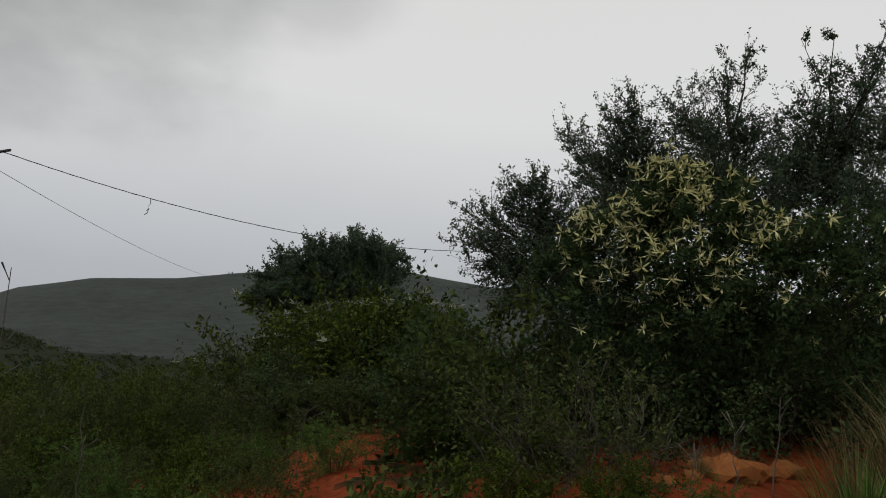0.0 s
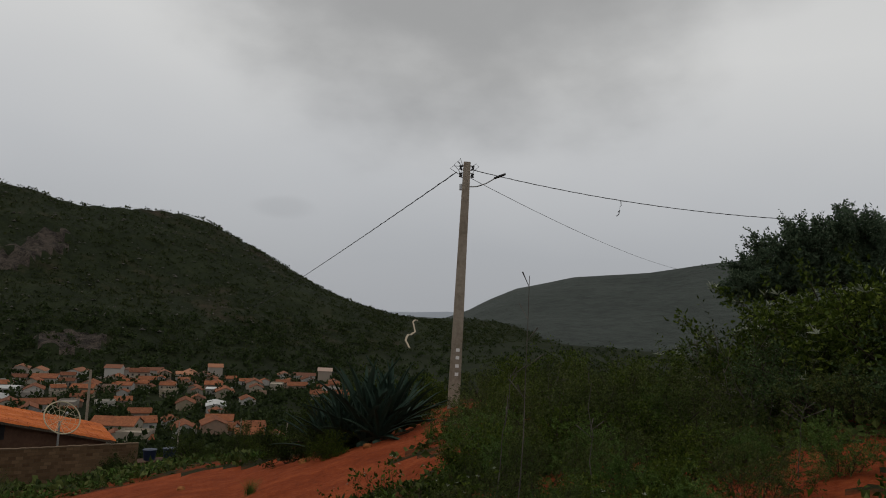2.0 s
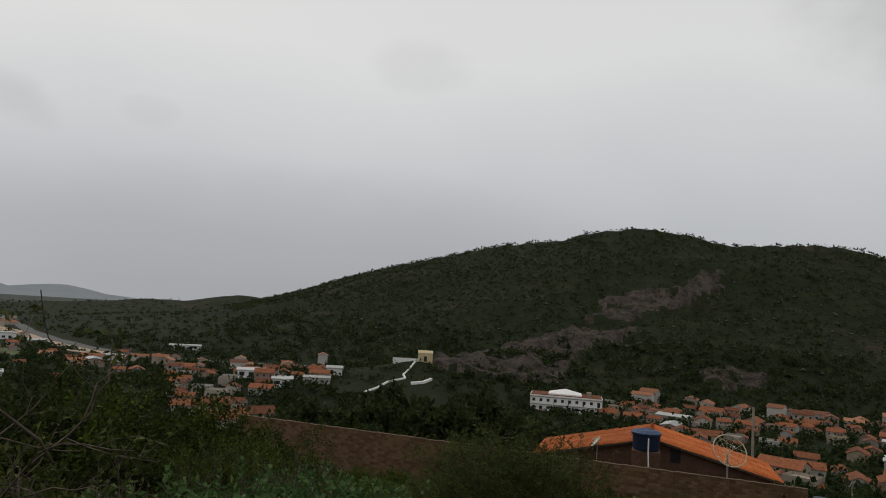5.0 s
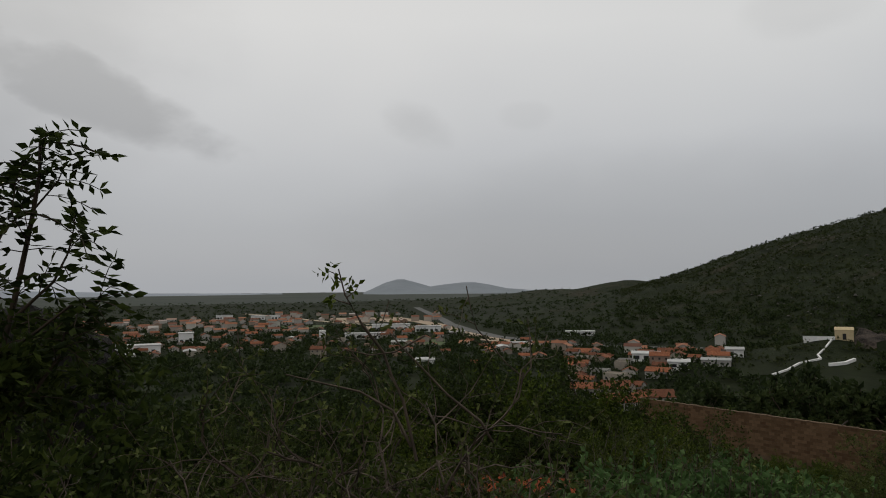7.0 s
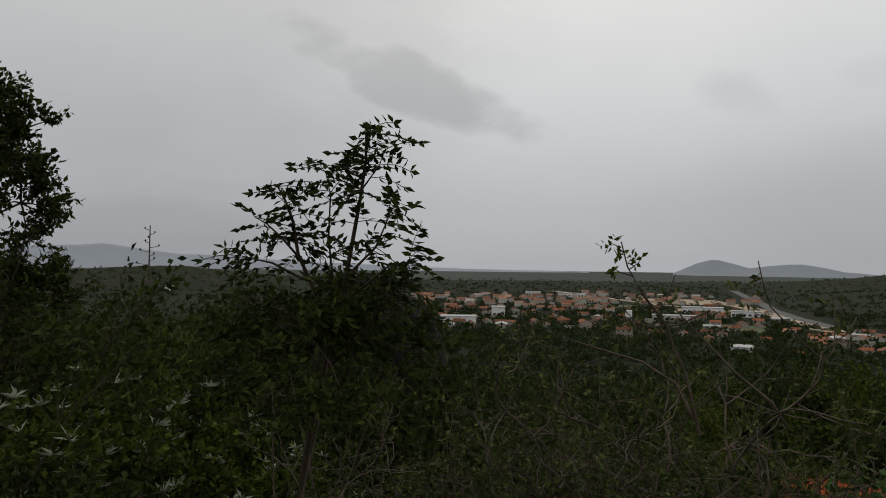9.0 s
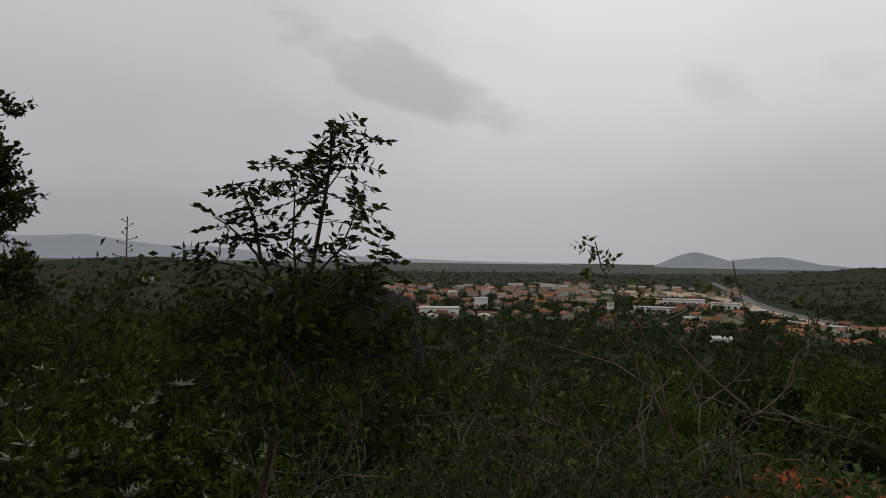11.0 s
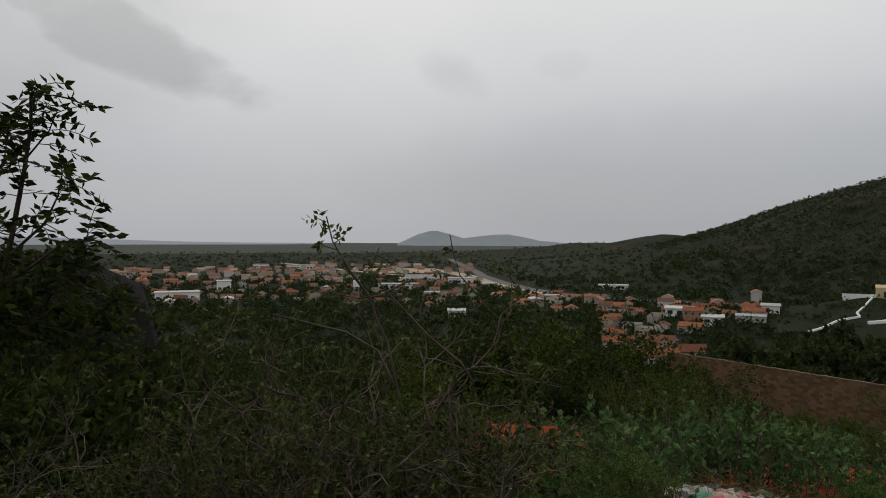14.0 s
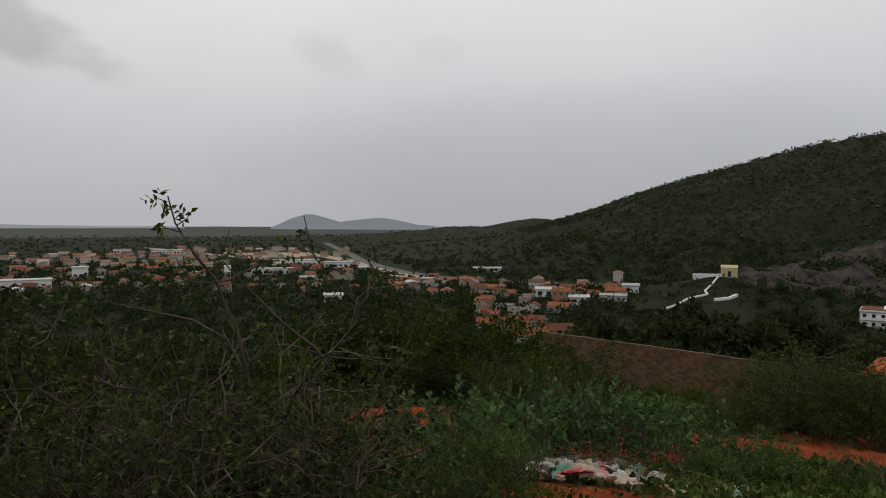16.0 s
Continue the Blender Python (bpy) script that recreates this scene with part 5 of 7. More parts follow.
def plant(name, seed, label, category, bark, leaf, stems, length, radius, cfg, per, size, width, kind="simple", droop=0.0, pairs=6, group="", lean=0.5, base=0.12, flowers=0, flower_mat=None, flower_size=0.1, curl=0.15, top_flowers=False, fluff=0.0):
    """One plant at the origin: an empty with its stems, its foliage and its flowers."""
    rng = np.random.default_rng(seed)
    e = thing(name, (0, 0, 0), label, category, group)
    segs, twigs = [], []
    for k in range(stems):
        a = 2 * np.pi * (k + rng.uniform(-0.3, 0.3)) / stems
        tilt = lean * rng.uniform(0.4, 1.2)
        d = np.array((np.cos(a) * tilt, np.sin(a) * tilt, 1.0))
        grow(rng, np.array((np.cos(a) * base, np.sin(a) * base, -0.25)), d / np.linalg.norm(d), length * rng.uniform(0.8, 1.15), radius, 0, cfg, segs, twigs)
    ob = new("branchwork", tube_mesh("branchwork", segs, bark, 3 if len(segs) > 150 else 5))
    ob.parent = e
    if per:
        P, D, L, W = leaves_on(rng, twigs, per, size, width, kind, droop, pairs, fluff)
        ob = new("foliage", leaf_mesh("foliage", P, D, L, W, [leaf], None, seed, curl))
        ob.parent = e
    if flowers:
        tips = np.array([t[-1] for t in twigs])
        if top_flowers:
            tips = tips[tips[:, 2] > np.quantile(tips[:, 2], 0.35)]
        pick = tips[rng.choice(len(tips), min(flowers, len(tips)), replace=False)]
        n = 9
        P = np.repeat(pick, n, 0)
        D = rng.normal(size=(len(P), 3))
        D[:, 2] = np.abs(D[:, 2]) * 0.6 + 0.1
        L = flower_size * rng.uniform(0.7, 1.2, len(P))
        ob = new("blossom", leaf_mesh("blossom", P, D, L, L * 0.2, [flower_mat], None, seed + 1, 0.1))
        ob.parent = e
        tagged(ob, "spiky pale blossom clusters")
    return e


def stand(p, az, r, turn=0.0, scale=1.0, sink=0.05):
    """Sets a plant on the ground."""
    p.matrix_world = Matrix.Translation(on_ground(az, r, -sink)) @ pose(0, 0, 0, 0, 0, turn) @ Matrix.Scale(scale, 4)
    return p


def again(p, az, r, turn=0.0, scale=1.0, sink=0.05):
    c = copy_thing(p, Matrix.Identity(4))
    c.matrix_basis = Matrix.Translation(on_ground(az, r, -sink)) @ pose(0, 0, 0, 0, 0, turn) @ Matrix.Scale(scale, 4)
    return c


TREE = dict(kids=(6, 5, 4), spread=0.62, shrink=0.62, wander=0.14, lift=(0.0, 0.01, 0.0, 0.03), taper=0.44)
BUSH = dict(kids=(5, 5), spread=0.6, shrink=0.62, wander=0.16, lift=(0.02, 0.0, -0.02), taper=0.42)
THORN = dict(kids=(7, 6, 3), spread=0.9, shrink=0.56, wander=0.28, lift=(0.05, 0.0, 0.0, 0.05), taper=0.55, steps=(8, 7, 5, 3))
WEED = dict(kids=(4,), spread=0.5, shrink=0.55, wander=0.12, lift=(0.05, 0.05), steps=(4, 2))



def crown_plant(name, seed, label, category, bark, leaf, root, lobes, twigs, per, size, width, kind="simple", pairs=4, reach=0.55, up=0.35, limb=0.05, fluff=0.02, droop=0.0, group="", flowers=0, flower_mat=None, flower_size=0.1, low=-90.0):
    """A plant whose crown is made of lobes (bearing, height angle, distance, radius) filled with sprays of twigs, on limbs from one root."""
    rng = np.random.default_rng(seed)
    at = on_ground(*root)
    e = thing(name, at, label, category, group)
    segs, sprays, high, made = [], [], [], []
    for az, el, r, rad in lobes:
        c = np.array(polar(az, r, EYE + r * math.tan(radians(el))) - at)
        mid = c * np.array((0.35, 0.35, 0.5)) + rng.normal(size=3) * max(rad * 0.2, 0.06 * np.linalg.norm(c))
        thick = limb * rng.uniform(0.6, 1.0)
        prev = [q for q in made if np.linalg.norm(q - c) < rad * 4]
        made.append(c)
        if len(made) % 4 != 1 and prev:
            q = min(prev, key=lambda w: np.linalg.norm(w - c))
            segs.append((np.array([q, (q + c) / 2 + rng.normal(size=3) * rad * 0.15, c]), [thick * 0.32, thick * 0.28, thick * 0.25]))
        else:
            segs.append((np.array([(0, 0, -0.2), mid * 0.5 + rng.normal(size=3) * rad * 0.08, mid, (mid + c) / 2 + rng.normal(size=3) * rad * 0.12, c]), [thick, thick * 0.8, thick * 0.6, thick * 0.42, thick * 0.25]))
        hubs = []
        for _ in range(max(4, twigs // 9)):
            d = rng.normal(size=3)
            d /= np.linalg.norm(d)
            h = c + d * rad * rng.uniform(0.3, 0.7)
            segs.append((np.array([c, (c + h) / 2 + rng.normal(size=3) * rad * 0.08, h]), [thick * 0.25, thick * 0.17, thick * 0.11]))
            hubs.append(h)
        for _ in range(twigs):
            h = hubs[rng.integers(len(hubs))]
            d = (h - c) / np.linalg.norm(h - c) * 0.9 + rng.normal(size=3) * 0.75 + np.array((0, 0, up))
            d /= np.linalg.norm(d)
            b = h + rng.normal(size=3) * rad * 0.1
            n = rad * reach * rng.uniform(0.6, 1.3)
            t = np.array([b, b + d * n * 0.5 + rng.normal(size=3) * n * 0.06, b + d * n + np.array((0, 0, up * 0.25 * n))])
            segs.append((t, [thick * 0.09, thick * 0.07, thick * 0.04]))
            sprays.append(t)
            high.append(el)
    new("branchwork", tube_mesh("branchwork", segs, bark, 3)).parent = e
    P, D, L, W = leaves_on(rng, sprays, per, size, width, kind, droop, pairs, fluff)
    new("foliage", leaf_mesh("foliage", P, D, L, W, [leaf], None, seed)).parent = e
    if flowers:
        tips = np.array([t[-1] for t, el in zip(sprays, high) if el > low])
        pick = tips[rng.choice(len(tips), min(flowers, len(tips)), replace=False)]
        P = np.repeat(pick, 9, 0)
        D = rng.normal(size=(len(P), 3)) + np.array(-at.xy.to_3d().normalized()) * 0.5
        L = flower_size * rng.uniform(0.7, 1.2, len(P))
        ob = new("blossom", leaf_mesh("blossom", P, D, L, L * 0.2, [flower_mat], None, seed + 1, 0.1))
        ob.parent = e
        tagged(ob, "spiky pale blossom clusters")
    return e


# --- the thorn trees and the flowering bush on the bank
def spray_tree(name, seed, label, category, bark, leaf, root, forks, tips, shoots, reach, per, size, width, limb=0.07, group="", flat=0.7):
    """A thorn tree: limbs from its forks out to the tips of the crown, with feathery shoots all along their outer part."""
    rng = np.random.default_rng(seed)
    at = on_ground(*root)
    e = thing(name, at, label, category, group)
    place = lambda az, el, r: np.array(polar(az, r, EYE + r * math.tan(radians(el))) - at)
    hubs = [place(*f) for f in forks]
    segs, sprays = [], []
    for h in hubs:
        segs.append((np.array([(0, 0, -0.2), h * np.array((0.2, 0.2, 0.35)), h * np.array((0.6, 0.6, 0.7)), h]), [limb, limb * 0.85, limb * 0.7, limb * 0.55]))
    for az, el, r, w in tips:
        c = place(az, el, r + rng.uniform(-0.06, 0.06) * r)
        h = min(hubs, key=lambda q: np.linalg.norm(q - c))
        c = h + (c - h) * 0.93
        d = c - h
        n = np.linalg.norm(d)
        knots = np.array([h, h + d * 0.3 + rng.normal(size=3) * n * 0.05, h + d * 0.65 + np.array((0, 0, 0.05 * n)) + rng.normal(size=3) * n * 0.04, c])
        segs.append((knots, [limb * 0.42, limb * 0.3, limb * 0.18, limb * 0.05]))
        for k in range(int(shoots * w * w)):
            u = rng.uniform(0.15, 1.0) ** 0.8 * 3
            i = min(int(u), 2)
            b = knots[i] + (knots[i + 1] - knots[i]) * (u - i)
            q = d / n * rng.uniform(0.35, 1.0) + rng.normal(size=3) * np.array((0.6, 0.6, 0.6 * flat)) + np.array((0, 0, 0.16))
            q /= np.linalg.norm(q)
            m = reach * w * (1.2 - 0.22 * u) * rng.uniform(0.5, 1.2)
            t = np.array([b, b + q * m * 0.5 + rng.normal(size=3) * m * 0.05, b + q * m + np.array((0, 0, 0.08 * m))])
            segs.append((t, [limb * 0.09, limb * 0.06, limb * 0.03]))
            sprays.append(t)
            for _ in range(4):
                v = rng.uniform(0.2, 1.0)
                b2 = t[0] + (t[2] - t[0]) * v
                q2 = q + rng.normal(size=3) * np.array((0.65, 0.65, 0.65 * flat))
                q2 /= np.linalg.norm(q2)
                m2 = m * 0.42 * rng.uniform(0.6, 1.2)
                t2 = np.array([b2, b2 + q2 * m2 * 0.5, b2 + q2 * m2 + np.array((0, 0, 0.06 * m2))])
                segs.append((t2, [limb * 0.035, limb * 0.03, limb * 0.02]))
                sprays.append(t2)
    new("branchwork", tube_mesh("branchwork", segs, bark, 3)).parent = e
    P, D, L, W = leaves_on(rng, sprays, per, size, width, "simple", 0.0, 4, size * 0.35)
    new("foliage", leaf_mesh("foliage", P, D, L, W, [leaf], None, seed)).parent = e
    return e


spray_tree("acacia_tree", 3, "spreading thorn tree with fine feathery foliage on the bank", "tree", TWIG, LEAF_ACACIA, (-13, 11.0), [(-13.5, 12, 11), (-6, 10, 10.8), (-20, 13, 11), (-1, 7, 10.6), (-26, 12, 11)], [
    (8.2, 9.0, 10, 0.8), (6.8, 11.0, 10, 0.8), (4.3, 13.2, 10.2, 0.9), (2.2, 13.9, 10.4, 0.9), (-0.9, 17.1, 10.4, 0.9), (-3.8, 19.3, 10.5, 0.9), (-6.0, 20.8, 10.5, 0.8), (-9.2, 20.0, 10.8, 1.0), (-12.8, 22.3, 11, 0.8), (-14.2, 24.6, 11, 0.55), (-17.9, 24.4, 11, 0.5), (-20.3, 24.7, 11, 0.55), (-23.2, 22.5, 11, 0.8), (-22.5, 20.5, 11, 0.8),
    (5.5, 8.0, 10, 1.0), (1.1, 10.2, 10.2, 1.1), (-3.2, 15.0, 10.5, 1.1), (-7.0, 17.6, 10.6, 1.2), (-10.5, 17.5, 11, 1.2), (-14.6, 17.2, 11, 1.0), (-19, 18, 11, 1.0), (-26, 19, 11, 1.0), (-30, 18, 11, 1.0), (-27, 21, 11, 0.9), (-24, 15, 11, 1.2), (-18, 14.5, 11, 1.1), (-4, 11.5, 10.2, 1.2), (0.5, 7.0, 10, 1.2), (4.0, 6.0, 10, 1.1), (-12, 14, 10.8, 1.2), (-21, 16.5, 11.4, 1.1), (-8, 14, 10.8, 1.2), (2.5, 4.0, 9.8, 1.1)], 40, 0.95, 13, 0.05, 0.026, 0.075, "thorn trees")
crown_plant("bush", 4, "dense dark undergrowth below the thorn tree", "bush", TWIG, LEAF_ACACIA, (-14, 10.6), [
    (-6.0, 8.0, 10.5, 1.0), (-12.5, 9.5, 11, 1.1), (-19, 10.5, 11, 1.2), (-26, 9, 11, 1.2), (0.0, 4.5, 10.2, 0.9), (-22, 6, 10.5, 1.2), (-16, 6, 10.5, 1.2), (-28, 5, 10.5, 1.2), (-9, 5, 10.4, 1.0), (-32, 10, 11, 1.4), (-18, 13.0, 10.8, 0.8), (-22.5, 13.5, 10.8, 0.9), (-15, 12.5, 10.8, 0.7), (-27, 14, 10.8, 1.0), (-20, 11, 10, 0.9), (-3, 7.5, 10, 0.8), (-9, 10.5, 10.4, 0.9)], 110, 26, 0.06, 0.036, reach=0.62, limb=0.05, fluff=0.03, group="dark bushes")
spray_tree("acacia_tree", 8, "umbrella-shaped thorn tree with dense dark foliage", "tree", TWIG, LEAF_ACACIA, (18.0, 23.8), [(18.5, 2.5, 23.5), (15.5, 3.0, 23.6), (21, 2.2, 23.4)], [
    (24.2, 2.6, 23, 0.9), (23.6, 4.4, 23, 0.9), (21.8, 5.7, 23, 0.9), (19.7, 7.2, 23.3, 0.9), (17.0, 8.3, 23.5, 0.9), (15.2, 8.2, 23.5, 0.9), (13.0, 7.2, 23.5, 0.9), (12.2, 5.9, 23.5, 0.8), (18.2, 6.6, 22.6, 1.2), (16.0, 6.6, 22.8, 1.2), (20.4, 5.2, 22.6, 1.2), (14.2, 5.4, 22.8, 1.1), (22.2, 3.2, 22.6, 1.2), (17.4, 4.4, 22.2, 1.3), (19.8, 3.4, 22.3, 1.3), (15.0, 3.8, 22.4, 1.2), (18.6, 5.0, 24.5, 1.2), (15.6, 5.4, 24.6, 1.2)], 46, 1.15, 15, 0.10, 0.055, 0.10, "thorn trees", 0.55)
crown_plant("flowering_bush", 11, "tall bush covered in spiky cream blossoms", "bush", TWIG, LEAF_BANK, (-9, 8.3), [
    (-9.0, 12.4, 7.8, 0.42), (-6.2, 11.2, 7.8, 0.42), (-12.4, 11.4, 7.8, 0.45), (-3.5, 9.0, 7.9, 0.42), (-10.0, 8.8, 7.6, 0.5), (-14.5, 8.5, 7.7, 0.45), (-6.5, 7.0, 7.7, 0.5), (-1.0, 6.8, 8.0, 0.38), (-12.5, 5.2, 7.6, 0.5)], 78, 19, 0.07, 0.037, reach=0.6, limb=0.03, fluff=0.02, flowers=330, flower_mat=FLOWER, flower_size=0.108, low=6.9, group="flowering bushes")
crown_plant("flowering_bush", 12, "dark bush with scattered spiky cream blossoms", "bush", TWIG, LEAF_BANK, (-17, 8.2), [
    (-18.0, 9.0, 7.8, 0.5), (-21.5, 9.0, 7.8, 0.5), (-16.5, 5.0, 7.6, 0.55), (-21.0, 5.0, 7.6, 0.55), (-25.5, 8.0, 7.8, 0.6), (-26, 3.5, 7.6, 0.6), (-9.0, 3.6, 7.8, 0.5), (-4.5, 3.0, 8, 0.5), (-13.5, 2.0, 7.8, 0.5)], 62, 18, 0.07, 0.036, reach=0.6, limb=0.03, fluff=0.025, flowers=60, flower_mat=FLOWER, flower_size=0.10, group="flowering bushes")

bush_dark = plant("bush", 21, "dense dark green bush on red earth", "bush", TWIG, LEAF_DARK, 9, 1.0, 0.02, BUSH, 26, 0.075, 0.042, lean=0.8, group="dark bushes", fluff=0.05)
bush_bank = plant("bush", 20, "dense green bush at the edge of the bank", "bush", TWIG, LEAF_BANK, 9, 1.0, 0.02, BUSH, 24, 0.062, 0.034, lean=0.8, group="dark bushes", fluff=0.05)
bush_mid = plant("bush", 22, "leafy green bush among weeds", "bush", TWIG, LEAF_MID, 9, 0.95, 0.018, BUSH, 24, 0.075, 0.04, lean=0.85, group="green bushes", fluff=0.05)
bush_fine = plant("bush", 23, "airy bush with feathery green leaves", "bush", TWIG, LEAF_OLIVE, 8, 1.05, 0.014, BUSH, 5, 0.042, 0.018, "feather", 0.1, 5, lean=0.75, group="feathery bushes", fluff=0.05)
bush_dry = plant("bush", 24, "half-bare bush with thin grey stems", "bush", BARK_GREY, LEAF_OLIVE, 9, 1.1, 0.012, BUSH, 9, 0.055, 0.03, lean=0.8, group="half-bare bushes", fluff=0.02)
bush_pale = plant("bush", 25, "green bush dotted with small pale blossoms", "bush", TWIG, LEAF_MID, 9, 1.05, 0.018, BUSH, 24, 0.075, 0.04, lean=0.8, flowers=80, flower_mat=FLOWER_PALE, flower_size=0.1, group="pale-blossomed bushes", fluff=0.05)
bush_fresh = plant("bush", 29, "low bush with fresh green feathered leaves", "bush", TWIG, LEAF_FRESH, 8, 0.95, 0.014, BUSH, 5, 0.05, 0.017, "feather", 0.25, 6, lean=0.8, group="fresh green bushes", fluff=0.04)
weed_a = plant("weed", 26, "low leafy green weed", "weed", LEAF_OLIVE, LEAF_FRESH, 9, 0.42, 0.006, WEED, 9, 0.06, 0.034, lean=0.8, group="low weeds", base=0.08, fluff=0.03)
weed_b = plant("weed", 27, "low dark weed with small leaves", "weed", LEAF_OLIVE, LEAF_MID, 11, 0.5, 0.006, WEED, 9, 0.055, 0.03, lean=0.9, group="low weeds", base=0.1, fluff=0.03)
weed_c = plant("weed", 28, "weed with tiny pale blossoms", "weed", LEAF_OLIVE, LEAF_MID, 9, 0.5, 0.006, WEED, 9, 0.055, 0.03, lean=0.8, flowers=12, flower_mat=FLOWER_PALE, flower_size=0.022, group="low weeds", base=0.1, fluff=0.03)

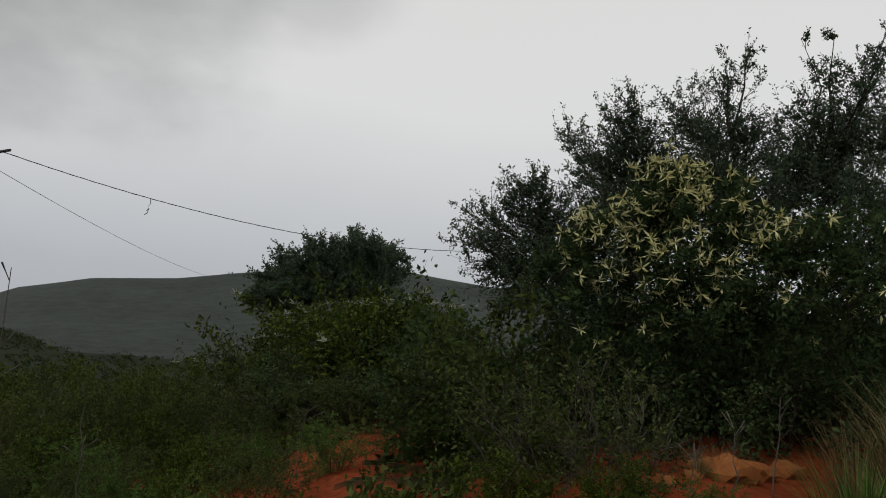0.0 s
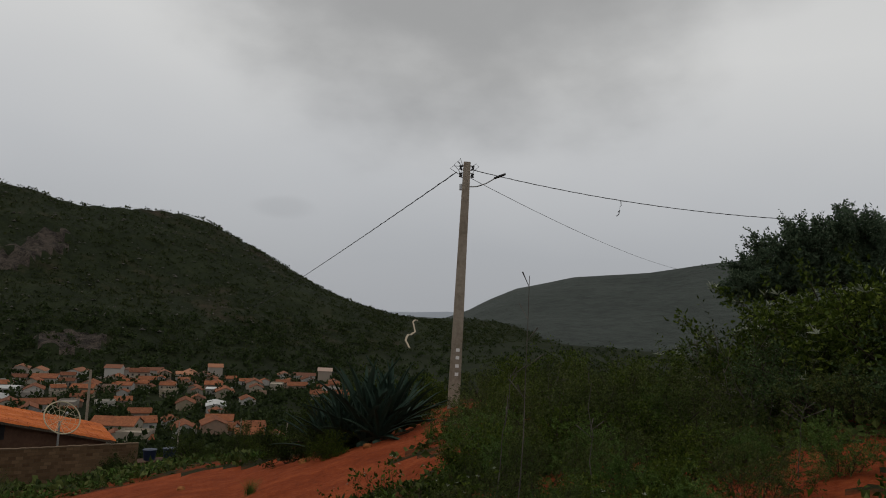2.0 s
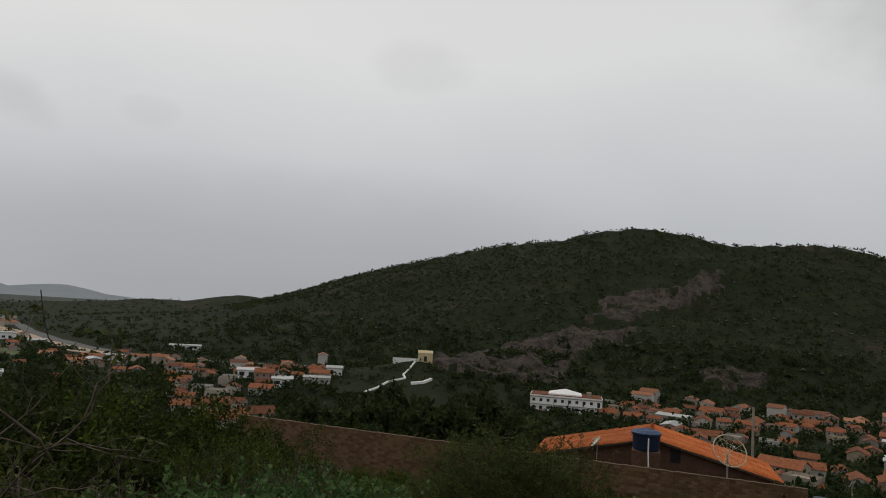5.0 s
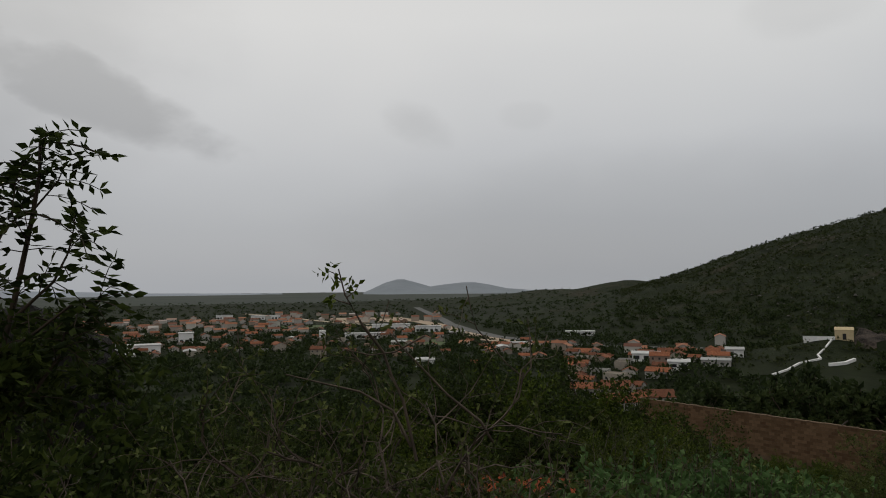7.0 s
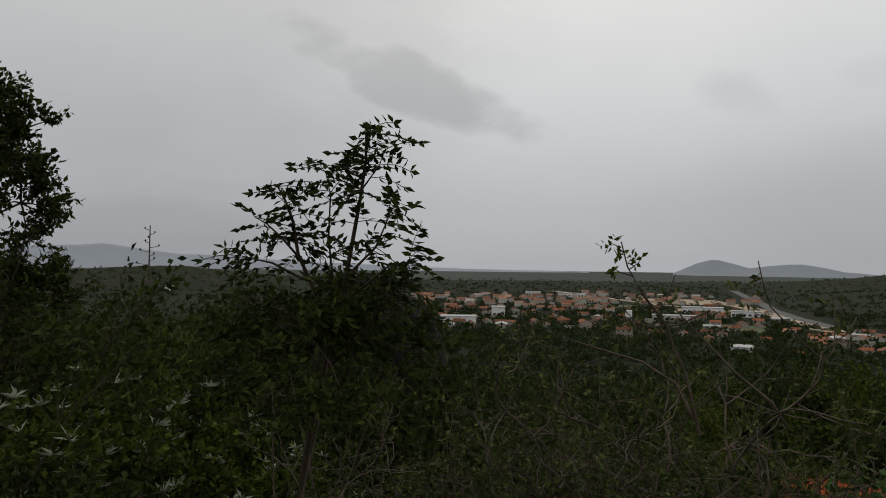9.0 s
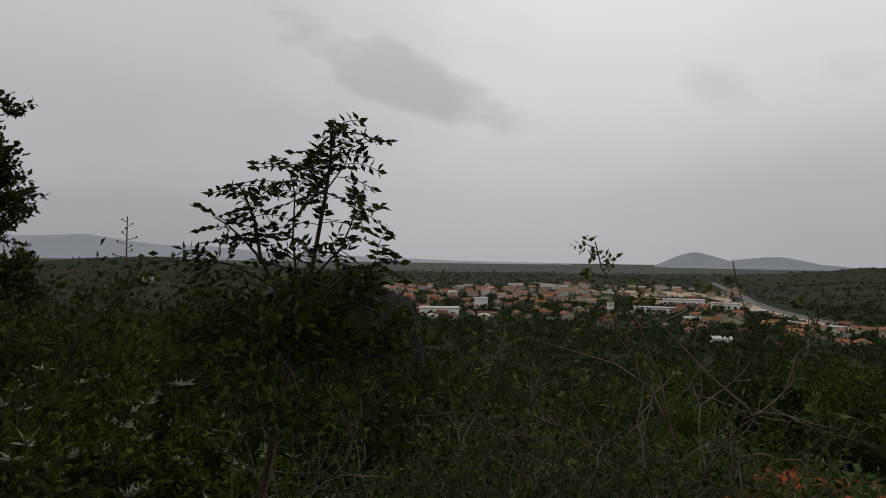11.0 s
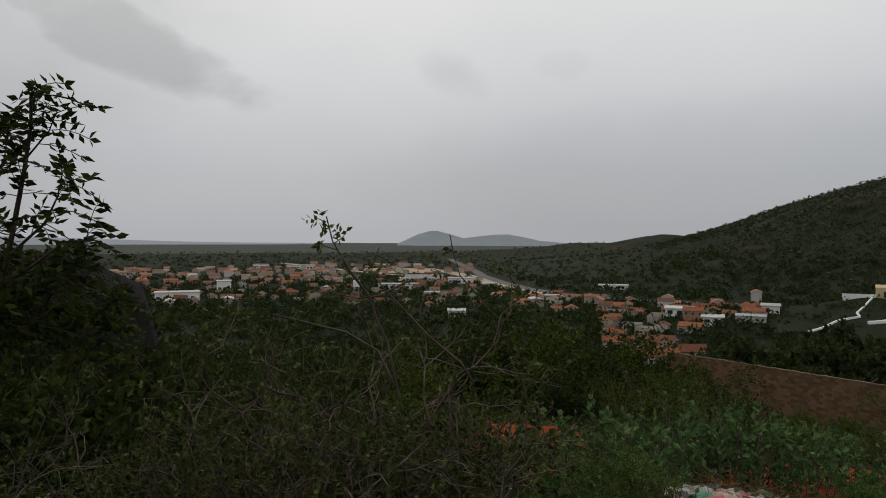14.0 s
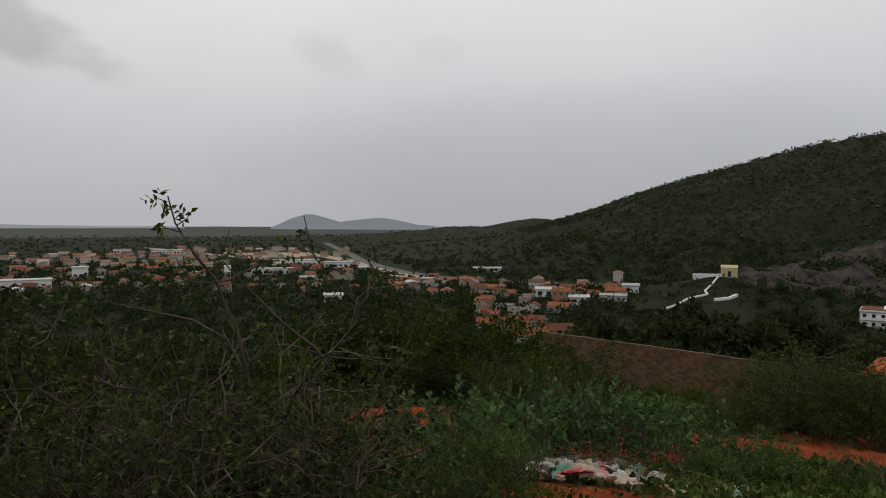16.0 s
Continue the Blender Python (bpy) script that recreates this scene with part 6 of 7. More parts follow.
# first places of each kind, then the rest
stand(bush_dark, 2.0, 9.0, 10, 1.3)
stand(bush_bank, 4.0, 9.6, 60, 1.2)
stand(bush_mid, 14, 14.5, 10, 1.6)
stand(bush_fine, 90.5, 23.0, 10, 2.15)
stand(bush_fresh, 117.0, 6.8, 0, 0.6)
stand(bush_dry, -2.5, 6.6, 0, 0.95)
stand(bush_pale, 13, 15.5, 90, 1.75)
stand(weed_a, 88, 15, 0, 1.0)
stand(weed_b, 30, 8, 0, 1.0)
stand(weed_c, 26, 7.2, 0, 1.0)
PLACES = [
    # under the trees on the bank
    (bush_dark, -6, 11, 1.5), (bush_dark, -13, 11.5, 1.6), (bush_dark, -19, 11.5, 1.6), (bush_dark, -25, 11.5, 1.6),
    (bush_dark, -3.5, 9.2, 1.35), (bush_dark, -8.5, 9.2, 1.3), (bush_dark, -14, 9.0, 1.35), (bush_dark, -20, 8.8, 1.3), (bush_dark, -27, 8.6, 1.3), (bush_dark, 6.5, 11, 1.3), (bush_dark, -33, 9, 1.3), (bush_dark, 1, 11, 1.5), (bush_dark, -11, 8.0, 0.9),
    (bush_mid, 5.5, 9.5, 0.8), (bush_mid, 0.5, 7.4, 0.6), (bush_dry, 1.5, 7.2, 0.85), (bush_dry, -6, 6.4, 0.7), (bush_dry, 21.5, 14.0, 1.5), (bush_dry, 23.5, 16, 1.4),
    # the thicket by the umbrella tree
    (bush_pale, 17.5, 16.5, 1.75), (bush_pale, 19.5, 15.5, 1.35), (bush_mid, 10.0, 14.5, 1.7), (bush_dark, 6.5, 14.5, 1.7), (bush_dark, 17, 13.5, 1.2), (bush_dark, 11.5, 14, 1.2), (bush_dark, 8, 14.5, 1.2), (bush_fine, 16.5, 12.6, 0.8), (bush_pale, 16, 17, 1.9), (bush_mid, 20, 18, 1.8), (bush_pale, 12, 16.5, 1.8),
    (bush_dark, 21, 19, 1.7), (bush_dark, 14, 20, 1.8),
    # low scrub towards the pole
    (bush_fine, 26, 12, 0.95), (bush_fine, 30, 12.5, 1.0), (bush_fine, 34, 12, 0.95), (bush_fine, 38, 13, 0.95), (bush_fine, 28, 16, 1.1), (bush_fine, 33, 17, 1.1), (bush_fine, 37.5, 18, 1.1), (bush_fine, 41.5, 17, 1.0), (bush_mid, 24, 18, 1.0), (bush_dry, 27, 14, 0.9), (bush_dry, 35.5, 14.5, 0.9),
    (bush_mid, 31.5, 20, 1.1), (bush_mid, 36, 22, 1.2), (bush_mid, 40, 22, 1.1), (bush_mid, 27, 22, 1.2), (bush_fine, 42.5, 13, 0.75), (bush_fine, 31, 8.6, 0.62), (bush_fine, 36.5, 8.0, 0.62), (bush_fine, 40, 7.5, 0.6), (bush_fine, 24, 9.5, 0.65), (bush_mid, 28, 7.2, 0.45), (bush_mid, 34, 6.4, 0.45), (bush_fine, 41.5, 9.8, 0.75), (bush_fine, 38.8, 5.6, 0.55), (bush_fine, 44.0, 6.0, 0.42),
    # beyond the pole and round the agaves
    (bush_mid, 47.2, 23, 0.9), (bush_dark, 49.5, 21, 0.9), (bush_dark, 54.5, 18, 0.75), (bush_dark, 57.5, 20, 0.8), (bush_mid, 55.5, 16.5, 0.55), (bush_mid, 59.5, 24, 0.7), (bush_dark, 61.5, 30, 0.9), (bush_dark, 65, 34, 0.9), (bush_mid, 51.5, 24, 1.2), (bush_dark, 60, 36, 1.3), (bush_dark, 55, 33, 1.6), (bush_dark, 64.5, 46, 1.6), (bush_mid, 68, 50, 1.6), (bush_dark, 58, 44, 1.8), (bush_dark, 51, 36, 1.6),
    (bush_mid, 43.0, 9.0, 0.62), (bush_mid, 37.0, 10.2, 0.7), (bush_mid, 29.5, 10.5, 0.7), (bush_mid, 26.5, 9.0, 0.55), (bush_mid, 33.0, 13.5, 0.9), (bush_mid, 40.5, 14.5, 0.85), (bush_fine, 22, 7.5, 0.5), (bush_mid, -6.0, 5.6, 0.35), (bush_mid, 2.0, 6.0, 0.4),
    # along the brick wall and the field below the path
    (bush_dark, 111.5, 31, 1.7), (bush_mid, 112.5, 27, 1.4), (bush_dark, 109.5, 24, 1.45), (bush_mid, 111.5, 20, 1.3), (bush_dark, 108.6, 31, 1.4), (bush_dry, 113.5, 14.5, 1.3),
    (bush_dark, 70.3, 36.5, 0.75), (bush_dry, 78.5, 31, 0.75), (bush_fine, 87.5, 22, 1.7), (bush_fine, 94, 22.5, 1.8), (bush_fine, 91, 21, 1.6), (bush_fine, 89, 24, 1.9), (bush_fine, 93, 24, 1.8), (bush_mid, 99.5, 29, 0.7), (bush_mid, 103, 31, 0.7), (bush_mid, 106.5, 33, 0.75), (bush_fine, 97, 20, 0.9), (bush_dry, 95.5, 13.5, 0.55), (bush_dry, 89, 12.5, 0.5),
    (bush_mid, 112.3, 15.5, 1.1), (bush_dry, 112.8, 15.0, 1.15), (bush_mid, 109.5, 21, 1.0), (bush_mid, 114.5, 24, 1.1), (bush_dark, 113.4, 31, 2.3), (bush_mid, 115.8, 29, 2.6), (bush_dark, 118.5, 30, 2.8), (bush_mid, 121.5, 28, 2.7), (bush_dark, 124.5, 30, 2.8), (bush_dark, 127.5, 32, 2.6), (bush_mid, 131, 30, 2.4), (bush_mid, 117, 25, 1.2), (bush_dark, 120, 24.5, 1.5), (bush_mid, 123, 13, 0.5), (bush_fine, 126.5, 13.5, 0.55), 
    (bush_mid, 118.5, 10.0, 0.5), 
    # the slope below the bare thorn bush
    (bush_mid, 130.5, 20, 1.4), (bush_mid, 134, 22, 1.6), (bush_dark, 136, 21, 1.6), (bush_mid, 140, 20, 1.6), (bush_fine, 144, 18, 1.6), (bush_mid, 148, 17, 1.5), (bush_dark, 151.5, 16, 1.35), (bush_mid, 132, 13, 1.0), (bush_fine, 135, 12, 1.0), (bush_mid, 141, 12, 1.0), (bush_fine, 146.5, 11, 1.0), (bush_mid, 151, 10, 0.95),
    (bush_fine, 130, 4.6, 0.55), (bush_fine, 135.5, 4.4, 0.5), (bush_fine, 141, 4.3, 0.5), (bush_fine, 146, 4.2, 0.52), (bush_fine, 150.5, 4.6, 0.6), (bush_mid, 153.5, 5.5, 0.8), (bush_mid, 149, 6.5, 0.9), (bush_mid, 157, 7, 0.9), (bush_dark, 133.5, 6.4, 0.9), (bush_dark, 138.5, 6.2, 0.9), (bush_dark, 143.5, 6.4, 0.9), (bush_dark, 129.5, 6.6, 0.7), (bush_fine, 133, 3.2, 0.3), (bush_fine, 147.5, 3.1, 0.32), (bush_fine, 126.5, 4.5, 0.42),
    (bush_fresh, 128, 3.3, 0.42), (bush_fresh, 134, 3.0, 0.4), (bush_fresh, 136.5, 3.4, 0.5), (bush_fresh, 142.5, 3.1, 0.45), (bush_fresh, 146.8, 3.6, 0.55), (bush_fresh, 150, 3.0, 0.45), (bush_fresh, 140.5, 3.8, 0.5), (bush_fresh, 22.5, 9.0, 0.5), (bush_fresh, 16.5, 8.6, 0.45), (bush_fresh, 8.5, 9.2, 0.5), (bush_fresh, 3.0, 8.4, 0.5), (bush_fresh, 26.5, 6.8, 0.45), (bush_fresh, 31.5, 7.4, 0.5), (bush_fresh, 36, 6.6, 0.45), (bush_fresh, -13, 5.2, 0.3), (bush_fresh, 119.5, 6.0, 0.5), (bush_fresh, 125, 5.6, 0.5), (bush_fresh, 148.5, 3.6, 0.42), (bush_fresh, 152, 4.3, 0.55), (bush_fresh, 145.5, 3.3, 0.34), (bush_fresh, 139, 3.2, 0.3), (bush_fresh, 155, 5.2, 0.55), (bush_fresh, 131.5, 3.3, 0.32), (bush_fresh, -19, 4.4, 0.3), (bush_fresh, -15.5, 4.8, 0.28), (bush_fresh, 34, 9.6, 0.55), (bush_fresh, 40.5, 8.6, 0.55), (bush_fresh, 42.8, 10.8, 0.62), (bush_fresh, 29, 12.8, 0.7), (bush_fresh, 99, 10.8, 0.5), (bush_fresh, 94, 11.5, 0.5),
    # the dark thicket to the left
    (bush_dark, 160.5, 7, 1.45), (bush_dark, 165.5, 8, 1.45), (bush_dark, 163, 6.4, 1.3), (bush_dark, 169.5, 7.4, 1.25), (bush_dark, 156, 8.2, 1.2), (bush_pale, 171, 6.2, 0.85), (bush_pale, 176.5, 6.0, 1.0), (bush_pale, 168, 5.2, 0.72), (bush_dark, 174, 9, 1.1), (bush_dark, 179, 9.5, 1.2), (bush_dark, 185, 8, 1.5), (bush_pale, 181.5, 5.4, 0.9), (bush_dark, 172.5, 4.2, 0.55), (bush_dark, 178, 4.0, 0.6), (bush_dark, 166, 4.0, 0.55), (bush_dark, 161.5, 4.4, 0.6), (bush_dark, 169, 12, 1.3), (bush_dark, 163, 13, 1.4), (bush_dark, 157, 13, 1.25), (bush_dry, 164.5, 3.6, 0.6), (bush_dry, 159, 4.2, 0.65), (bush_dark, 189, 5, 1.0), (bush_dark, 184, 3.8, 0.6),
    (bush_dark, 177, 11, 1.3), (bush_dark, 181.5, 10, 1.6), (bush_dark, 173, 12.5, 1.3), (bush_dark, 169, 14, 1.7), (bush_dark, 187, 10, 1.5), (bush_dark, 164.5, 15, 1.6),
    (bush_dark, 176, 16, 1.5), (bush_dark, 171.5, 18, 1.9), (bush_dark, 167.5, 20, 1.7), (bush_dark, 181, 14, 1.6), (bush_dark, 154, 20, 1.5), (bush_dark, 160, 24, 1.6),
]
plant_rng = random.Random(77)
for p_, az_, r_, sc_ in PLACES:
    if az_ < 25 and p_ is bush_dark:
        p_ = bush_bank
    if az_ > 138 and p_ is bush_mid:
        p_ = bush_dark
    if az_ > 128 and p_ is bush_fresh and r_ > 4:
        p_ = bush_fine
    again(p_, az_ + plant_rng.uniform(-0.3, 0.3), r_, plant_rng.uniform(0, 360), sc_ * plant_rng.uniform(0.94, 1.06))


# --- the young tree with feathered leaves
def feathered_sapling():
    """A slender tree: bent leaders, each with large feathered leaves of paired leaflets."""
    rng = np.random.default_rng(41)
    at = on_ground(164.5, 3.2)
    e = thing("young_tree", at, "slender young tree with large feathered leaves", "tree")
    leaders = [
        ([(165.4, -30), (165.0, -17), (164.0, -11), (163.0, -7), (161.9, -2), (161.3, 1.5), (160.8, 4.5), (160.4, 7.5), (160.4, 9.7)], 3.1, 0.016), ([(161.7, -1.5), (159.6, 0.7), (158.8, 2.6), (158.5, 4.2)], 3.0, 0.006), ([(164.0, -9), (163.8, -3.6), (165.5, 0.1), (165.9, 2.6), (166.6, 4.4), (167.2, 5.4)], 3.2, 0.011),
        ([(165.3, -0.3), (166.7, 1.3), (167.9, 2.4), (168.8, 2.9)], 3.2, 0.006), ([(162.2, -3.6), (161.0, -2.8), (158.6, -0.8), (157.6, -0.7), (157.0, -0.4)], 2.95, 0.006), ([(165.1, -1.8), (167.4, -0.6), (168.4, -0.4), (169.2, -0.2)], 3.25, 0.006), ([(162.9, -4), (162.7, -2.0), (163.1, 1.4), (163.0, 4.8), (163.4, 6.6)], 3.3, 0.007),
        ([(163.2, -8.5), (162.0, -7.6), (160.6, -6.2), (159.3, -4.1), (159.0, -2.6)], 2.95, 0.009), ([(163.6, -6.4), (166.0, -4.6), (168.0, -3.6)], 3.3, 0.006), ([(161.8, -2.4), (160.2, -1.6), (158.6, -2.2), (157.4, -2.4)], 3.3, 0.005), ([(161.0, 3.0), (162.0, 5.0), (161.8, 7.0)], 3.0, 0.004), ([(160.7, 5.2), (159.3, 7.2), (158.8, 8.6)], 3.15, 0.004)]
    segs, P, D, L, W = [], [], [], [], []
    for line, r, rad in leaders:
        pts = np.array([polar(a, r, EYE + r * math.tan(radians(el))) - at for a, el in line])
        segs.append((pts, np.linspace(rad, rad * 0.35, len(pts))))
        n = len(pts) - 1
        bare = 4.0 if n > 7 else (1.6 if n > 4 else 0.5)
        total = np.linalg.norm(np.diff(pts, axis=0), axis=1)[int(bare):].sum()
        for u in np.concatenate([rng.uniform(bare, n, max(5, int(total / 0.032))), [n, n, n - 0.1]]):
            i = min(int(u), n - 1)
            b = pts[i] + (pts[i + 1] - pts[i]) * (u - i)
            d = (pts[i + 1] - pts[i]) / np.linalg.norm(pts[i + 1] - pts[i]) * 0.5 + rng.normal(size=3) * np.array((0.75, 0.75, 0.4))
            d /= np.linalg.norm(d)
            long = rng.uniform(0.12, 0.21)
            rach = np.array([b + d * long * k + np.array((0, 0, -0.35 * long * k * k)) for k in np.linspace(0, 1, 5)])
            segs.append((rach, [0.0018] * 5))
            side = np.cross(d, np.array((0, 0, 1.0)) + rng.normal(size=3) * 0.35)
            side /= np.linalg.norm(side)
            for k in range(1, 5):
                for s in (-1, 1):
                    P.append(rach[k]), D.append(side * s + d * 0.5 + rng.normal(size=3) * 0.12 + np.array((0, 0, -0.25)))
                    L.append(0.052 * rng.uniform(0.75, 1.15)), W.append(0.023 * rng.uniform(0.8, 1.1))
            P.append(rach[4]), D.append(d + np.array((0, 0, -0.4))), L.append(0.055), W.append(0.024)
    new("branchwork", tube_mesh("branchwork", segs, TWIG, 4)).parent = e
    new("foliage", leaf_mesh("foliage", np.array(P), np.array(D), np.array(L), np.array(W), [LEAF_DARK], None, 41, 0.1)).parent = e


feathered_sapling()
crown_plant("bush", 44, "dark leafy bush round the foot of the young tree", "bush", BARK, LEAF_DARK, (162.8, 2.9), [
    (162.5, -3.4, 3.0, 0.12), (160.5, -6.2, 3.0, 0.12), (164.6, -6.4, 2.9, 0.12), (162.3, -10.5, 2.8, 0.14), (167.5, -10.5, 2.9, 0.14), (161.5, -4.2, 3.6, 0.16), (159.0, -4.8, 3.6, 0.15), (164.2, -4.0, 3.6, 0.15), (166.8, -4.2, 3.6, 0.15), (169.5, -4.6, 3.6, 0.15), (161.0, -7.4, 3.5, 0.19), (164.5, -7.4, 3.5, 0.19), (157.2, -7.0, 3.6, 0.17), (168.2, -7.8, 3.5, 0.18)], 15, 4, 0.045, 0.022, "feather", 3, reach=0.8, limb=0.012, fluff=0.01, up=0.25, group="dark bushes")
crown_plant("dark_tree", 43, "tall dark leafy tree above the thicket", "tree", BARK, LEAF_DARK, (188, 7.4), [(az_ + 1.6, el_ - 1.2, r_, w_) for az_, el_, r_, w_ in (
    (181.6, 10.0, 7.0, 0.25), (182.6, 7.5, 7.0, 0.3), (181.9, 4.8, 7.0, 0.32), (181.7, 2.0, 7.0, 0.35), (184.5, 11.5, 7.2, 0.4), (186.5, 8.0, 7.2, 0.6), (185, 4, 7.2, 0.6), (190, 9, 7.4, 0.7), (191, 3, 7.4, 0.8), (182.5, -1.0, 7.0, 0.5), (187, -1, 7.2, 0.6), (180.2, -0.5, 7.2, 0.3))], 60, 14, 0.062, 0.035, reach=0.6, limb=0.04, fluff=0.02)

BARK_THORN = bark_material("thorn_bark", (0.014, 0.010, 0.007), (0.15, 0.113, 0.085))
# --- the half-bare thorn bush below the viewer
thorn = stand(plant("thorn_bush", 42, "tangled thorn bush with bare grey branches and few leaves", "bush", BARK_THORN, LEAF_OLIVE, 6, 1.35, 0.015, THORN, 9, 0.038, 0.022, "simple", lean=0.75, group="bare thorn bushes"), 131.5, 4.3, 0, 1.2)
again(thorn, 137.0, 4.2, 120, 1.15)
again(thorn, 143.5, 4.3, 250, 1.08)
again(thorn, 149, 4.8, 30, 1.0)
again(thorn, 134.3, 5.2, 300, 0.95)
again(thorn, 163.5, 3.9, 60, 0.85)
again(thorn, 157.5, 4.4, 160, 0.85)


def sky_twig():
    """The long bent twig that stands above the thorn bush."""
    e = thing("long_twig", polar(135.5, 3.5, -0.6), "long bent twig with a tuft of young leaves", "twig")
    base = Vector(e.location)
    segs = []
    for line, rad in (([(133.6, 4.0, -13.0), (134.6, 4.0, -8.6), (135.5, 4.0, -6.6), (136.1, 4.0, -4.9), (137.7, 4.0, -2.8), (139.0, 4.0, -0.5), (139.5, 4.0, 1.5)], 0.012), ([(138.9, 4.0, -0.7), (138.2, 4.02, -0.2), (137.9, 4.03, 0.3)], 0.004), ([(139.3, 4.0, 0.6), (139.9, 3.98, 1.2), (140.4, 3.97, 1.4)], 0.004),
                      ([(127.6, 4.1, -11.8), (128.6, 4.0, -10.3), (129.7, 4.0, -9.4), (131.2, 4.0, -8.2), (132.9, 4.0, -6.4), (134.9, 4.0, -4.3), (135.6, 4.0, -3.4)], 0.009), ([(132.9, 4.0, -3.7), (135.2, 4.0, -4.9), (137.1, 4.0, -5.1), (139.4, 4.05, -4.5)], 0.006), ([(134.0, 4.0, -12.0), (135.4, 4.0, -9.3), (137.9, 4.0, -7.8), (140.6, 4.0, -7.1), (143.5, 3.9, -6.3)], 0.009),
                      ([(138.6, 4.0, -1.2), (139.6, 4.0, -0.9), (140.2, 4.0, -0.5)], 0.004)):
        pts = np.array([polar(a, r, EYE + r * math.tan(radians(el))) - base for a, r, el in line])
        segs.append((pts, np.linspace(rad, rad * 0.4, len(pts))))
    new("stem", tube_mesh("stem", segs, BARK)).parent = e
    rng = np.random.default_rng(5)
    P, D, L, W = leaves_on(rng, [segs[i][0][-2:] for i in (0, 1, 2, 6)], 3, 0.045, 0.024, "feather", 0.1, 2)
    new("foliage", leaf_mesh("foliage", P, D, L, W, [LEAF_MID], None, 6)).parent = e


sky_twig()

# --- agaves by the path and a flower stalk on the skyline
M_AGAVE = foliage_material("agave_leaf", (0.012, 0.026, 0.018), (0.028, 0.05, 0.036), (0.06, 0.09, 0.065))


def agave_leaf_mesh():
    verts, faces = [], []
    n = 7
    for k in range(n + 1):
        u = k / n
        w = 0.075 * (1 - u) ** 0.6 * (0.75 + 0.5 * u) + 0.002
        x, z = u * 1.25, 0.10 * math.sin(u * 2.4) - 0.06 * u * u
        verts += [(x, -w, z + w * 0.5), (x, 0, z - 0.012), (x, w, z + w * 0.5), (x, 0, z + 0.02 * (1 - u))]
    for k in range(n):
        a, b = 4 * k, 4 * k + 4
        for i in range(4):
            faces.append((a + i, a + (i + 1) % 4, b + (i + 1) % 4, b + i))
    me = bpy.data.meshes.new("leaf")
    me.from_pydata(verts, [], faces)
    me.materials.append(M_AGAVE)
    return me


AGAVE_LEAF = agave_leaf_mesh()


def agave(seed, leaves=30):
    rng = random.Random(seed)
    e = thing("agave", (0, 0, 0), "dark agave rosette with stiff sword leaves on the bank", "agave", "agaves on the bank")
    for k in range(leaves):
        up = 12 + 70 * (k / leaves) ** 0.8
        ob = new("leaf", AGAVE_LEAF)
        ob.parent = e
        ob.matrix_basis = pose(0, 0, 0.1 + 0.12 * k / leaves, 0, 0, k * 137.5 + rng.uniform(-10, 10)) @ pose(0, 0, 0, 0, -up + rng.uniform(-6, 6), 0) @ Matrix.Scale(rng.uniform(0.85, 1.15), 4)
    bm = bmesh.new()
    bmesh.ops.create_icosphere(bm, subdivisions=1, radius=0.14)
    part("core", bm, M_AGAVE, e)
    return e


ag = stand(agave(1), 52.3, 17.2, 0, 1.45)
for az_, r_, sc_ in ((50.3, 17.8, 1.35), (54.2, 17.6, 1.15), (51.2, 16.6, 1.0), (53.4, 18.6, 1.2), (49.2, 18.8, 1.05), (55.6, 18.4, 1.0)):
    again(ag, az_, r_, plant_rng.uniform(0, 360), sc_)
again(ag, 110.9, 11.5, 40, 0.42)
again(ag, 110.2, 11.4, 190, 0.36)


def agave_stalk(az, r, top):
    b = on_ground(az, r)
    e = thing("agave_stalk", b, "tall dry agave flower stalk with short side arms", "stalk")
    h = top - b.z
    bm = bmesh.new()
    tube(bm, [(0, 0, -0.1), (0.03, 0, h * 0.5), (0, 0.02, h)], [0.06, 0.045, 0.02], 6)
    part("stem", bm, BARK, e)
    for k in range(9):
        z = h - 0.15 - k * 0.17
        a = k * 2.4
        w = 0.16 + 0.035 * k
        bm = bmesh.new()
        tube(bm, [(0, 0, z - 0.06), (math.cos(a) * w, math.sin(a) * w, z), (math.cos(a) * w * 1.2, math.sin(a) * w * 1.2, z + 0.06)], [0.012, 0.012, 0.05], 5)
        part("side_arm", bm, BARK, e)
    return e


agave_stalk(174.6, 30, EYE + 30 * math.tan(radians(2.6)))

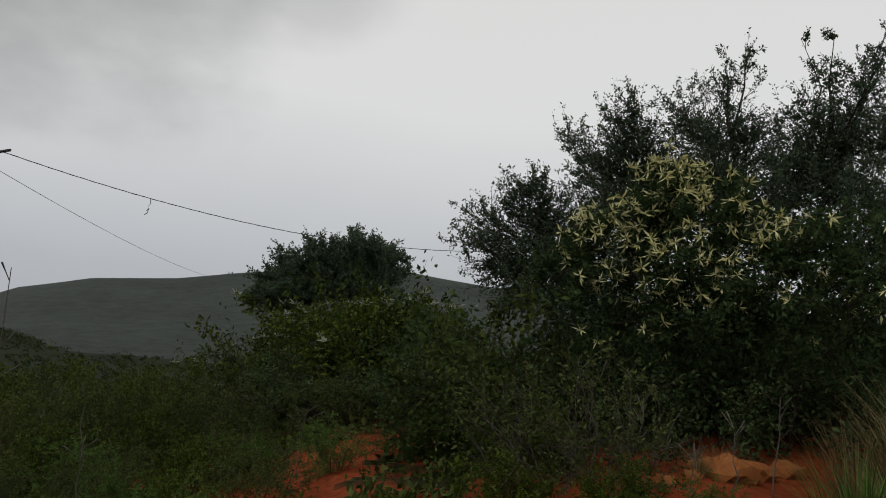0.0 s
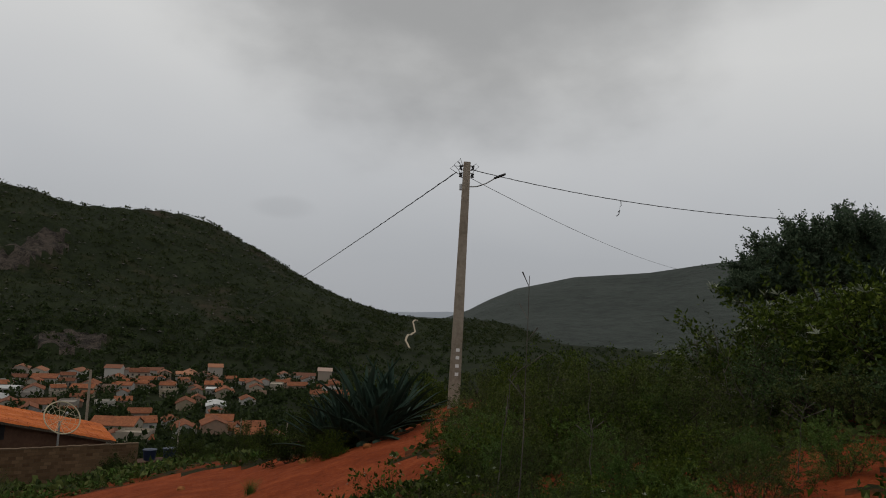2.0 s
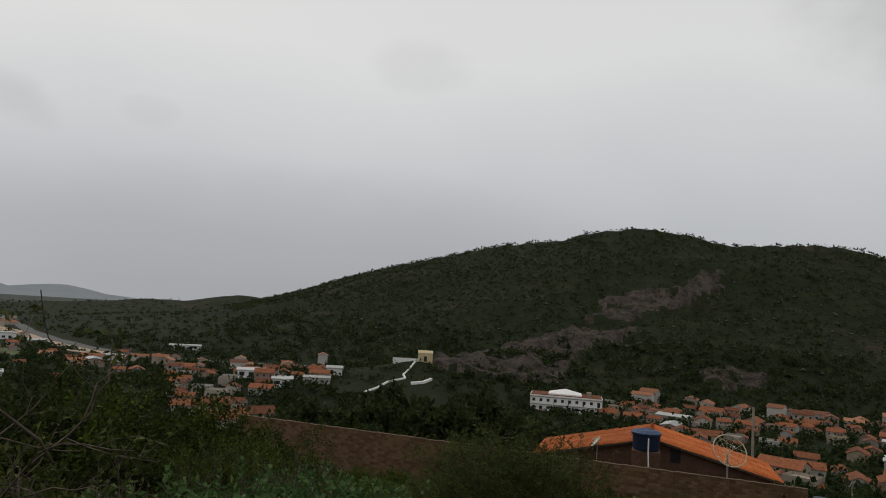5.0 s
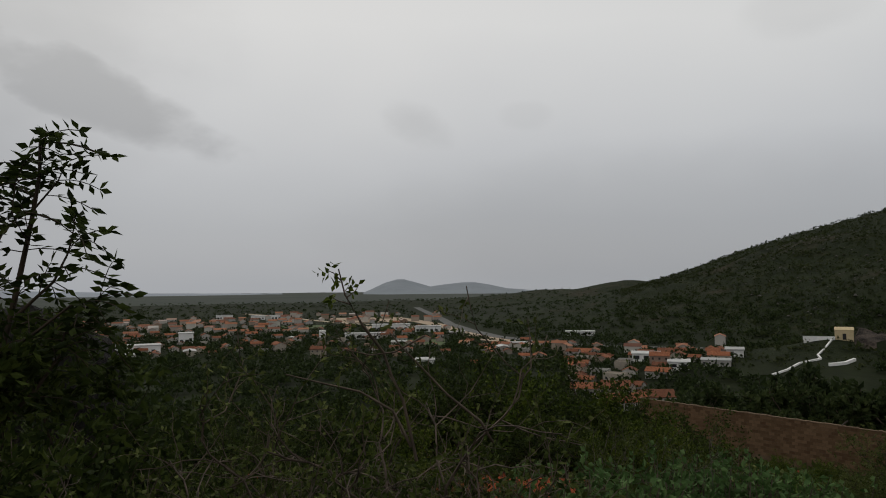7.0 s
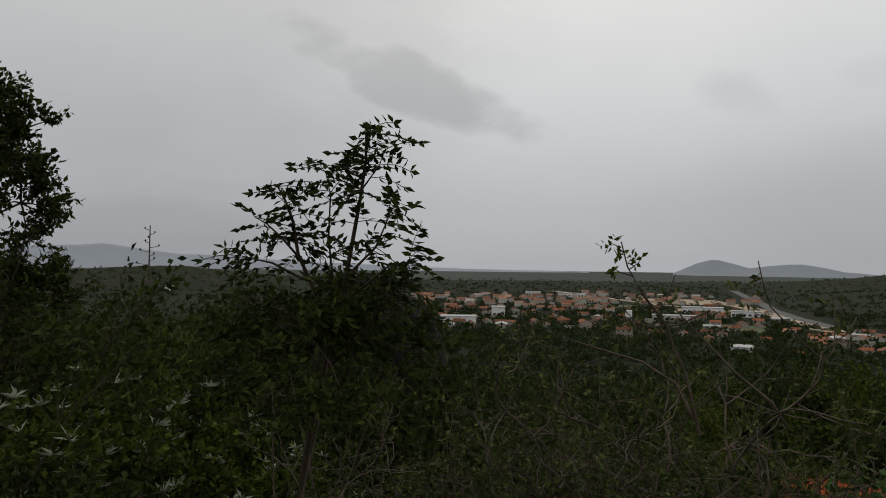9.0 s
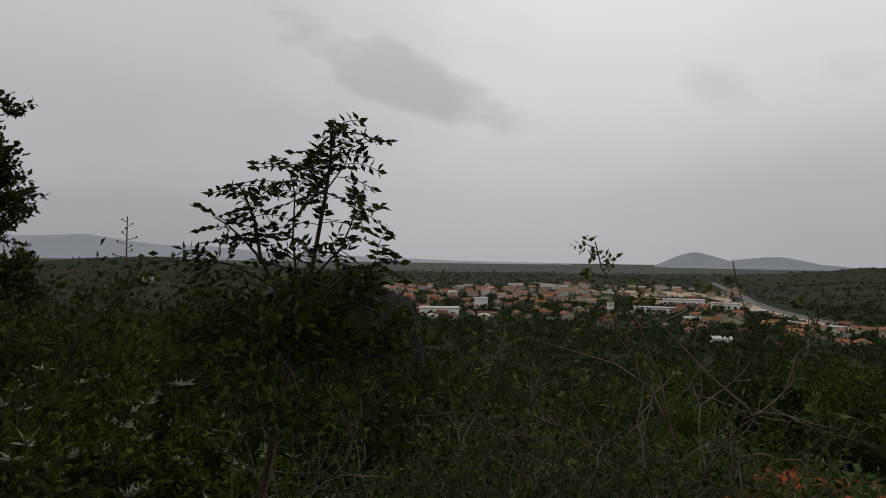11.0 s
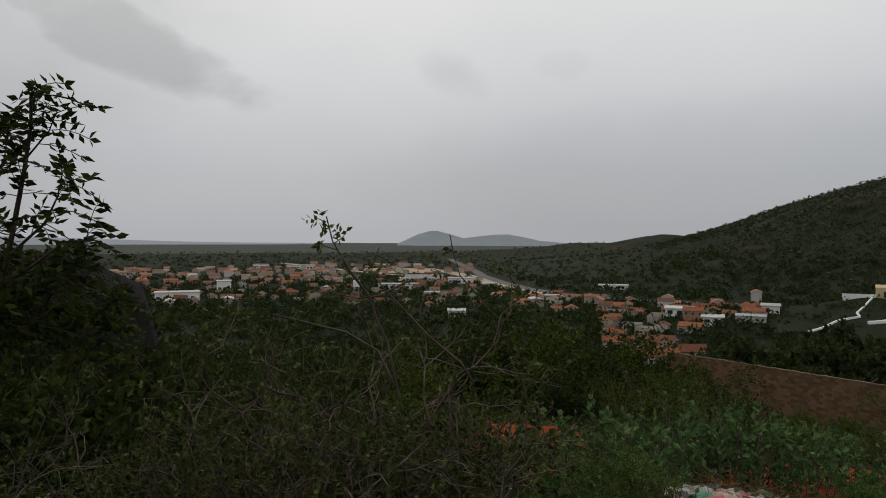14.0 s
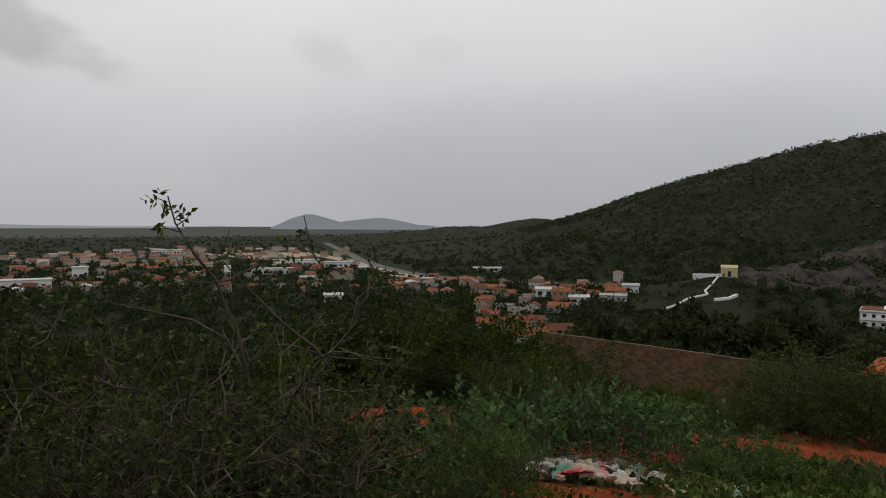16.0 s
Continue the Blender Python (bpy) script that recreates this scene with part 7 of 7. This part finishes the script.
# --- tall leafy weeds with bare stems, and other single plants
TALL = dict(kids=(3,), spread=0.35, shrink=0.42, wander=0.07, lift=(0.05, 0.06))
tall = stand(plant("tall_weed", 51, "tall weed with dark bare stems and broad leaves on top", "weed", BARK, LEAF_BROAD, 8, 1.15, 0.013, TALL, 10, 0.14, 0.09, "simple", 0.25, lean=0.3, base=0.25, group="tall weeds"), 106.5, 12.6, 0, 0.95)
for az_, r_, sc_ in ((119.5, 7.0, 0.6), (117.2, 7.8, 0.65), (121.6, 6.6, 0.55), (115.0, 8.4, 0.65), (112.8, 8.0, 0.5), (123.4, 7.4, 0.6), (118.4, 6.2, 0.5), (101.0, 10.6, 0.55), (97.5, 10.8, 0.5), (93.5, 11.0, 0.5), (116.5, 9.4, 0.95), (114.2, 9.9, 0.9), (118.6, 9.0, 0.9), (120.8, 8.4, 0.8), (112.6, 10.4, 0.9), (117.6, 11.2, 0.9), (121.8, 10.2, 0.8), (115.2, 12.2, 0.9), (105.4, 11.8, 1.0), (107.4, 11.6, 1.05), (102.2, 12.2, 0.9), (99.2, 13.4, 0.85), (110.2, 11.8, 1.0), (112.2, 10.8, 0.9), (96.5, 12.2, 0.6), (104.6, 12.8, 1.05), (108.3, 12.4, 0.95), (103.0, 13.4, 1.0), (109.6, 13.2, 1.1), (101.8, 14.0, 0.8), (111.0, 12.5, 1.0), (100.0, 15.0, 0.75), (98.6, 12.8, 0.6), (113.2, 12.0, 0.95), (94.0, 13.5, 0.55), (105.6, 17.5, 1.0), (109.0, 18.0, 1.1)):
    again(tall, az_, r_, plant_rng.uniform(0, 360), sc_)
for az_, r_, sc_ in ((118.5, 5.2, 0.55), (123.5, 5.2, 0.55), (121.0, 4.4, 0.42), (127, 3.9, 0.4), (115.5, 7.0, 0.6), (131, 3.6, 0.4), (138, 3.3, 0.38), (143.5, 3.4, 0.4), (152, 3.5, 0.45), (156, 3.9, 0.5)):
    again(bush_mid if int(r_ * 10) % 2 else bush_fine, az_, r_, plant_rng.uniform(0, 360), sc_)


def dry_stalk(az, r, top, label, lean=0.0):
    b = on_ground(az, r)
    e = thing("dry_stalk", b, label, "stalk", "dry stalks")
    h = top - b.z
    rng = np.random.default_rng(int(az * 10) % 1000)
    pts = [np.array((lean * u + rng.normal() * 0.015, rng.normal() * 0.015, -0.05 + h * u)) for u in np.linspace(0, 1, 7)]
    segs = [(np.array(pts), np.linspace(0.007, 0.003, 7))]
    for k in range(6):
        u = rng.uniform(0.55, 0.98)
        p = np.array((lean * u, 0, h * u))
        d = np.array((rng.normal(), rng.normal(), 1.2))
        segs.append((np.array([p, p + d * 0.04, p + d * 0.09]), [0.003, 0.003, 0.006]))
    new("stem", tube_mesh("stem", segs[:1], BARK_GREY)).parent = e
    for s in segs[1:]:
        new("side_twig", tube_mesh("side_twig", [s], BARK_GREY)).parent = e


dry_stalk(39.9, 4.9, EYE + 4.9 * math.tan(radians(4.6)), "thin dry stalk standing above the weeds", 0.05)
for az_, r_, h_ in ((-7.5, 6.0, 1.35), (-10.5, 5.8, 1.1), (-14.0, 5.6, 1.25), (-16.5, 5.9, 1.5), (3, 7.0, 1.0), (19, 8.5, 0.9), (41.5, 6.0, 1.2), (79.5, 30.5, -3.8), (108.2, 11.4, -0.3), (33.5, 6.6, 1.1)):
    dry_stalk(az_, r_, h_ if h_ > 0 or r_ > 20 else -0.6, "thin dry stalk among low weeds", plant_rng.uniform(-0.15, 0.15))
bm = bmesh.new()
b_ = on_ground(128.6, 5.4)
tube(bm, [(b_.x, b_.y, b_.z - 0.2), (b_.x + 0.03, b_.y, b_.z + 0.7), (b_.x + 0.02, b_.y, b_.z + 1.35)], [0.009, 0.009, 0.008], 6)
tagged(part("stake", bm, M_CONCRETE), "pale thin stake standing in the bushes", "stake")


# --- tufts of dry grass on the bank
def grass_tuft(seed, n, height, material, label):
    rng = np.random.default_rng(seed)
    e = thing("grass_tuft", (0, 0, 0), label, "grass", "grass tufts")
    V, F = [], []
    for k in range(n):
        a, lean, h = rng.uniform(0, 2 * np.pi), rng.uniform(0.1, 0.75), height * rng.uniform(0.5, 1.15)
        b = np.array((np.cos(a), np.sin(a), 0)) * rng.uniform(0, 0.22)
        d, s = np.array((np.cos(a), np.sin(a), 0)), np.array((-np.sin(a), np.cos(a), 0))
        i = len(V)
        for u in (0, 0.35, 0.7, 1.0):
            c = b + d * lean * h * u * u * 0.9 + np.array((0, 0, h * u * (1 - 0.35 * lean * u)))
            w = 0.006 * (1 - u * 0.85)
            V += [c - s * w, c + s * w]
        F += [(i, i + 1, i + 3, i + 2), (i + 2, i + 3, i + 5, i + 4), (i + 4, i + 5, i + 7, i + 6)]
    new("foliage", quick_mesh("foliage", np.array(V), np.array(F), [material])).parent = e
    return e


tuft = stand(grass_tuft(61, 260, 1.0, STRAW, "tall tuft of half-dry grass on the bank"), -21.5, 5.9, 0, 0.8)
tuft_green = stand(grass_tuft(62, 220, 0.7, LEAF_FRESH, "tuft of long green grass on the bank"), -22.0, 5.2, 0, 1.1)
for az_, r_, sc_, g in ((-24, 6.2, 0.95, 0), (-20.5, 4.6, 0.65, 1), (-17.5, 5.0, 0.6, 1), (-25, 5, 1.1, 1), (-13, 6.6, 0.35, 0), (-11.5, 6.4, 0.3, 0), (-26, 6.2, 1.2, 0), (-14.5, 4.6, 0.5, 1), (-8, 5.2, 0.45, 1), (112, 9.6, 0.45, 0), (109, 9.3, 0.4, 0), (61, 14, 0.5, 1), (47, 14.5, 0.5, 1)):
    again(tuft_green if g else tuft, az_, r_, plant_rng.uniform(0, 360), sc_)


# --- clods and stones of ochre earth
def stone(seed, size, material, name, label, category, group, flat=0.7):
    rng = np.random.default_rng(seed)
    bm = bmesh.new()
    bmesh.ops.create_icosphere(bm, subdivisions=2, radius=size)
    for v in bm.verts:
        k = 1 + 0.32 * noise.noise(v.co * (1.6 / size) + Vector((seed, 0, 0)))
        v.co = Vector((v.co.x * k * 1.2, v.co.y * k, v.co.z * k * flat))
    ob = part(name, bm, material)
    return tagged(ob, label, category, group)


M_OCHRE = plain_material("ochre_earth", (0.15, 0.045, 0.014), (0.32, 0.13, 0.045), 9, 0.97, 0.8, 0.03, spec=0.08)
for k, (az_, r_, s_) in enumerate(((-12.0, 6.7, 0.13), (-13.4, 6.6, 0.2), (-15.0, 6.9, 0.16), (-11.2, 6.4, 0.08), (-17.2, 7.2, 0.14), (-9.2, 6.2, 0.09), (66, 19, 0.1), (57, 17.5, 0.12), (52, 16.0, 0.1), (75, 24, 0.14))):
    ob = stone(k, s_, M_OCHRE, "earth_clod", "rough lump of ochre earth on the ground", "clod", "clods of earth")
    ob.location = on_ground(az_, r_, s_ * 0.25)
boulder = stone(40, 1.75, rock_material("dark_wet_rock", (0.008, 0.007, 0.007), (0.03, 0.026, 0.023), 1.2), "boulder", "dark wet boulder among the bushes", "boulder", "", 0.8)
boulder.location = on_ground(160.0, 13.0, 1.75)
boulder.rotation_euler = (0.2, 0.5, 0.4)


# --- the heap of household litter
LITTER = [((0.44, 0.42, 0.37), "white"), ((0.4, 0.16, 0.17), "pink"), ((0.45, 0.05, 0.06), "red"), ((0.05, 0.2, 0.13), "green"), ((0.36, 0.29, 0.2), "buff"), ((0.08, 0.08, 0.1), "black"), ((0.42, 0.33, 0.26), "pale"), ((0.35, 0.22, 0.12), "brown")]
litter_rng = random.Random(8)
litter_mats = [plain_material(f"{n_}_plastic", tuple(x * 0.7 for x in c_), c_, 12, 0.5, 0.4, 0.01) for c_, n_ in LITTER]
for k in range(190):
    which = litter_rng.choice((0, 0, 0, 1, 2, 3, 4, 4, 5, 6, 6, 7))
    s_ = litter_rng.uniform(0.035, 0.12)
    bm = bmesh.new()
    bmesh.ops.create_icosphere(bm, subdivisions=2, radius=s_)
    sx, sy, sz = litter_rng.uniform(0.7, 1.8), litter_rng.uniform(0.6, 1.2), litter_rng.uniform(0.25, 0.6)
    for v in bm.verts:
        q = 1 + 0.75 * noise.noise(v.co * (2.6 / s_) + Vector((k * 3.1, 0, 0)))
        v.co = Vector((v.co.x * q * sx, v.co.y * q * sy, v.co.z * q * sz))
    ob = part("plastic_bag", bm, litter_mats[which])
    tagged(ob, f"crumpled {LITTER[which][1]} plastic bag on the litter heap", "litter", "litter heap")
    az_, r_ = litter_rng.gauss(108.5, 6.5), litter_rng.gauss(9.8, 0.6)
    ob.location = on_ground(az_, r_, s_ * 0.3 + max(0, 0.16 - abs(az_ - 108.5) * 0.02))
    ob.rotation_euler = (litter_rng.uniform(-0.5, 0.5), litter_rng.uniform(-0.5, 0.5), litter_rng.uniform(0, 6))
straw = thing("straw_heap", on_ground(107.5, 9.8), "loose heap of dry straw on the litter", "straw", kind="stuff")
rng_ = np.random.default_rng(9)
n_ = 2200
P_ = np.stack([rng_.normal(0, 0.5, n_), rng_.normal(0, 0.85, n_), np.abs(rng_.normal(0.08, 0.08, n_))], 1)
D_ = rng_.normal(size=(n_, 3)) * np.array((1, 1, 0.25))
ob = new("straw", leaf_mesh("straw", P_, D_, rng_.uniform(0.15, 0.4, n_), np.full(n_, 0.008), [STRAW], None, 9))
ob.parent = straw


# ---------------------------------------------------------------- what nobody could count
def scatter(name, label, X, Y, size, per, material, seed, squash=0.7, category="scrub", lift=0.3, fine=1.0):
    """Clumps of leaves at the given places, as one object."""
    rng = np.random.default_rng(seed)
    Z = ground_z(X, Y)
    C = np.repeat(np.stack([X, Y, Z], 1), per, 0)
    S = np.repeat(size, per)
    D = rng.normal(size=C.shape)
    D[:, 2] = np.abs(D[:, 2]) * 0.9
    D /= np.linalg.norm(D, axis=1, keepdims=True)
    P = C + D * (S * rng.uniform(0.15, 0.75, len(S)))[:, None] * np.array((1, 1, squash)) + np.array((0, 0, 1)) * (S * lift * 0.5)[:, None]
    T = D + rng.normal(size=C.shape) * 0.8
    me = leaf_mesh(name, P, T, S * rng.uniform(0.45, 0.9, len(S)) * fine, S * rng.uniform(0.35, 0.65, len(S)) * fine, [material], None, seed)
    return tagged(new(name, me), label, category, kind="stuff")


TRACK = [(48.6, 0, 890), (48.35, 0, 830), (48.75, 0, 770), (48.5, 0, 700), (48.95, 0, 640), (49.25, 0, 585), (48.9, 0, 560)]
HIGHWAY = [(129.3, 0, 1250), (128.2, 0, 980), (126.6, 0, 720), (125.0, 0, 610), (123.0, 0, 545), (120.2, 0, 495), (116.6, 0, 465), (112, 0, 455), (107, 0, 450)]


def polar_xy(az, r):
    return -np.sin(np.radians(az)) * r, np.cos(np.radians(az)) * r


rng_ = np.random.default_rng(31)
# scrub on the big hill, with its bare rock left open
az_, r_ = rng_.uniform(24, 113, 48000), np.sqrt(rng_.uniform(285 ** 2, 1150 ** 2, 48000))
x_, y_ = polar_xy(az_, r_)
h_ = ground_z(x_, y_)
ok = (h_ > PLAIN + 6) & ~(cliff_mask(x_, y_) & (rng_.uniform(size=48000) < 0.72)) & (fbm(x_, y_, 60.0, 3, 9) > -0.2 + 0.15 * rng_.normal(size=48000)) & (ridge_gap(x_, y_, TRACK) > 5) & (ridge_gap(x_, y_, BIG_HILL) * np.where(r_ > 760, 1, 0) < 330)
x_, y_ = x_[ok][:28000], y_[ok][:28000]
scatter("hill_scrub", "dense low dark scrub covering the hill", x_, y_, rng_.uniform(0.9, 2.7, len(x_)) * np.where(rng_.uniform(size=len(x_)) < 0.12, 1.6, 1.0), 7, LEAF_SCRUB, 32)
# pale rocks on the hill
n_ = 900
az_, r_ = rng_.uniform(60, 104, n_), np.sqrt(rng_.uniform(380 ** 2, 800 ** 2, n_))
x_, y_ = polar_xy(az_, r_)
ok = ground_z(x_, y_) > PLAIN + 12
x_, y_ = x_[ok], y_[ok]
tetra = np.array([(1, 0, 0.1), (0.2, 0.9, 0), (-0.9, 0.4, 0.1), (-0.6, -0.8, 0), (0.5, -0.8, 0.1), (0.1, 0.1, 0.75)])
tf = np.array([(0, 1, 5), (1, 2, 5), (2, 3, 5), (3, 4, 5), (4, 0, 5)])
sz = rng_.uniform(0.4, 1.9, len(x_))
V_ = (tetra[None] * sz[:, None, None] * rng_.uniform(0.6, 1.3, (len(x_), 6, 3)) + np.stack([x_, y_, ground_z(x_, y_) + 0.5], 1)[:, None]).reshape(-1, 3)
F_ = (tf[None] + 6 * np.arange(len(x_))[:, None, None]).reshape(-1, 3)
M_PALEROCK = rock_material("pale_rock", (0.07, 0.062, 0.055), (0.20, 0.185, 0.165), 0.5)
tagged(new("hill_rocks", quick_mesh("hill_rocks", V_, F_, [M_PALEROCK])), "scattered pale rocks on the scrub hill", "rocks", kind="stuff")


def clear_of_houses(x, y, gap):
    q = np.array([(p.x, p.y) for p, _ in placed])
    g = np.array([w for _, w in placed])
    out = np.ones(len(x), bool)
    for i in range(0, len(x), 2000):
        d = np.hypot(x[i:i + 2000, None] - q[None, :, 0], y[i:i + 2000, None] - q[None, :, 1])
        out[i:i + 2000] = (d > np.minimum(g, 7)[None] * 0.75 + gap).all(1)
    return out


# trees between the houses and over the plain
n_ = 26000
az_ = rng_.uniform(0, 186, n_)
r_ = np.exp(rng_.uniform(np.log(75), np.log(1900), n_))
x_, y_ = polar_xy(az_, r_)
ok = clear_of_houses(x_, y_, 1.0) & (ground_z(x_, y_) < PLAIN + 30)
for ridge, half in ((HIGHWAY, 15), (TRACK, 6)):
    ok &= ridge_gap(x_, y_, ridge) > half
ok &= ~((az_ > 126.5) & (az_ < 136) & (r_ > 600) & (r_ < 900) & (rng_.uniform(size=n_) < 0.8))
ok &= ~((az_ > 127) & (az_ < 131.5) & (r_ > 470) & (r_ < 520))
ok &= ~((az_ > 55) & (az_ < 84) & (r_ > 110) & (r_ < 380) & (rng_.uniform(size=n_) < 0.3))
ok &= ~((az_ > 95.5) & (az_ < 105) & (r_ > 280) & (r_ < 370))
x_, y_, r_ = x_[ok], y_[ok], r_[ok]
near = (r_ < 340) & (rng_.uniform(size=len(r_)) < 0.45)
far = r_ >= 340
scatter("slope_trees", "dark round trees and shrubs on the lower slope", x_[near], y_[near], rng_.uniform(2.2, 4.6, near.sum()), 34, LEAF_TOWN, 36, 0.9, "woodland", 0.4, 0.55)
scatter("far_trees", "dark woodland and garden trees over the plain", x_[far], y_[far], rng_.uniform(2.0, 4.6, far.sum()), 12, LEAF_TOWN, 33, 0.75, "woodland", 0.3, 0.8)
n_ = 3600
az_, r_ = rng_.uniform(52, 158, n_), rng_.uniform(185, 700, n_)
x_, y_ = polar_xy(az_, r_)
ok = clear_of_houses(x_, y_, -0.9) & (ground_z(x_, y_) < PLAIN + 25) & (ridge_gap(x_, y_, HIGHWAY) > 16) & ~((az_ > 127) & (az_ < 131.5) & (r_ > 465) & (r_ < 525)) & ~((az_ > 95.5) & (az_ < 105) & (r_ > 270) & (r_ < 370))
x_, y_ = x_[ok], y_[ok]
scatter("town_trees", "round dark trees standing between the houses", x_, y_, rng_.uniform(2.4, 5.0, len(x_)), 34, LEAF_TOWN, 35, 0.95, "trees", 0.5, 0.55)
# low green growth on the near slope
n_ = 52000
az_ = rng_.uniform(-32, 205, n_)
r_ = np.exp(rng_.uniform(np.log(1.8), np.log(48), n_))
x_, y_ = polar_xy(az_, r_)
g_ = path_gap(x_, y_)
in_wall = (x_ * wall_n.x + y_ * wall_n.y > WALL_P - 0.2) & (az_ > 66) & (az_ < 120)
ok = (g_ > np.where((az_ > 95) & (az_ < 129) & (r_ > 9), 0.7, 0.05) + rng_.uniform(-0.25, 0.5, n_)) & ~in_wall & (fbm(x_, y_, 2.2, 3, 15) > -0.22)
x_, y_, r_ = x_[ok], y_[ok], r_[ok]
s_ = np.clip(0.06 + r_ * 0.008, 0.05, 0.4) * rng_.uniform(0.6, 1.5, len(x_))
# growth between bearings 136 and 300 takes the darker leaf colour
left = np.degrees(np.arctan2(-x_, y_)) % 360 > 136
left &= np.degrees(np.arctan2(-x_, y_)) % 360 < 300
scatter("ground_cover", "low green weeds covering the red slope", x_[~left], y_[~left], s_[~left], 4, LEAF_OLIVE, 34, 0.8, "weeds", 0.2)
scatter("ground_cover", "dark low growth over the left of the slope", x_[left], y_[left], s_[left], 4, LEAF_DARK, 38, 0.8, "weeds", 0.2)

n_ = 16000
az_ = rng_.uniform(58, 122, n_)
r_ = np.exp(rng_.uniform(np.log(7), np.log(40), n_))
x_, y_ = polar_xy(az_, r_)
ok = (path_gap(x_, y_) > 0.75) & ~((az_ > 100) & (az_ < 126) & (r_ > 10.5) & (r_ < 20) & (rng_.uniform(size=n_) < 0.6)) & ~((az_ > 114) & (rng_.uniform(size=n_) < 0.6)) & (x_ * wall_n.x + y_ * wall_n.y < WALL_P - 0.3) & (fbm(x_, y_, 3.2, 3, 19) > -0.12)
x_, y_, r_ = x_[ok], y_[ok], r_[ok]
scatter("fresh_weeds", "fresh green creeping weeds on the field", x_, y_, np.clip(0.07 + r_ * 0.005, 0.05, 0.2) * rng_.uniform(0.6, 1.5, len(x_)), 6, LEAF_FRESH, 37, 0.7, "weeds", 0.2)

# dark garden trees behind the wall
garden = plant("garden_tree", 71, "broad dark garden tree behind the brick wall", "tree", BARK, LEAF_TOWN, 4, 3.2, 0.16, TREE, 12, 0.42, 0.26, "simple", 0.1, lean=0.55, base=0.3, group="garden trees")
stand(garden, 98.5, 60, 0, 1.55)
for az_, r_, sc_ in ((94.5, 57, 1.3), (103, 62, 1.55), (106.5, 64, 1.3), (90.5, 60, 1.1), (100.8, 55, 1.1), (96.5, 66, 1.6), (105, 58, 1.1), (87.5, 66, 1.0), (109.5, 70, 1.3), (92.5, 68, 1.4), (76.5, 110, 1.3), (84, 120, 1.4), (66, 120, 1.2), (62, 150, 1.4), (71.5, 140, 1.3), (58, 120, 1.4), (80, 150, 1.4), (68, 170, 1.4), (55, 160, 1.5)):
    again(garden, az_, r_, plant_rng.uniform(0, 360), sc_ * (1.05 if r_ < 75 else 1.0))
for az_, r_, sc_ in ((95.5, 45, 1.3), (91.5, 44, 1.3), (88.2, 43.5, 1.2), (98.5, 46, 1.2), (86.8, 44.5, 1.1)):
    again(bush_pale, az_, r_, plant_rng.uniform(0, 360), sc_ * 1.1)
# weeds by the path and on the bank, one by one
for k in range(230):
    az_ = plant_rng.uniform(-24, 125)
    r_ = math.exp(plant_rng.uniform(math.log(4.2), math.log(34)))
    p_ = polar(az_, r_)
    if float(path_gap(np.array([p_.x]), np.array([p_.y]))[0]) < 0.1 or (66 < az_ < 120 and p_.dot(wall_n) > WALL_P - 1):
        continue
    again(plant_rng.choice((weed_a, weed_b, weed_b, weed_c)), az_, r_, plant_rng.uniform(0, 360), plant_rng.uniform(0.7, 1.35))
